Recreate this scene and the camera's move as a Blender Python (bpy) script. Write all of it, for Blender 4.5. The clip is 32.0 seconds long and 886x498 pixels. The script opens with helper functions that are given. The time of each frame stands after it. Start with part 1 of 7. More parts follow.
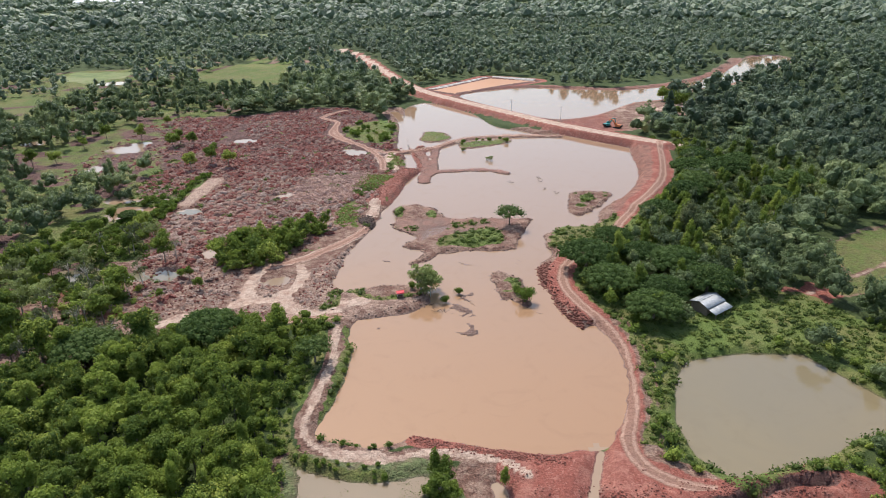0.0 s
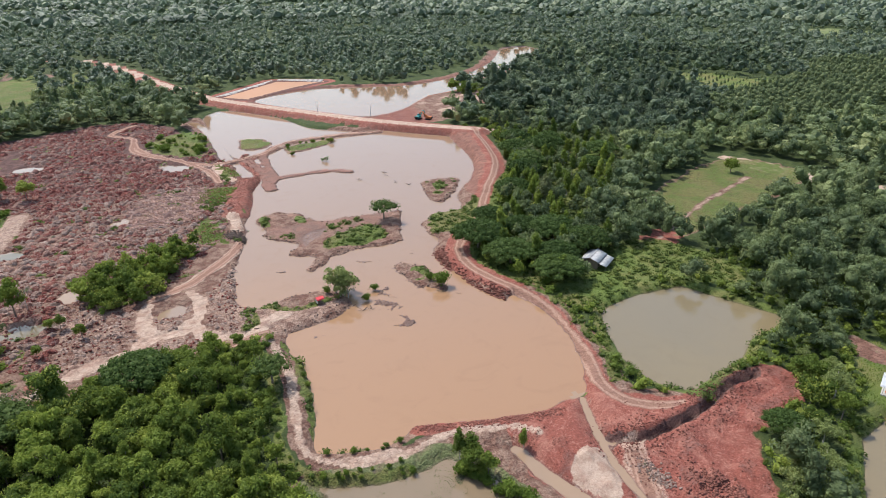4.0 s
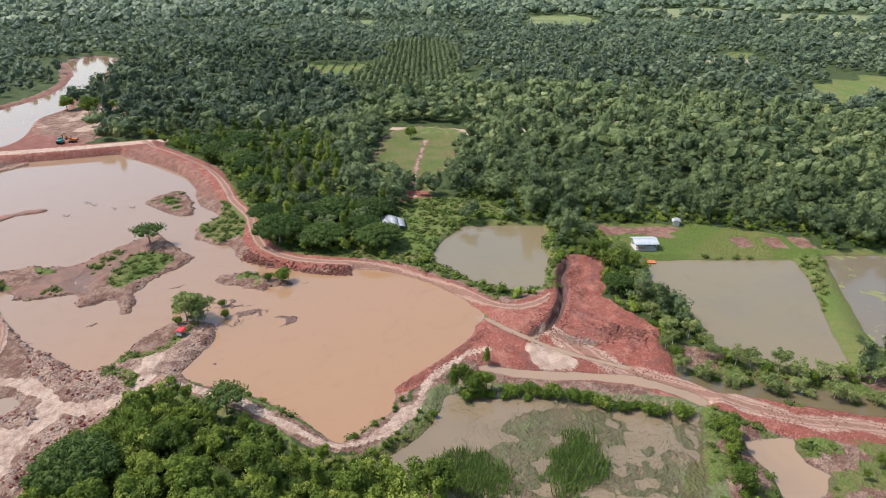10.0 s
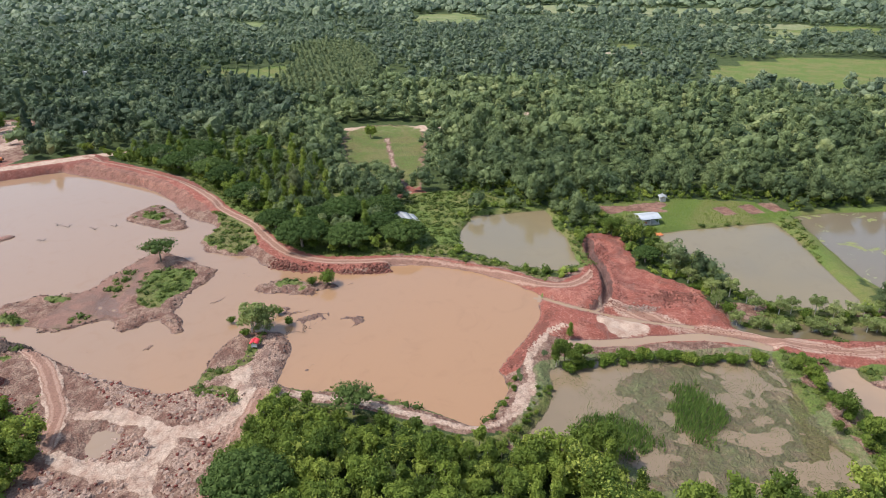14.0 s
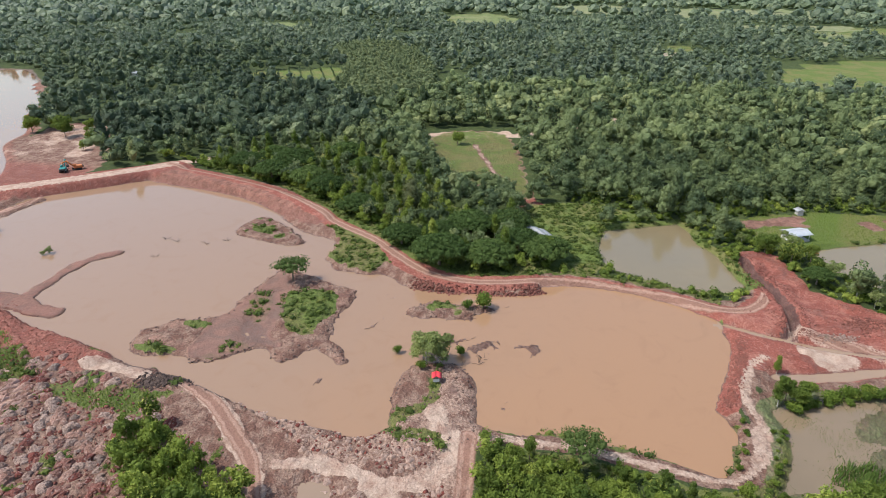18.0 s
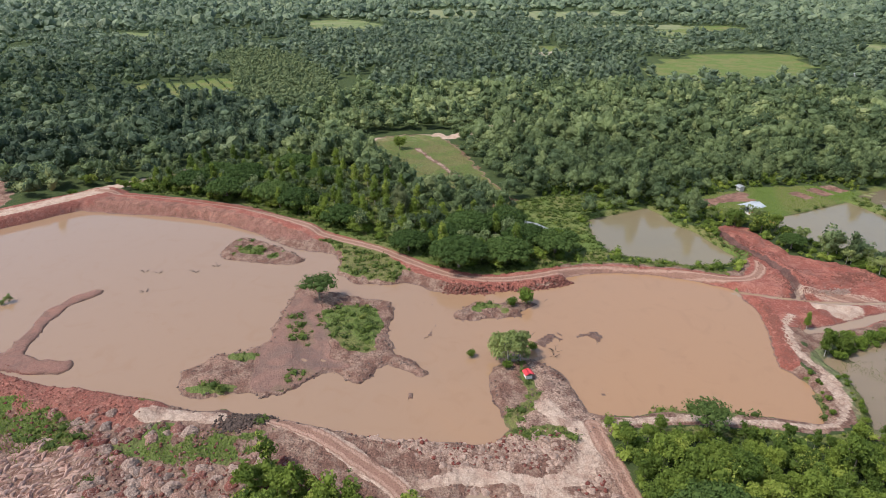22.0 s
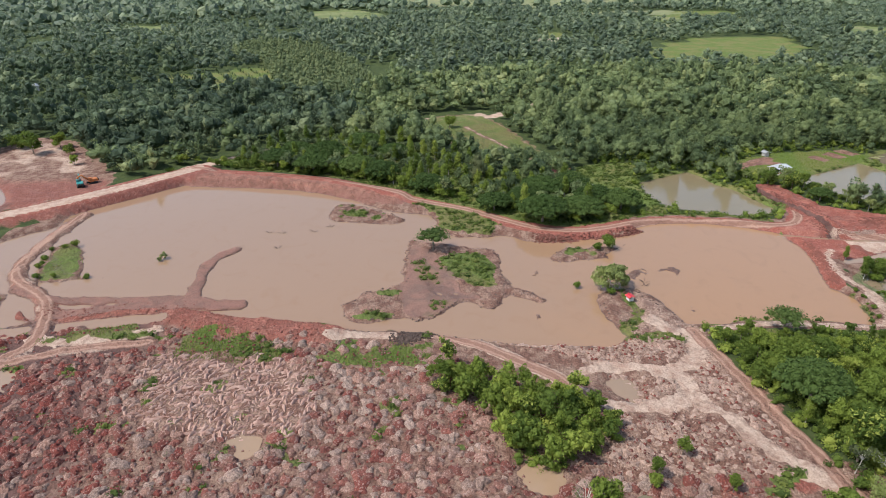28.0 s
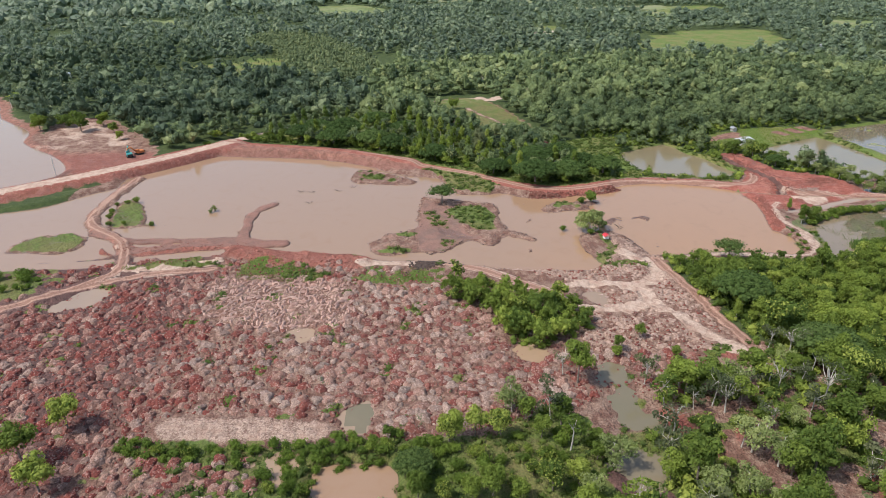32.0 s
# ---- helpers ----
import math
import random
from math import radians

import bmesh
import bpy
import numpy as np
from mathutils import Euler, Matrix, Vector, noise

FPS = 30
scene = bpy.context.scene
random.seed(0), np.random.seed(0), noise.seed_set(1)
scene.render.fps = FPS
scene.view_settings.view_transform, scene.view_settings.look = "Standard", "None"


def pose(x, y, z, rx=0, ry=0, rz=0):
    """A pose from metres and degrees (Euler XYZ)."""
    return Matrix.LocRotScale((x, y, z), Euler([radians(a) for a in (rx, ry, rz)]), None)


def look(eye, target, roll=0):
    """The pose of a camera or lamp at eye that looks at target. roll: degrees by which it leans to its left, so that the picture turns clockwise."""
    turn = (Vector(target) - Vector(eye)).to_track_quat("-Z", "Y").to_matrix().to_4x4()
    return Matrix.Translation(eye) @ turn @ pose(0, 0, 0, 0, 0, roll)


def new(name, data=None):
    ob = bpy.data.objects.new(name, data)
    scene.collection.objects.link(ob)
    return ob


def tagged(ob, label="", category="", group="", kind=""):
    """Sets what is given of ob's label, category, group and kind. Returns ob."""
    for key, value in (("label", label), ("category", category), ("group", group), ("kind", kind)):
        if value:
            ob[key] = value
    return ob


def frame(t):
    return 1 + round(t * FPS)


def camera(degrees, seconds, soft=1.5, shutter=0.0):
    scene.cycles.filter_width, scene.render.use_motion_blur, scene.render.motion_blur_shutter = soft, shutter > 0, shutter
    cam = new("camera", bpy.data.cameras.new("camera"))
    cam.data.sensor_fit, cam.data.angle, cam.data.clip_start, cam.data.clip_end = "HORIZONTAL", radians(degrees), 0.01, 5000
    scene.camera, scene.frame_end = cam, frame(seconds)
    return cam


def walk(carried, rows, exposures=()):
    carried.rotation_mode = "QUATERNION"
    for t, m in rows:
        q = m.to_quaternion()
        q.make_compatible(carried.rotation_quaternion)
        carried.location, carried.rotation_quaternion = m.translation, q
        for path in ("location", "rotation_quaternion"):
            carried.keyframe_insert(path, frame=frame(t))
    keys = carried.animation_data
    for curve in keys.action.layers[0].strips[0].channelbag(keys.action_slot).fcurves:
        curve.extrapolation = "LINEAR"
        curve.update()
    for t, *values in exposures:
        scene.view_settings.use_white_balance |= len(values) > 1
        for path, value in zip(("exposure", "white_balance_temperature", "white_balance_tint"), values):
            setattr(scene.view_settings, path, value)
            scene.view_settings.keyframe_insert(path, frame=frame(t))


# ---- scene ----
cam = camera(68.4, 32.0, soft=0.92)
PATH = [
    (0, (0.61, -1.08, 89.09), (1.45, 127.02, 32.60), -1.1),
    (0.5, (-3.55, -1.14, 89.20), (4.01, 126.68, 32.64), -1.1),
    (1, (-8.31, -1.10, 89.26), (6.46, 126.09, 32.63), -1.1),
    (1.5, (-13.51, -0.78, 89.25), (7.42, 125.50, 32.55), -1.1),
    (2, (-18.81, -0.40, 89.12), (7.93, 124.83, 32.42), -1.1),
    (2.5, (-24.43, 0.30, 88.97), (8.05, 124.13, 32.20), -1.0),
    (3, (-30.27, 1.21, 88.75), (8.23, 123.29, 32.05), -0.9),
    (3.5, (-36.19, 2.27, 88.68), (8.26, 122.25, 31.84), -0.9),
    (5.5, (-59.88, 9.04, 88.84), (6.83, 118.03, 31.65), -0.9),
    (6, (-65.80, 11.49, 89.19), (6.30, 116.77, 31.65), -1.0),
    (6.5, (-71.69, 14.42, 89.42), (6.15, 115.43, 31.67), -0.9),
    (7, (-77.63, 17.58, 89.53), (6.37, 113.48, 31.64), -0.9),
    (7.5, (-83.31, 21.23, 89.49), (7.62, 110.48, 31.46), -0.6),
    (8, (-88.58, 24.89, 89.37), (8.44, 107.35, 31.13), -0.8),
    (8.5, (-93.97, 28.95, 89.11), (7.18, 106.44, 31.08), -0.5),
    (9, (-98.94, 33.21, 88.77), (6.20, 105.31, 31.02), -0.4),
    (9.5, (-103.33, 37.32, 88.44), (6.01, 103.05, 30.83), -0.4),
    (10, (-107.76, 42.08, 88.25), (6.20, 99.55, 30.71), -0.5),
    (10.5, (-111.81, 47.16, 88.17), (6.28, 95.53, 30.70), -0.4),
    (11, (-115.53, 52.20, 88.06), (5.85, 91.68, 30.52), -0.4),
    (11.5, (-118.75, 57.58, 87.88), (4.73, 89.78, 30.34), -0.4),
    (12, (-121.69, 63.07, 87.88), (1.79, 95.34, 30.20), -0.5),
    (12.5, (-124.65, 68.68, 87.98), (-1.24, 101.02, 30.37), -0.5),
    (13, (-127.49, 74.27, 88.16), (-4.08, 106.68, 30.55), -0.5),
    (13.5, (-129.70, 80.03, 88.28), (-6.36, 112.51, 30.60), -0.5),
    (14, (-130.75, 86.05, 88.29), (-7.41, 118.53, 30.54), -0.6),
    (14.5, (-131.10, 91.95, 88.23), (-7.76, 124.36, 30.48), -0.5),
    (16.5, (-127.78, 114.48, 87.83), (-4.44, 147.24, 30.15), -0.6),
    (17, (-127.35, 120.45, 87.84), (-4.01, 153.28, 30.23), -0.6),
    (17.5, (-127.44, 126.70, 88.12), (-4.10, 159.32, 30.37), -0.5),
    (18, (-127.58, 132.93, 88.31), (-4.31, 165.55, 30.49), -0.4),
    (18.5, (-127.88, 139.14, 88.54), (-4.68, 171.76, 30.58), -0.4),
    (19, (-128.38, 145.54, 88.77), (-5.25, 178.23, 30.67), -0.4),
    (19.5, (-128.97, 151.82, 88.84), (-5.49, 182.76, 30.67), -0.4),
    (20, (-130.00, 158.33, 88.64), (-4.98, 183.25, 30.68), -0.3),
    (20.5, (-131.20, 164.66, 88.26), (-4.92, 183.21, 30.86), -0.2),
    (21, (-132.20, 171.05, 88.01), (-5.01, 183.65, 30.82), -0.2),
    (21.5, (-133.13, 177.52, 87.84), (-5.45, 184.10, 30.79), -0.2),
    (22, (-133.92, 184.04, 87.69), (-6.03, 184.67, 30.71), -0.2),
    (22.5, (-134.62, 190.48, 87.78), (-6.80, 188.03, 30.73), -0.2),
    (23, (-135.71, 196.74, 88.08), (-8.03, 191.77, 30.89), -0.2),
    (23.5, (-137.49, 202.63, 88.33), (-9.88, 197.87, 30.93), -0.3),
    (24, (-139.82, 208.23, 88.81), (-12.35, 203.75, 31.06), -0.3),
    (24.5, (-142.27, 213.53, 89.16), (-14.87, 209.33, 31.20), -0.4),
    (25, (-144.84, 217.89, 89.48), (-17.51, 213.83, 31.38), -0.5),
    (25.5, (-147.71, 220.67, 89.72), (-20.52, 216.89, 31.41), -0.7),
    (27.5, (-162.40, 222.55, 90.75), (-35.42, 219.12, 31.81), -0.9),
    (28, (-167.05, 221.41, 90.73), (-40.07, 217.91, 31.79), -0.9),
    (28.5, (-172.23, 219.76, 90.81), (-45.32, 216.40, 31.80), -0.9),
    (29, (-177.73, 218.21, 91.00), (-50.89, 214.71, 31.85), -0.9),
    (29.5, (-183.35, 217.55, 91.22), (-56.51, 213.91, 32.07), -0.8),
    (30, (-188.85, 217.87, 91.52), (-62.08, 214.09, 32.23), -0.8),
    (30.5, (-194.08, 219.22, 91.61), (-67.31, 215.37, 32.39), -0.8),
    (31, (-199.24, 221.38, 91.53), (-72.47, 217.39, 32.24), -0.8),
    (31.5, (-204.08, 223.87, 91.58), (-77.38, 219.81, 32.22), -0.8),
    (32, (-208.69, 226.49, 91.83), (-81.99, 222.57, 32.33), -0.9),
]
walk(cam, [(t, look(eye, target, roll)) for t, eye, target, roll in PATH], exposures=((0, 0.44), (6, 0.47), (13, 0.54), (18, 0.44), (25, 0.36), (29, 0.38), (32, 0.44)))

# ---- sky and sun ----
SUN_EL, SUN_AZ = radians(56), math.atan2(-0.35, 0.94)
SUN_DIR = Vector((math.sin(SUN_AZ) * math.cos(SUN_EL), math.cos(SUN_AZ) * math.cos(SUN_EL), math.sin(SUN_EL)))
world = bpy.data.worlds.new("sky")
scene.world = world
world.use_nodes = True
wn = world.node_tree
sky = wn.nodes.new("ShaderNodeTexSky")
sky.sky_type, sky.sun_disc = "NISHITA", False
sky.sun_elevation, sky.sun_rotation = SUN_EL, SUN_AZ
sky.air_density, sky.dust_density, sky.ozone_density = 1.2, 2.0, 1.0
wn.links.new(sky.outputs[0], wn.nodes["Background"].inputs[0])
wn.nodes["Background"].inputs[1].default_value = 0.15
sun = new("sun", bpy.data.lights.new("sun", "SUN"))
sun.data.energy, sun.data.angle, sun.data.color = 3.4, radians(0.6), (1.0, 0.985, 0.955)
sun.matrix_world = look(SUN_DIR * 100, (0, 0, 0))


# ---- materials ----
class Nodes:
    """A small writer of node trees."""

    def __init__(self, name):
        self.mat = bpy.data.materials.new(name)
        self.mat.use_nodes = True
        self.tree = self.mat.node_tree
        self.bsdf = self.tree.nodes["Principled BSDF"]
        self.geo = self.tree.nodes.new("ShaderNodeNewGeometry")

    def put(self, socket, value):
        if isinstance(value, bpy.types.NodeSocket):
            self.tree.links.new(value, socket)
        elif isinstance(value, (tuple, list)) and len(value) == 3 and len(socket.default_value) == 4:
            socket.default_value = (*value, 1)
        else:
            socket.default_value = value

    def noise(self, scale, detail=4, rough=0.55, warp=0.0, vec=None):
        n = self.tree.nodes.new("ShaderNodeTexNoise")
        self.put(n.inputs["Vector"], vec or self.geo.outputs["Position"])
        n.inputs["Scale"].default_value, n.inputs["Detail"].default_value = scale, detail
        n.inputs["Roughness"].default_value, n.inputs["Distortion"].default_value = rough, warp
        return n.outputs[0]

    def voronoi(self, scale, feature="F1", out=0):
        n = self.tree.nodes.new("ShaderNodeTexVoronoi")
        n.feature = feature
        self.put(n.inputs["Vector"], self.geo.outputs["Position"])
        n.inputs["Scale"].default_value = scale
        return n.outputs[out]

    def ramp(self, value, *stops):
        n = self.tree.nodes.new("ShaderNodeValToRGB")
        self.put(n.inputs[0], value)
        e = n.color_ramp.elements
        while len(e) < len(stops):
            e.new(0.5)
        for el, (at, col) in zip(e, stops):
            el.position = at
            el.color = (*col, 1) if isinstance(col, tuple) else (col, col, col, 1)
        return n.outputs[0]

    def mix(self, fac, a, b):
        n = self.tree.nodes.new("ShaderNodeMix")
        n.data_type = "RGBA"
        self.put(n.inputs[0], fac), self.put(n.inputs[6], a), self.put(n.inputs[7], b)
        return n.outputs[2]

    def math(self, op, a, b=0.0, c=0.0):
        n = self.tree.nodes.new("ShaderNodeMath")
        n.operation = op
        self.put(n.inputs[0], a), self.put(n.inputs[1], b), self.put(n.inputs[2], c)
        return n.outputs[0]

    def step(self, value, lo, hi):
        n = self.tree.nodes.new("ShaderNodeMapRange")
        n.interpolation_type = "SMOOTHSTEP"
        self.put(n.inputs[0], value)
        n.inputs[1].default_value, n.inputs[2].default_value = lo, hi
        return n.outputs[0]

    def attr(self, name):
        n = self.tree.nodes.new("ShaderNodeAttribute")
        n.attribute_name = name
        return n.outputs["Fac"]

    def tone(self, color):
        n = self.tree.nodes.new('ShaderNodeSeparateColor')
        self.put(n.inputs[0], color)
        return n.outputs[0]

    def random(self):
        return self.tree.nodes.new("ShaderNodeObjectInfo").outputs["Random"]

    def bump(self, height, strength, distance):
        n = self.tree.nodes.new("ShaderNodeBump")
        self.put(n.inputs["Height"], height)
        n.inputs["Strength"].default_value, n.inputs["Distance"].default_value = strength, distance
        self.tree.links.new(n.outputs[0], self.bsdf.inputs["Normal"])

    def done(self, color, rough=0.9, metal=0.0, spec=0.3):
        self.put(self.bsdf.inputs["Base Color"], color)
        self.put(self.bsdf.inputs["Roughness"], rough)
        self.bsdf.inputs["Metallic"].default_value = metal
        self.put(self.bsdf.inputs["Specular IOR Level"], spec)
        return self.mat


def ground_material():
    m = Nodes("soil_and_grass")
    fine, mid, big = m.noise(2.6, 6, 0.65), m.noise(0.35, 5, 0.6), m.noise(0.06, 4, 0.6, 0.5)
    floor = m.ramp(mid, (0.25, (0.025, 0.04, 0.012)), (0.5, (0.045, 0.065, 0.017)), (0.75, (0.075, 0.092, 0.027)))
    grass = m.mix(m.step(big, 0.4, 0.62), m.ramp(fine, (0.3, (0.065, 0.098, 0.022)), (0.7, (0.145, 0.19, 0.04))), m.ramp(fine, (0.3, (0.105, 0.115, 0.032)), (0.7, (0.20, 0.185, 0.065))))
    clay = m.mix(m.step(m.noise(0.16, 5, 0.65, 0.8), 0.45, 0.7), m.ramp(fine, (0.28, (0.155, 0.046, 0.033)), (0.55, (0.27, 0.084, 0.06)), (0.8, (0.37, 0.13, 0.095))),
                 m.ramp(fine, (0.3, (0.28, 0.098, 0.07)), (0.75, (0.42, 0.195, 0.145))))
    swirl = m.step(m.noise(0.42, 5, 0.6, 3.0), 0.52, 0.66)
    clay = m.mix(m.math("MULTIPLY", swirl, 0.6), clay, m.ramp(fine, (0.3, (0.36, 0.15, 0.11)), (0.75, (0.46, 0.235, 0.18))))
    pale = m.mix(m.step(mid, 0.42, 0.66), m.ramp(fine, (0.3, (0.40, 0.28, 0.212)), (0.7, (0.57, 0.43, 0.335))), m.ramp(fine, (0.3, (0.31, 0.185, 0.135)), (0.75, (0.45, 0.31, 0.235))))
    mud = m.mix(m.step(mid, 0.40, 0.60), m.ramp(fine, (0.3, (0.10, 0.05, 0.036)), (0.7, (0.24, 0.125, 0.09))), m.ramp(fine, (0.3, (0.17, 0.085, 0.061)), (0.7, (0.38, 0.265, 0.198))))
    ragged = m.math("MULTIPLY_ADD", m.math("ADD", fine, mid), 0.45, -0.45)
    col = floor
    # dark wet soil; the same layer also paints shade in the trench and on banks
    peat_and_shade = m.mix(m.step(mid, 0.4, 0.62), m.ramp(fine, (0.3, (0.062, 0.034, 0.03)), (0.7, (0.135, 0.07, 0.059))), m.ramp(fine, (0.3, (0.10, 0.052, 0.044)), (0.7, (0.20, 0.105, 0.086))))
    bog = m.mix(m.step(m.noise(0.13, 7, 0.72, 1.2), 0.36, 0.52), m.ramp(fine, (0.3, (0.21, 0.165, 0.095)), (0.7, (0.27, 0.215, 0.13))), m.ramp(fine, (0.3, (0.105, 0.125, 0.05)), (0.7, (0.18, 0.20, 0.085))))
    for name, layer in (("mud", mud), ("clay", clay), ("peat_and_shade", peat_and_shade), ("bog", bog), ("pale", pale), ("grass", grass)):
        col = m.mix(m.step(m.math("ADD", m.attr(name), ragged), 0.34, 0.62), col, layer)
    silt = m.step(m.math("ADD", m.attr("silt"), m.math("MULTIPLY", ragged, 0.5)), 0.35, 0.6)
    streak = m.noise(0.8, 5, 0.6, 2.5)
    col = m.mix(m.math("MULTIPLY", silt, 0.85), col, m.mix(m.step(m.noise(0.13, 4, 0.6, 1.2), 0.42, 0.62), m.ramp(streak, (0.3, (0.19, 0.10, 0.077)), (0.7, (0.285, 0.158, 0.122))), m.ramp(streak, (0.3, (0.145, 0.088, 0.07)), (0.7, (0.215, 0.132, 0.105)))))
    track = m.attr("track")
    wander = m.math("ADD", track, m.math("MULTIPLY_ADD", mid, 1.4, -0.7))
    way = m.math("SUBTRACT", 1.0, m.step(wander, 1.4, 1.9))
    ruts = m.math("SUBTRACT", 1.0, m.step(m.math("ABSOLUTE", m.math("SUBTRACT", wander, 1.0)), 0.15, 0.5))
    lane = m.mix(ruts, m.ramp(fine, (0.3, (0.215, 0.112, 0.08)), (0.75, (0.33, 0.185, 0.135))), m.ramp(fine, (0.3, (0.32, 0.182, 0.13)), (0.75, (0.44, 0.285, 0.215))))
    col = m.mix(way, col, lane)
    split = m.tree.nodes.new("ShaderNodeSeparateXYZ")
    m.put(split.inputs[0], m.geo.outputs["Position"])
    wet = m.math("SUBTRACT", 1.0, m.step(m.math("ADD", split.outputs[2], m.math("MULTIPLY_ADD", mid, 0.5, -0.25)), 0.06, 0.30))
    soaked = m.mix(0.45, col, (0.11, 0.06, 0.045))
    col = m.mix(wet, col, soaked)
    warp = m.tree.nodes.new("ShaderNodeVectorMath")
    warp.operation = "MULTIPLY_ADD"
    spread = m.tree.nodes.new("ShaderNodeTexNoise")
    spread.inputs["Scale"].default_value, spread.inputs["Detail"].default_value = 0.9, 3
    m.put(spread.inputs["Vector"], m.geo.outputs["Position"])
    m.put(warp.inputs[0], spread.outputs[1])
    warp.inputs[1].default_value = (1.6, 1.6, 1.6)
    m.put(warp.inputs[2], m.geo.outputs["Position"])
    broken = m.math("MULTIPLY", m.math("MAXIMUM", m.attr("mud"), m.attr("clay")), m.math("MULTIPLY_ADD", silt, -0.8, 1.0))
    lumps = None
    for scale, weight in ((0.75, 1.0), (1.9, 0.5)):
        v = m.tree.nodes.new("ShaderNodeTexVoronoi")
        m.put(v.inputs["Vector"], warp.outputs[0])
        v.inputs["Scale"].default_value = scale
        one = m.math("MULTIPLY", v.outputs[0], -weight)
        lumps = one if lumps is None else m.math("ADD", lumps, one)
    # gaps between clods are darkened in the colour, where their shade would fall
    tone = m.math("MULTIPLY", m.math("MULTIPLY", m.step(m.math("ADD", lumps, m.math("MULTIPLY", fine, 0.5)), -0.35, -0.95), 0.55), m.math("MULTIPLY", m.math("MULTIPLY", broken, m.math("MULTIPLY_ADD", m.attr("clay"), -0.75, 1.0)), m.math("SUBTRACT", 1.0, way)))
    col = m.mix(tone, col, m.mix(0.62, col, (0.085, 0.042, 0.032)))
    relief = m.math("ADD", m.math("MULTIPLY", m.math("ADD", fine, m.math("MULTIPLY", m.noise(9, 4, 0.7), 0.5)), 0.6), m.math("MULTIPLY", lumps, m.math("MULTIPLY", m.math("MULTIPLY_ADD", broken, 0.9, 0.1), m.math("MULTIPLY_ADD", m.math("MAXIMUM", m.attr("clay"), m.attr("pale")), -0.65, 1.0))))
    m.bump(relief, 1.0, 0.55)
    return m.done(col, m.math("MULTIPLY_ADD", wet, -0.45, 0.95))


def water_material(name, a, b, scum=None, edge=None, gloss=(0.07, 0.5)):
    m = Nodes(name)
    if edge:
        split = m.tree.nodes.new("ShaderNodeSeparateXYZ")
        m.put(split.inputs[0], m.geo.outputs["Position"])
        col = m.mix(m.step(m.math("MULTIPLY_ADD", m.noise(0.02, 4, 0.6, 1.0), 90.0, m.math("ADD", split.outputs[1], -45.0)), *edge), a, b)
    else:
        col = m.mix(m.step(m.noise(0.018, 4, 0.5, 1.0), 0.35, 0.65), a, b)
    col = m.mix(m.math("MULTIPLY", m.step(m.noise(0.12, 5, 0.6, 1.5), 0.5, 0.75), 0.35), col, tuple(c * 0.82 for c in a))
    rough = gloss[0]
    if scum:
        s = m.step(m.noise(0.09, 6, 0.65, 1.0), 0.58, 0.66)
        col, rough = m.mix(s, col, scum), m.math("MULTIPLY_ADD", s, 0.7, 0.07)
    m.bump(m.noise(2.2, 3, 0.6), 0.05, 0.10)
    return m.done(col, rough, spec=gloss[1])


def leaf_material(name, dark, lit, odd, stands=False, gloss=(0.65, 0.12)):
    m = Nodes(name)
    own = m.math("FRACT", m.math("ADD", m.attr("tint"), m.random()))
    col = m.ramp(own, (0.0, dark), (0.45, tuple((x + y) / 2 for x, y in zip(dark, lit))), (0.82, lit), (1.0, odd))
    leaf = m.tree.nodes.new("ShaderNodeNewGeometry").outputs["Random Per Island"]
    col = m.mix(m.math("MULTIPLY", leaf, 0.35), col, m.mix(0.5, col, lit))
    if stands:
        stand = m.noise(0.014, 4, 0.6)
        col = m.mix(m.math("MULTIPLY", m.step(stand, 0.48, 0.62), 0.5), col, tuple(c * 0.85 for c in dark))
        col = m.mix(m.math("MULTIPLY", m.step(stand, 0.44, 0.32), 0.45), col, tuple(0.55 * p + 0.45 * q for p, q in zip(lit, odd)))
    dapple = m.step(m.noise(1.3, 3, 0.6), 0.35, 0.65)
    col = m.mix(m.math("MULTIPLY", dapple, 0.18), col, tuple(c * 0.7 for c in dark))
    if stands:
        m.bump(m.noise(1.0, 5, 0.75), 0.9, 0.8)
    m.done(col, gloss[0], spec=gloss[1])
    glow = m.tree.nodes.new("ShaderNodeBsdfTranslucent")
    m.put(glow.inputs[0], m.mix(0.5, col, lit))
    mix = m.tree.nodes.new("ShaderNodeMixShader")
    mix.inputs[0].default_value = 0.26 if stands else 0.38
    out = m.tree.nodes["Material Output"]
    m.tree.links.new(m.bsdf.outputs[0], mix.inputs[1])
    m.tree.links.new(glow.outputs[0], mix.inputs[2])
    m.tree.links.new(mix.outputs[0], out.inputs[0])
    return m.mat


def field_material(name, a, b, c):
    m = Nodes(name)
    wide, mid, fine = m.noise(0.022, 4, 0.6, 0.6), m.noise(0.12, 5, 0.65), m.noise(1.1, 5, 0.7)
    col = m.mix(m.step(wide, 0.46, 0.6), m.mix(m.step(mid, 0.35, 0.65), a, b), m.mix(m.step(mid, 0.3, 0.6), b, c))
    col = m.mix(m.math("MULTIPLY", m.step(fine, 0.55, 0.38), 0.45), col, tuple(v * 0.55 for v in a))
    m.bump(fine, 0.8, 0.3)
    return m.done(col, 0.9)


def plain_material(name, a, b, scale=2.0, rough=0.8, metal=0.0, relief=0.2, spread=0.0):
    m = Nodes(name)
    n = m.noise(scale, 6, 0.65)
    col = m.ramp(n, (0.3, a), (0.7, b))
    if spread:
        col = m.mix(m.math("MULTIPLY", m.random(), spread), col, tuple(c * 0.5 for c in a))
    m.bump(m.noise(scale * 4, 5, 0.6), relief, 0.05)
    return m.done(col, rough, metal)


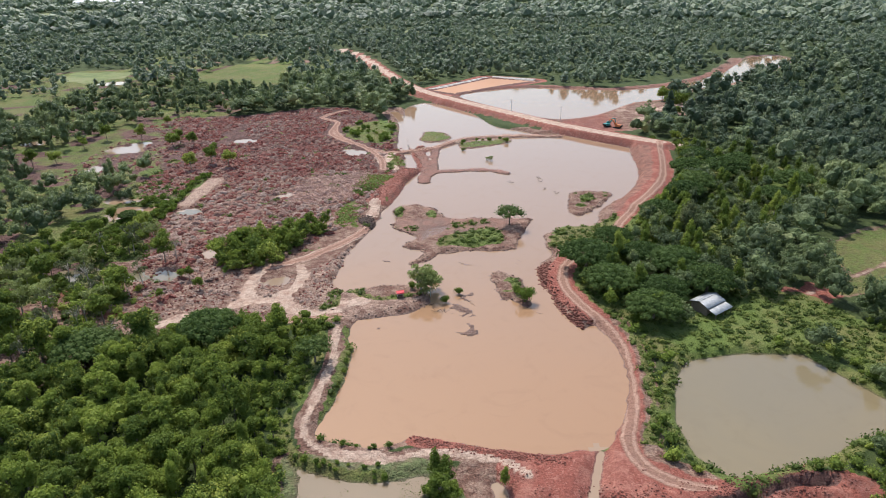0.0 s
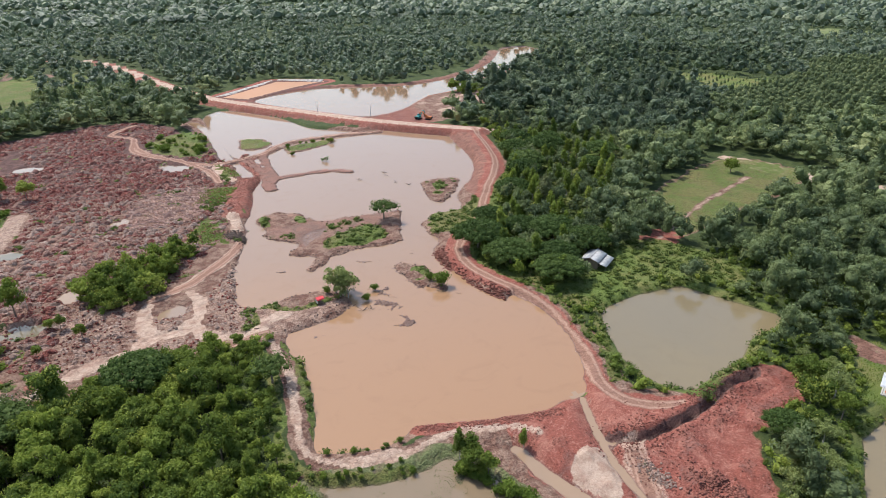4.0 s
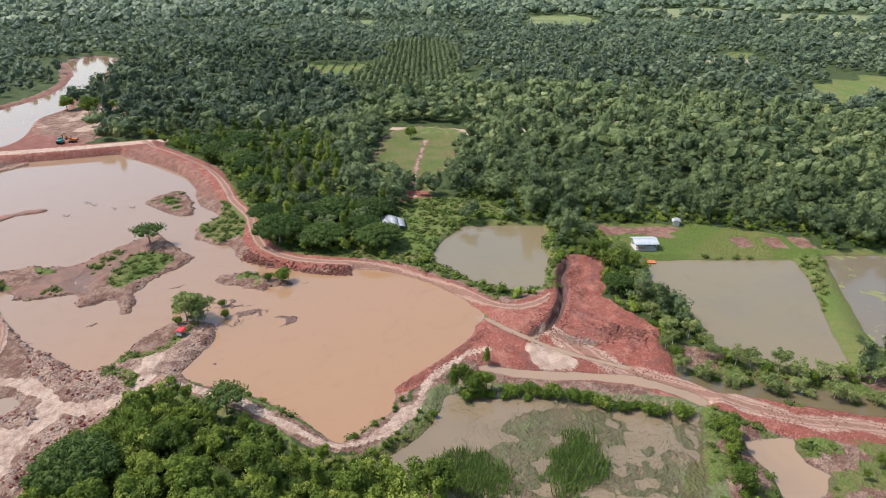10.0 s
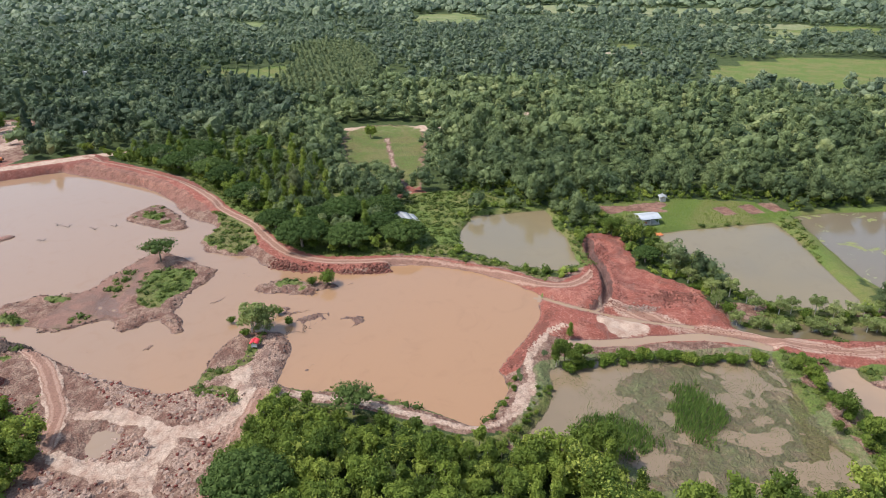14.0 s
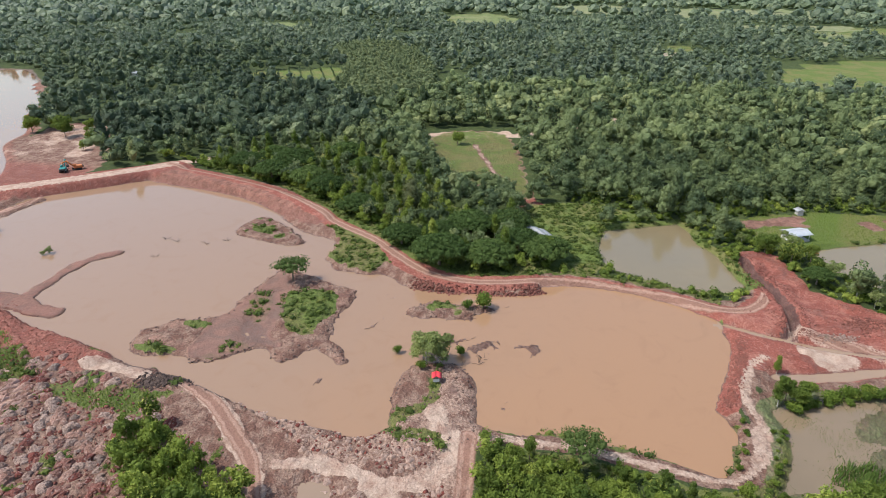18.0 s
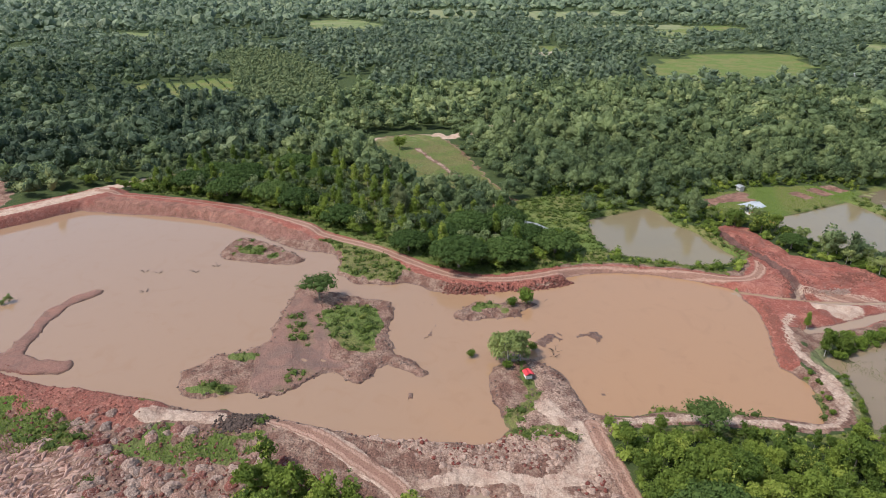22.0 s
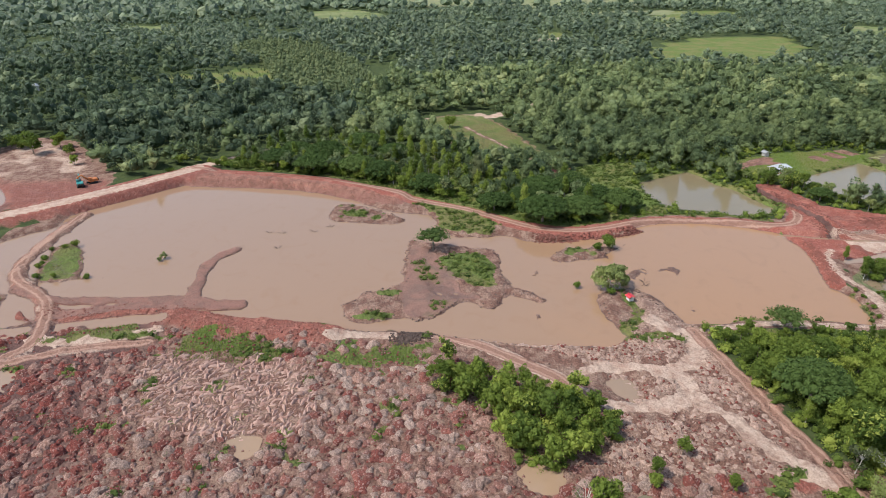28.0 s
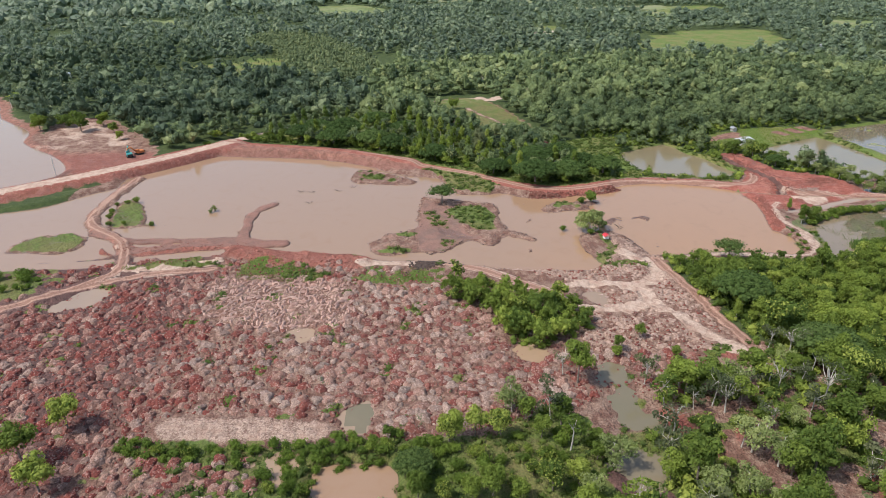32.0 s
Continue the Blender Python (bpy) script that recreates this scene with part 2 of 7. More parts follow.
def heap_material(name):
    """Dumped spoil: every pile has its own soil, red, mauve, pale or grey, and like piles lie together."""
    m = Nodes(name)
    own = m.math("FRACT", m.math("ADD", m.attr("tint"), m.random()))
    zone = m.math("MULTIPLY_ADD", m.noise(0.035, 3, 0.6), 0.9, -0.45)
    split = m.tree.nodes.new("ShaderNodeSeparateXYZ")
    m.put(split.inputs[0], m.geo.outputs["Position"])
    zone = m.math("MULTIPLY_ADD", m.step(split.outputs[1], 235, 315), -0.28, m.math("ADD", zone, 0.04))
    zone = m.math("MULTIPLY_ADD", m.step(split.outputs[1], 226, 206), -0.14, zone)
    own = m.math("ADD", m.math("MULTIPLY_ADD", own, 0.84, 0.05), zone)
    kind = m.ramp(own, (0.0, (0.24, 0.062, 0.046)), (0.18, (0.19, 0.068, 0.052)), (0.32, (0.30, 0.105, 0.078)), (0.44, (0.27, 0.14, 0.108)), (0.56, (0.39, 0.225, 0.17)), (0.68, (0.30, 0.20, 0.16)), (0.80, (0.45, 0.315, 0.25)), (0.92, (0.23, 0.17, 0.142)), (1.0, (0.39, 0.235, 0.178)))
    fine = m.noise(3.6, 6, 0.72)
    # hollows of the bump below are painted dark, adding pit shade to the soil
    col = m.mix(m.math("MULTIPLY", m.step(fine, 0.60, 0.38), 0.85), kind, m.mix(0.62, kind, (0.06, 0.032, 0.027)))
    chips = m.tone(m.voronoi(3.1, out=1))
    col = m.mix(m.math("MULTIPLY", m.step(chips, 0.72, 0.95), 0.5), col, m.mix(0.55, kind, (0.60, 0.48, 0.41)))
    col = m.mix(m.math("MULTIPLY", m.step(m.noise(0.19, 4, 0.7), 0.62, 0.69), m.step(m.noise(2.0, 3, 0.6), 0.45, 0.6)), col, (0.085, 0.11, 0.05))
    m.bump(m.math("ADD", fine, m.noise(8, 4, 0.7)), 0.9, 0.3)
    return m.done(col, 0.95)


M_GROUND = ground_material()
M_LAKE = water_material("muddy_lake_water", (0.30, 0.171, 0.093), (0.265, 0.166, 0.104), edge=(120, 215))
M_POND = water_material("olive_pond_water", (0.20, 0.155, 0.088), (0.18, 0.145, 0.09))
M_WEED = water_material("weedy_pond_water", (0.17, 0.135, 0.09), (0.16, 0.13, 0.09), (0.20, 0.215, 0.06))
M_ORANGEWATER = water_material("orange_basin_water", (0.44, 0.235, 0.135), (0.40, 0.22, 0.13), gloss=(0.5, 0.12))
M_MARSH = water_material("marsh_water", (0.228, 0.162, 0.102), (0.175, 0.132, 0.084))
M_DITCH = water_material("ditch_water", (0.13, 0.10, 0.055), (0.10, 0.085, 0.05))
M_SWAMP = water_material("swamp_pool_water", (0.185, 0.145, 0.092), (0.14, 0.12, 0.075))
M_PUDDLE = water_material("muddy_pool_water", (0.30, 0.20, 0.125), (0.25, 0.175, 0.12))
M_LEAF = leaf_material("broad_leaves", (0.055, 0.094, 0.021), (0.24, 0.302, 0.054), (0.355, 0.388, 0.085))
M_RAIN = leaf_material("fine_dark_leaves", (0.045, 0.080, 0.022), (0.088, 0.138, 0.036), (0.12, 0.165, 0.046))
# far and woodland greens are paler and bluer: distance haze put into leaf colour
M_FAR = leaf_material("distant_leaves_hazed", (0.062, 0.096, 0.052), (0.19, 0.246, 0.13), (0.265, 0.305, 0.158), True, (0.5, 0.5))
M_WOOD = leaf_material("woodland_leaves_hazed", (0.052, 0.086, 0.036), (0.228, 0.284, 0.112), (0.35, 0.375, 0.152), True, (0.55, 0.3))
M_DUSKY = leaf_material("dusky_evergreen_leaves", (0.036, 0.064, 0.034), (0.15, 0.20, 0.10), (0.25, 0.285, 0.135), True, (0.55, 0.3))
M_PASTURE = field_material("far_pasture", (0.105, 0.14, 0.045), (0.175, 0.205, 0.068), (0.21, 0.205, 0.095))
M_PADDY = field_material("pale_paddy", (0.17, 0.185, 0.085), (0.24, 0.24, 0.125), (0.14, 0.18, 0.06))
M_SANDPLOT = field_material("bare_pale_soil", (0.36, 0.27, 0.20), (0.47, 0.38, 0.30), (0.20, 0.20, 0.09))
M_BUSH = leaf_material("bush_leaves", (0.075, 0.12, 0.022), (0.165, 0.23, 0.038), (0.24, 0.265, 0.055))
M_HERB = leaf_material("weed_leaves", (0.06, 0.09, 0.024), (0.135, 0.178, 0.04), (0.205, 0.22, 0.06))
M_RICE = leaf_material("young_grass", (0.13, 0.19, 0.03), (0.19, 0.26, 0.04), (0.23, 0.28, 0.05))
M_SEDGE = leaf_material("marsh_sedge", (0.11, 0.145, 0.048), (0.165, 0.20, 0.065), (0.20, 0.21, 0.085))
M_REED = leaf_material("reed_blades", (0.085, 0.15, 0.038), (0.15, 0.22, 0.05), (0.20, 0.235, 0.07))
M_OLIVE = leaf_material("olive_leaves", (0.15, 0.19, 0.065), (0.30, 0.345, 0.12), (0.38, 0.405, 0.165))
M_FINE = leaf_material("fine_feathery_leaves", (0.06, 0.10, 0.03), (0.135, 0.185, 0.05), (0.175, 0.22, 0.065))
M_ROWS = leaf_material("plantation_leaves", (0.12, 0.155, 0.075), (0.22, 0.262, 0.122), (0.27, 0.30, 0.14))
M_GREY = leaf_material("grey_green_leaves", (0.07, 0.09, 0.045), (0.14, 0.16, 0.07), (0.17, 0.17, 0.09))
M_BARK = plain_material("bark", (0.10, 0.075, 0.055), (0.26, 0.22, 0.18), 3.0, 0.9, 0, 0.5)
M_PALEBARK = plain_material("pale_bark", (0.30, 0.27, 0.23), (0.50, 0.46, 0.40), 3.0, 0.85, 0, 0.4)
M_HEAP = heap_material("excavated_spoil")
M_RIDGE = plain_material("pale_churned_soil", (0.28, 0.148, 0.112), (0.48, 0.335, 0.272), 0.5, 0.95, 0, 0.8)
M_SANDHEAP = plain_material("pale_sandy_clay", (0.17, 0.105, 0.082), (0.42, 0.30, 0.235), 1.1, 0.95, 0, 0.9)
M_REDROCK = plain_material("red_clay_clods", (0.135, 0.05, 0.038), (0.26, 0.105, 0.076), 1.6, 0.95, 0, 0.8, 0.5)
M_MUDROCK = plain_material("grey_brown_mud_lumps", (0.10, 0.062, 0.05), (0.22, 0.15, 0.125), 1.2, 0.9, 0, 0.8, 0.4)
M_DARKROCK = plain_material("wet_dark_soil", (0.045, 0.03, 0.025), (0.11, 0.075, 0.06), 1.6, 0.9, 0, 0.8, 0.3)
M_WHITE = plain_material("white_sheet_metal", (0.50, 0.515, 0.53), (0.62, 0.63, 0.64), 0.8, 0.45, 0.35, 0.05)
M_TIN = plain_material("weathered_tin", (0.27, 0.275, 0.28), (0.46, 0.46, 0.455), 0.9, 0.55, 0.2, 0.1)
M_REDROOF = plain_material("red_painted_tin", (0.50, 0.035, 0.045), (0.62, 0.06, 0.075), 1.5, 0.5, 0, 0.05)
M_TIMBER = plain_material("weathered_wood", (0.16, 0.12, 0.09), (0.30, 0.23, 0.17), 4.0, 0.85, 0, 0.3)
M_ORANGE = plain_material("rusty_orange_paint", (0.42, 0.13, 0.045), (0.55, 0.20, 0.07), 3.0, 0.7, 0, 0.2)
M_CONCRETE = plain_material("concrete", (0.38, 0.36, 0.33), (0.55, 0.52, 0.48), 1.2, 0.9, 0, 0.2)
M_PLASTER = plain_material("white_plaster", (0.62, 0.60, 0.56), (0.75, 0.73, 0.70), 1.0, 0.9, 0, 0.1)
M_DARK = plain_material("dark_interior", (0.03, 0.028, 0.025), (0.06, 0.055, 0.05), 2.0, 0.9, 0, 0.1)
M_LINER = plain_material("pale_pond_liner", (0.27, 0.25, 0.23), (0.44, 0.41, 0.38), 0.5, 0.8, 0, 0.1)
M_BLUE = plain_material("blue_tarpaulin", (0.05, 0.12, 0.30), (0.09, 0.20, 0.42), 1.5, 0.6, 0, 0.3)
M_TEAL = plain_material("teal_machine_paint", (0.03, 0.20, 0.19), (0.05, 0.27, 0.25), 2.0, 0.45, 0, 0.1)
M_RUBBER = plain_material("black_rubber", (0.015, 0.015, 0.015), (0.03, 0.03, 0.03), 4.0, 0.8, 0, 0.2)
M_GLASS = plain_material("dark_glass", (0.03, 0.04, 0.05), (0.04, 0.05, 0.06), 2.0, 0.1, 0, 0.0)
M_BRICKRED = plain_material("red_tile_roof", (0.30, 0.05, 0.045), (0.40, 0.08, 0.06), 2.0, 0.7, 0, 0.3)

# ---- plan of the place, metres ----
LAKE = [(56.6, 356.1), (77.7, 355.6), (90.1, 347.4), (99.2, 329.9), (96.3, 310.0), (92.4, 285.5), (86.1, 265.9), (73.0, 246.4), (62.5, 232.8), (58.7, 220.1), (48.6, 213.8), (39.7, 213.2), (37.5, 207.9), (37.9, 194.5), (33.2, 187.7), (30.8, 178.2), (33.6, 164.2), (34.9, 154.1), (38.1, 147.6), (41.1, 148.1), (44.3, 139.0), (44.2, 126.7), (41.2, 115.9), (37.8, 108.3), (33.9, 101.9), (30.4, 99.9), (26.3, 100.4), (18.7, 98.7), (12.4, 100.0), (5.7, 102.5), (-1.0, 103.8), (-6.9, 104.6), (-12.8, 103.0), (-19.5, 104.1), (-24.0, 105.8), (-25.8, 107.7), (-23.5, 117.7), (-22.2, 129.0), (-21.8, 139.7), (-23.7, 145.6), (-22.2, 153.9)]
LAKE_W = [(-22.2, 153.9), (-18.6, 154.6), (-7.1, 158.0), (-3.2, 161.7), (-2.7, 168.3), (-7.2, 174.1), (-12.2, 174.5), (-18.2, 174.0), (-25.9, 171.8), (-28.0, 171.1), (-32.2, 176.5), (-30.7, 188.1), (-30.2, 198.7), (-25.9, 212.6), (-21.8, 230.1), (-21.3, 238.9), (-18.2, 248.1), (-15.2, 260.6), (-13.3, 273.1), (-8.2, 288.4), (-6.8, 301.3), (-9.5, 318.6), (-13.7, 326.3), (5.4, 342.1), (25.1, 357.4), (38.4, 362.1), (50.3, 360.8)]
POND_NW = [(-19.2, 433.5), (-7.1, 450.8), (6.9, 439.7), (23.4, 413.6), (34.1, 378.0), (52.1, 360.6), (42.8, 352.6), (28.8, 356.3), (14.4, 347.0), (1.8, 335.6), (-6.4, 329.1), (-12.8, 331.9), (-15.6, 351.5), (-18.3, 379.3), (-18.6, 401.1)]
CAUSE = [(-59.2, 386.9), (-56.4, 365.7), (-47.0, 346.4), (-36.2, 331.8), (-24.9, 323.1), (-17.2, 323.4), (-6.7, 327.2), (1.6, 332.4), (14.6, 347.3), (28.3, 351.6), (50.2, 351.9), (67.6, 350.6)]
CAUSE2 = [(-8.7, 324.1), (-4.5, 297.2), (-5.4, 275.2)]
BAR = [(-5.1, 275.1), (-1.1, 293.8), (-0.8, 309.9), (0.3, 328.0), (8.0, 343.4)]
BAR2 = [(32.3, 285.4), (21.9, 290.8), (-0.4, 289.2)]
ROAD = [(-134.5, 776.2), (-86.6, 722.6), (-39.0, 562.2), (-15.8, 494.8), (4.4, 457.1), (45.8, 398.5), (68.5, 367.8), (91.6, 342.4), (113.3, 321.9)]
TRACK_E = [(114.0, 323.2), (99.9, 273.5), (87.3, 248.3), (69.7, 223.2), (59.7, 206.4), (48.4, 193.7), (39.5, 181.7), (37.1, 169.5), (38.8, 159.5), (42.9, 147.7), (44.9, 137.2), (43.5, 123.9), (40.4, 110.0), (37.2, 101.2), (38.5, 93.5), (44.5, 88.6), (51.6, 86.3)]
TRACK_W = [(-28.3, 156.1), (-26.6, 144.2), (-25.9, 132.8), (-27.2, 119.8), (-28.4, 109.9), (-26.6, 103.7), (-22.9, 101.3), (-17.4, 99.9), (-11.8, 99.3), (-9.4, 98.8)]
POND_N = [(17.7, 471.5), (36.1, 491.3), (70.6, 502.0), (109.0, 490.0), (143.5, 485.3), (195.8, 509.5), (251.5, 568.0), (298.1, 636.3), (336.0, 633.9), (297.9, 578.5), (262.1, 544.4), (227.1, 501.9), (189.6, 479.1), (156.3, 445.0), (130.5, 433.9), (108.3, 409.1), (89.4, 392.8), (73.6, 389.9), (57.8, 404.5), (36.1, 435.7)]
BASIN = [(-2.8, 493.3), (45.4, 544.8), (78.3, 526.5), (52.8, 510.0), (13.8, 479.9)]
POND_2 = [(59.1, 130.4), (73.3, 133.3), (88.2, 132.4), (94.9, 118.8), (100.8, 107.2), (93.1, 103.9), (84.1, 102.2), (75.4, 96.9), (61.3, 93.4), (54.9, 90.2), (49.7, 98.0), (49.4, 108.8), (53.4, 120.8)]
POND_3 = [(86.3, 67.6), (92.2, 57.8), (101.1, 38.5), (107.1, 26.9), (89.8, 22.0), (65.1, 18.4), (51.5, 15.4), (45.9, 14.7), (41.4, 23.9), (42.4, 32.8), (44.5, 44.1), (54.0, 48.6), (63.7, 56.9), (74.7, 65.4)]
POND_3B = [(114.1, 18.9), (121.9, 3.2), (130.8, -26.9), (67.5, -7.3), (58.8, 6.5), (67.0, 10.4), (91.5, 14.8)]
MARSH = [(-10.2, 96.8), (-2.2, 95.7), (3.8, 86.0), (10.8, 62.6), (16.4, 46.8), (14.6, 42.0), (3.5, 41.0), (-9.2, 37.5), (-27.5, 35.2), (-37.0, 72.9), (-31.8, 76.3), (-27.6, 91.0), (-29.5, 98.5), (-20.3, 97.1)]
MARSH2 = [(10.3, 36.5), (16.5, 25.5), (9.1, 23.3), (7.2, 17.9), (-3.9, 20.7), (-7.6, 16.2), (-11.4, 21.7), (-4.3, 28.6), (1.8, 31.0)]
DITCH = [(29.1, 47.6), (28.4, 38.9), (31.2, 25.2), (32.8, 14.1), (39.4, -7.1), (44.6, -23.8)]
REDAREA = [(29.9, 100.2), (50.6, 90.1), (74.3, 91.9), (77.2, 80.0), (54.6, 73.6), (46.4, 60.7), (32.1, 52.4), (23.2, 47.6), (22.4, 34.7), (32.6, 3.6), (17.9, 8.2), (15.8, 26.1), (18.4, 40.4), (18.5, 55.9), (11.2, 80.0), (10.2, 95.2)]
REDROAD = [(31.5, 83.3), (24.8, 66.7), (22.5, 53.0), (21.7, 39.9), (20.3, 25.0), (23.2, 15.6), (26.0, -3.7), (29.2, -20.7)]
STREAM = [(31.5, 99.5), (26.9, 85.8), (25.0, 74.0), (25.1, 60.9)]
STREAM2 = [(10.5, 92.1), (11.9, 84.0), (14.0, 76.9), (18.2, 67.3), (20.8, 58.5), (20.9, 50.5), (19.2, 44.0)]
ISLAND = [(-16.0, 241.6), (-8.9, 244.6), (-0.3, 238.6), (5.2, 228.5), (12.9, 229.2), (29.0, 228.2), (35.5, 225.6), (31.0, 212.8), (27.4, 201.1), (19.2, 197.5), (9.8, 198.3), (3.0, 197.4), (-6.4, 189.1), (-8.0, 190.6), (-4.0, 199.2), (-10.8, 203.7), (-8.5, 212.1), (-13.4, 217.0), (-17.2, 222.3), (-15.4, 229.4), (-17.4, 237.3)]
ISLET_E = [(58.4, 258.1), (72.2, 255.3), (68.2, 244.4), (56.4, 229.8), (51.0, 232.5), (52.6, 241.4), (53.8, 250.3)]
ISLET_S = [(19.9, 182.1), (24.7, 175.7), (25.7, 168.1), (25.6, 159.6), (18.1, 165.3), (16.3, 172.5), (16.5, 180.1)]
BANKGREEN = [(43.7, 217.7), (54.6, 218.0), (67.2, 226.8), (65.3, 213.7), (50.8, 197.6), (38.6, 197.6), (38.3, 206.5)]
GRASSISLE = [(16.2, 342.0), (37.4, 347.5), (40.7, 340.5), (25.5, 331.6), (15.4, 327.8), (14.1, 319.6), (12.2, 337.4)]
NWISLE = [(-7.1, 366.6), (2.7, 367.0), (8.6, 351.6), (-0.3, 343.3), (-7.5, 346.4)]
FIELD = [(196.4, 223.9), (208.5, 187.3), (140.9, 167.1), (111.1, 159.2), (122.3, 175.7), (129.5, 197.3)]
MUD = [(-43.8, 347.3), (-27.1, 322.6), (-25.5, 288.5), (-35.7, 235.5), (-41.9, 220.5), (-65.4, 209.8), (-78.4, 202.9), (-96.9, 209.4), (-103.6, 218.5), (-105.3, 233.6), (-104.8, 258.7), (-103.7, 279.5), (-104.7, 290.4), (-108.9, 299.5), (-116.0, 306.4)]
MUDN = [(-85.3, 159.1), (-96.9, 188.8), (-107.0, 228.5), (-111.2, 292.7), (-167.5, 409.7), (-125.9, 413.8), (-79.1, 435.1), (-47.8, 423.2), (-15.2, 335.7), (-20.2, 269.8), (-28.5, 229.7), (-50.2, 190.6), (-60.9, 164.5)]
SANDY = [(-26.3, 211.3), (-37.5, 189.0), (-40.1, 185.5), (-51.1, 179.2), (-73.0, 189.7), (-76.3, 181.0), (-77.1, 165.4), (-78.0, 145.7), (-63.9, 147.8), (-29.6, 154.3), (-28.7, 169.9), (-29.0, 187.2)]
GROVE = [(-46.8, 221.7), (-38.4, 216.2), (-45.5, 207.4), (-50.5, 191.6), (-62.1, 183.5), (-68.6, 185.3), (-73.4, 196.3), (-73.8, 203.9), (-65.9, 208.4), (-55.3, 210.9)]
TRACKSANDY = [(-23.7, 222.3), (-30.2, 209.6), (-38.0, 200.1), (-43.2, 193.9), (-48.5, 190.4), (-54.0, 187.2)]
TRACKFOREST = [(-27.6, 154.4), (-42.0, 152.1), (-57.3, 149.7), (-69.4, 147.5), (-79.6, 146.4), (-89.0, 145.6)]
SPIT = [(-28.6, 171.3), (-17.8, 165.1), (-5.3, 164.5), (-12.1, 158.6), (-22.7, 154.7), (-29.5, 155.1)]
REDBANK = [(-5.2, 331.3), (-10.2, 299.8), (-12.4, 286.8), (-17.7, 270.4), (-23.1, 248.9)]
DAMEMB = [(85.1, 353.9), (104.6, 331.3), (104.3, 307.1), (97.1, 281.5), (88.1, 256.7), (76.2, 233.1)]
CHANNEL = [(-26.6, 422.9), (-19.7, 394.5), (-17.8, 353.2), (-17.5, 335.6), (-14.2, 316.9), (-11.0, 295.0)]
RICE = [(425.3, 16.6), (491.9, -23.3), (527.4, -84.1), (527.2, -149.8), (381.2, -104.6), (361.6, -41.5), (384.4, -20.2), (365.8, 15.8)]
GRASS_N = [(-199.6, 575.9), (-187.4, 658.5), (-132.6, 632.4), (-119.1, 517.6), (-173.0, 506.8)]
GRASS_N2 = [(-343.5, 609.2), (-310.8, 638.5), (-263.7, 589.9), (-292.0, 537.3)]
SPARSE = [(-131.8, 174.9), (-336.4, 513.1), (-191.3, 497.3), (-128.3, 422.4), (-158.8, 386.3), (-123.2, 312.2), (-113.5, 228.8), (-104.1, 181.1)]
ORCHARD = [(308.5, 373.7), (383.1, 376.9), (396.4, 352.1), (325.2, 332.9), (305.9, 349.0)]
GRASS_E = [(327.3, 421.7), (361.3, 419.0), (382.0, 362.1), (342.3, 350.4)]
GRASS_F = [(773.9, 363.7), (960.5, 379.5), (846.8, 279.8), (761.4, 300.4)]
GRASS_G = [(733.6, -74.2), (813.5, -164.8), (772.1, -220.9), (714.8, -158.7)]
GRASS_H = [(551.7, 98.2), (600.9, 71.7), (546.8, 60.7), (530.9, 81.5)]
FIELDROAD = [(198.7, 224.9), (204.0, 207.1), (210.9, 188.1)]
FIELDROAD2 = [(197.5, 205.1), (204.3, 191.8), (206.1, 181.8), (212.4, 174.5), (239.9, 146.3), (260.1, 127.9), (265.8, 113.6)]
PAVGRASS = [(104.9, 87.9), (119.9, 64.3), (122.8, 46.5), (123.5, 22.1), (110.6, 22.2), (102.4, 38.3), (91.2, 67.2), (100.5, 69.3)]
DYKE = [(112.5, 23.8), (89.4, 18.5), (63.4, 14.1), (54.7, 13.2)]
POOLS = [(-131.8, 258.6), (-112.1, 259.5), (-165.1, 342.0), (-268.3, 555.7), (-44.3, 329.0), (-102.9, 352.3)]
GREENSE = [(51.1, 141.4), (65.0, 152.3), (82.7, 157.9), (101.5, 163.7), (112.9, 138.7), (99.6, 117.9), (92.2, 134.3), (72.0, 132.7), (56.6, 132.1)]
NCLEAR = [(77.9, 387.0), (95.0, 360.0), (113.8, 364.3), (140.0, 384.0), (166.8, 404.3), (174.9, 427.8), (150.9, 428.4), (125.5, 424.9), (108.9, 416.6)]
FARMPOND = [(-111.3, 248.2), (-111.7, 234.5), (-119.5, 233.2), (-129.4, 233.8), (-128.7, 249.2), (-118.7, 249.3)]
POOLS2 = [(-97.9, 241.6), (-40.4, 323.5), (-18.6, 229.6), (-63.3, 259.5), (-73.9, 200.7), (-49.1, 178.6)]
BUSHROW_A = [(-2.1, 91.9), (1.6, 84.5), (6.8, 74.0), (8.7, 62.6), (11.2, 52.3), (13.3, 45.2)]
BUSHROW_B = [(55.3, 63.7), (42.6, 56.2), (29.0, 50.5), (29.5, 40.2), (31.4, 25.2), (34.2, 11.6), (36.5, 2.3)]
BUSHROW_C = [(14.8, 38.3), (4.0, 36.4), (-6.2, 33.9), (-15.1, 31.6), (-25.1, 30.2)]
BUSHROW_D = [(89.0, 100.6), (82.6, 93.8), (87.0, 86.4), (82.1, 74.6)]
PLANTATION = [(256.0, 290.0), (299.0, 322.0), (415.0, 360.0), (467.0, 399.0), (537.0, 380.0), (457.0, 307.0), (311.0, 255.0)]
MUDSPUR = [(33.0, 183.6), (31.3, 173.8), (32.9, 160.1), (37.8, 148.0)]
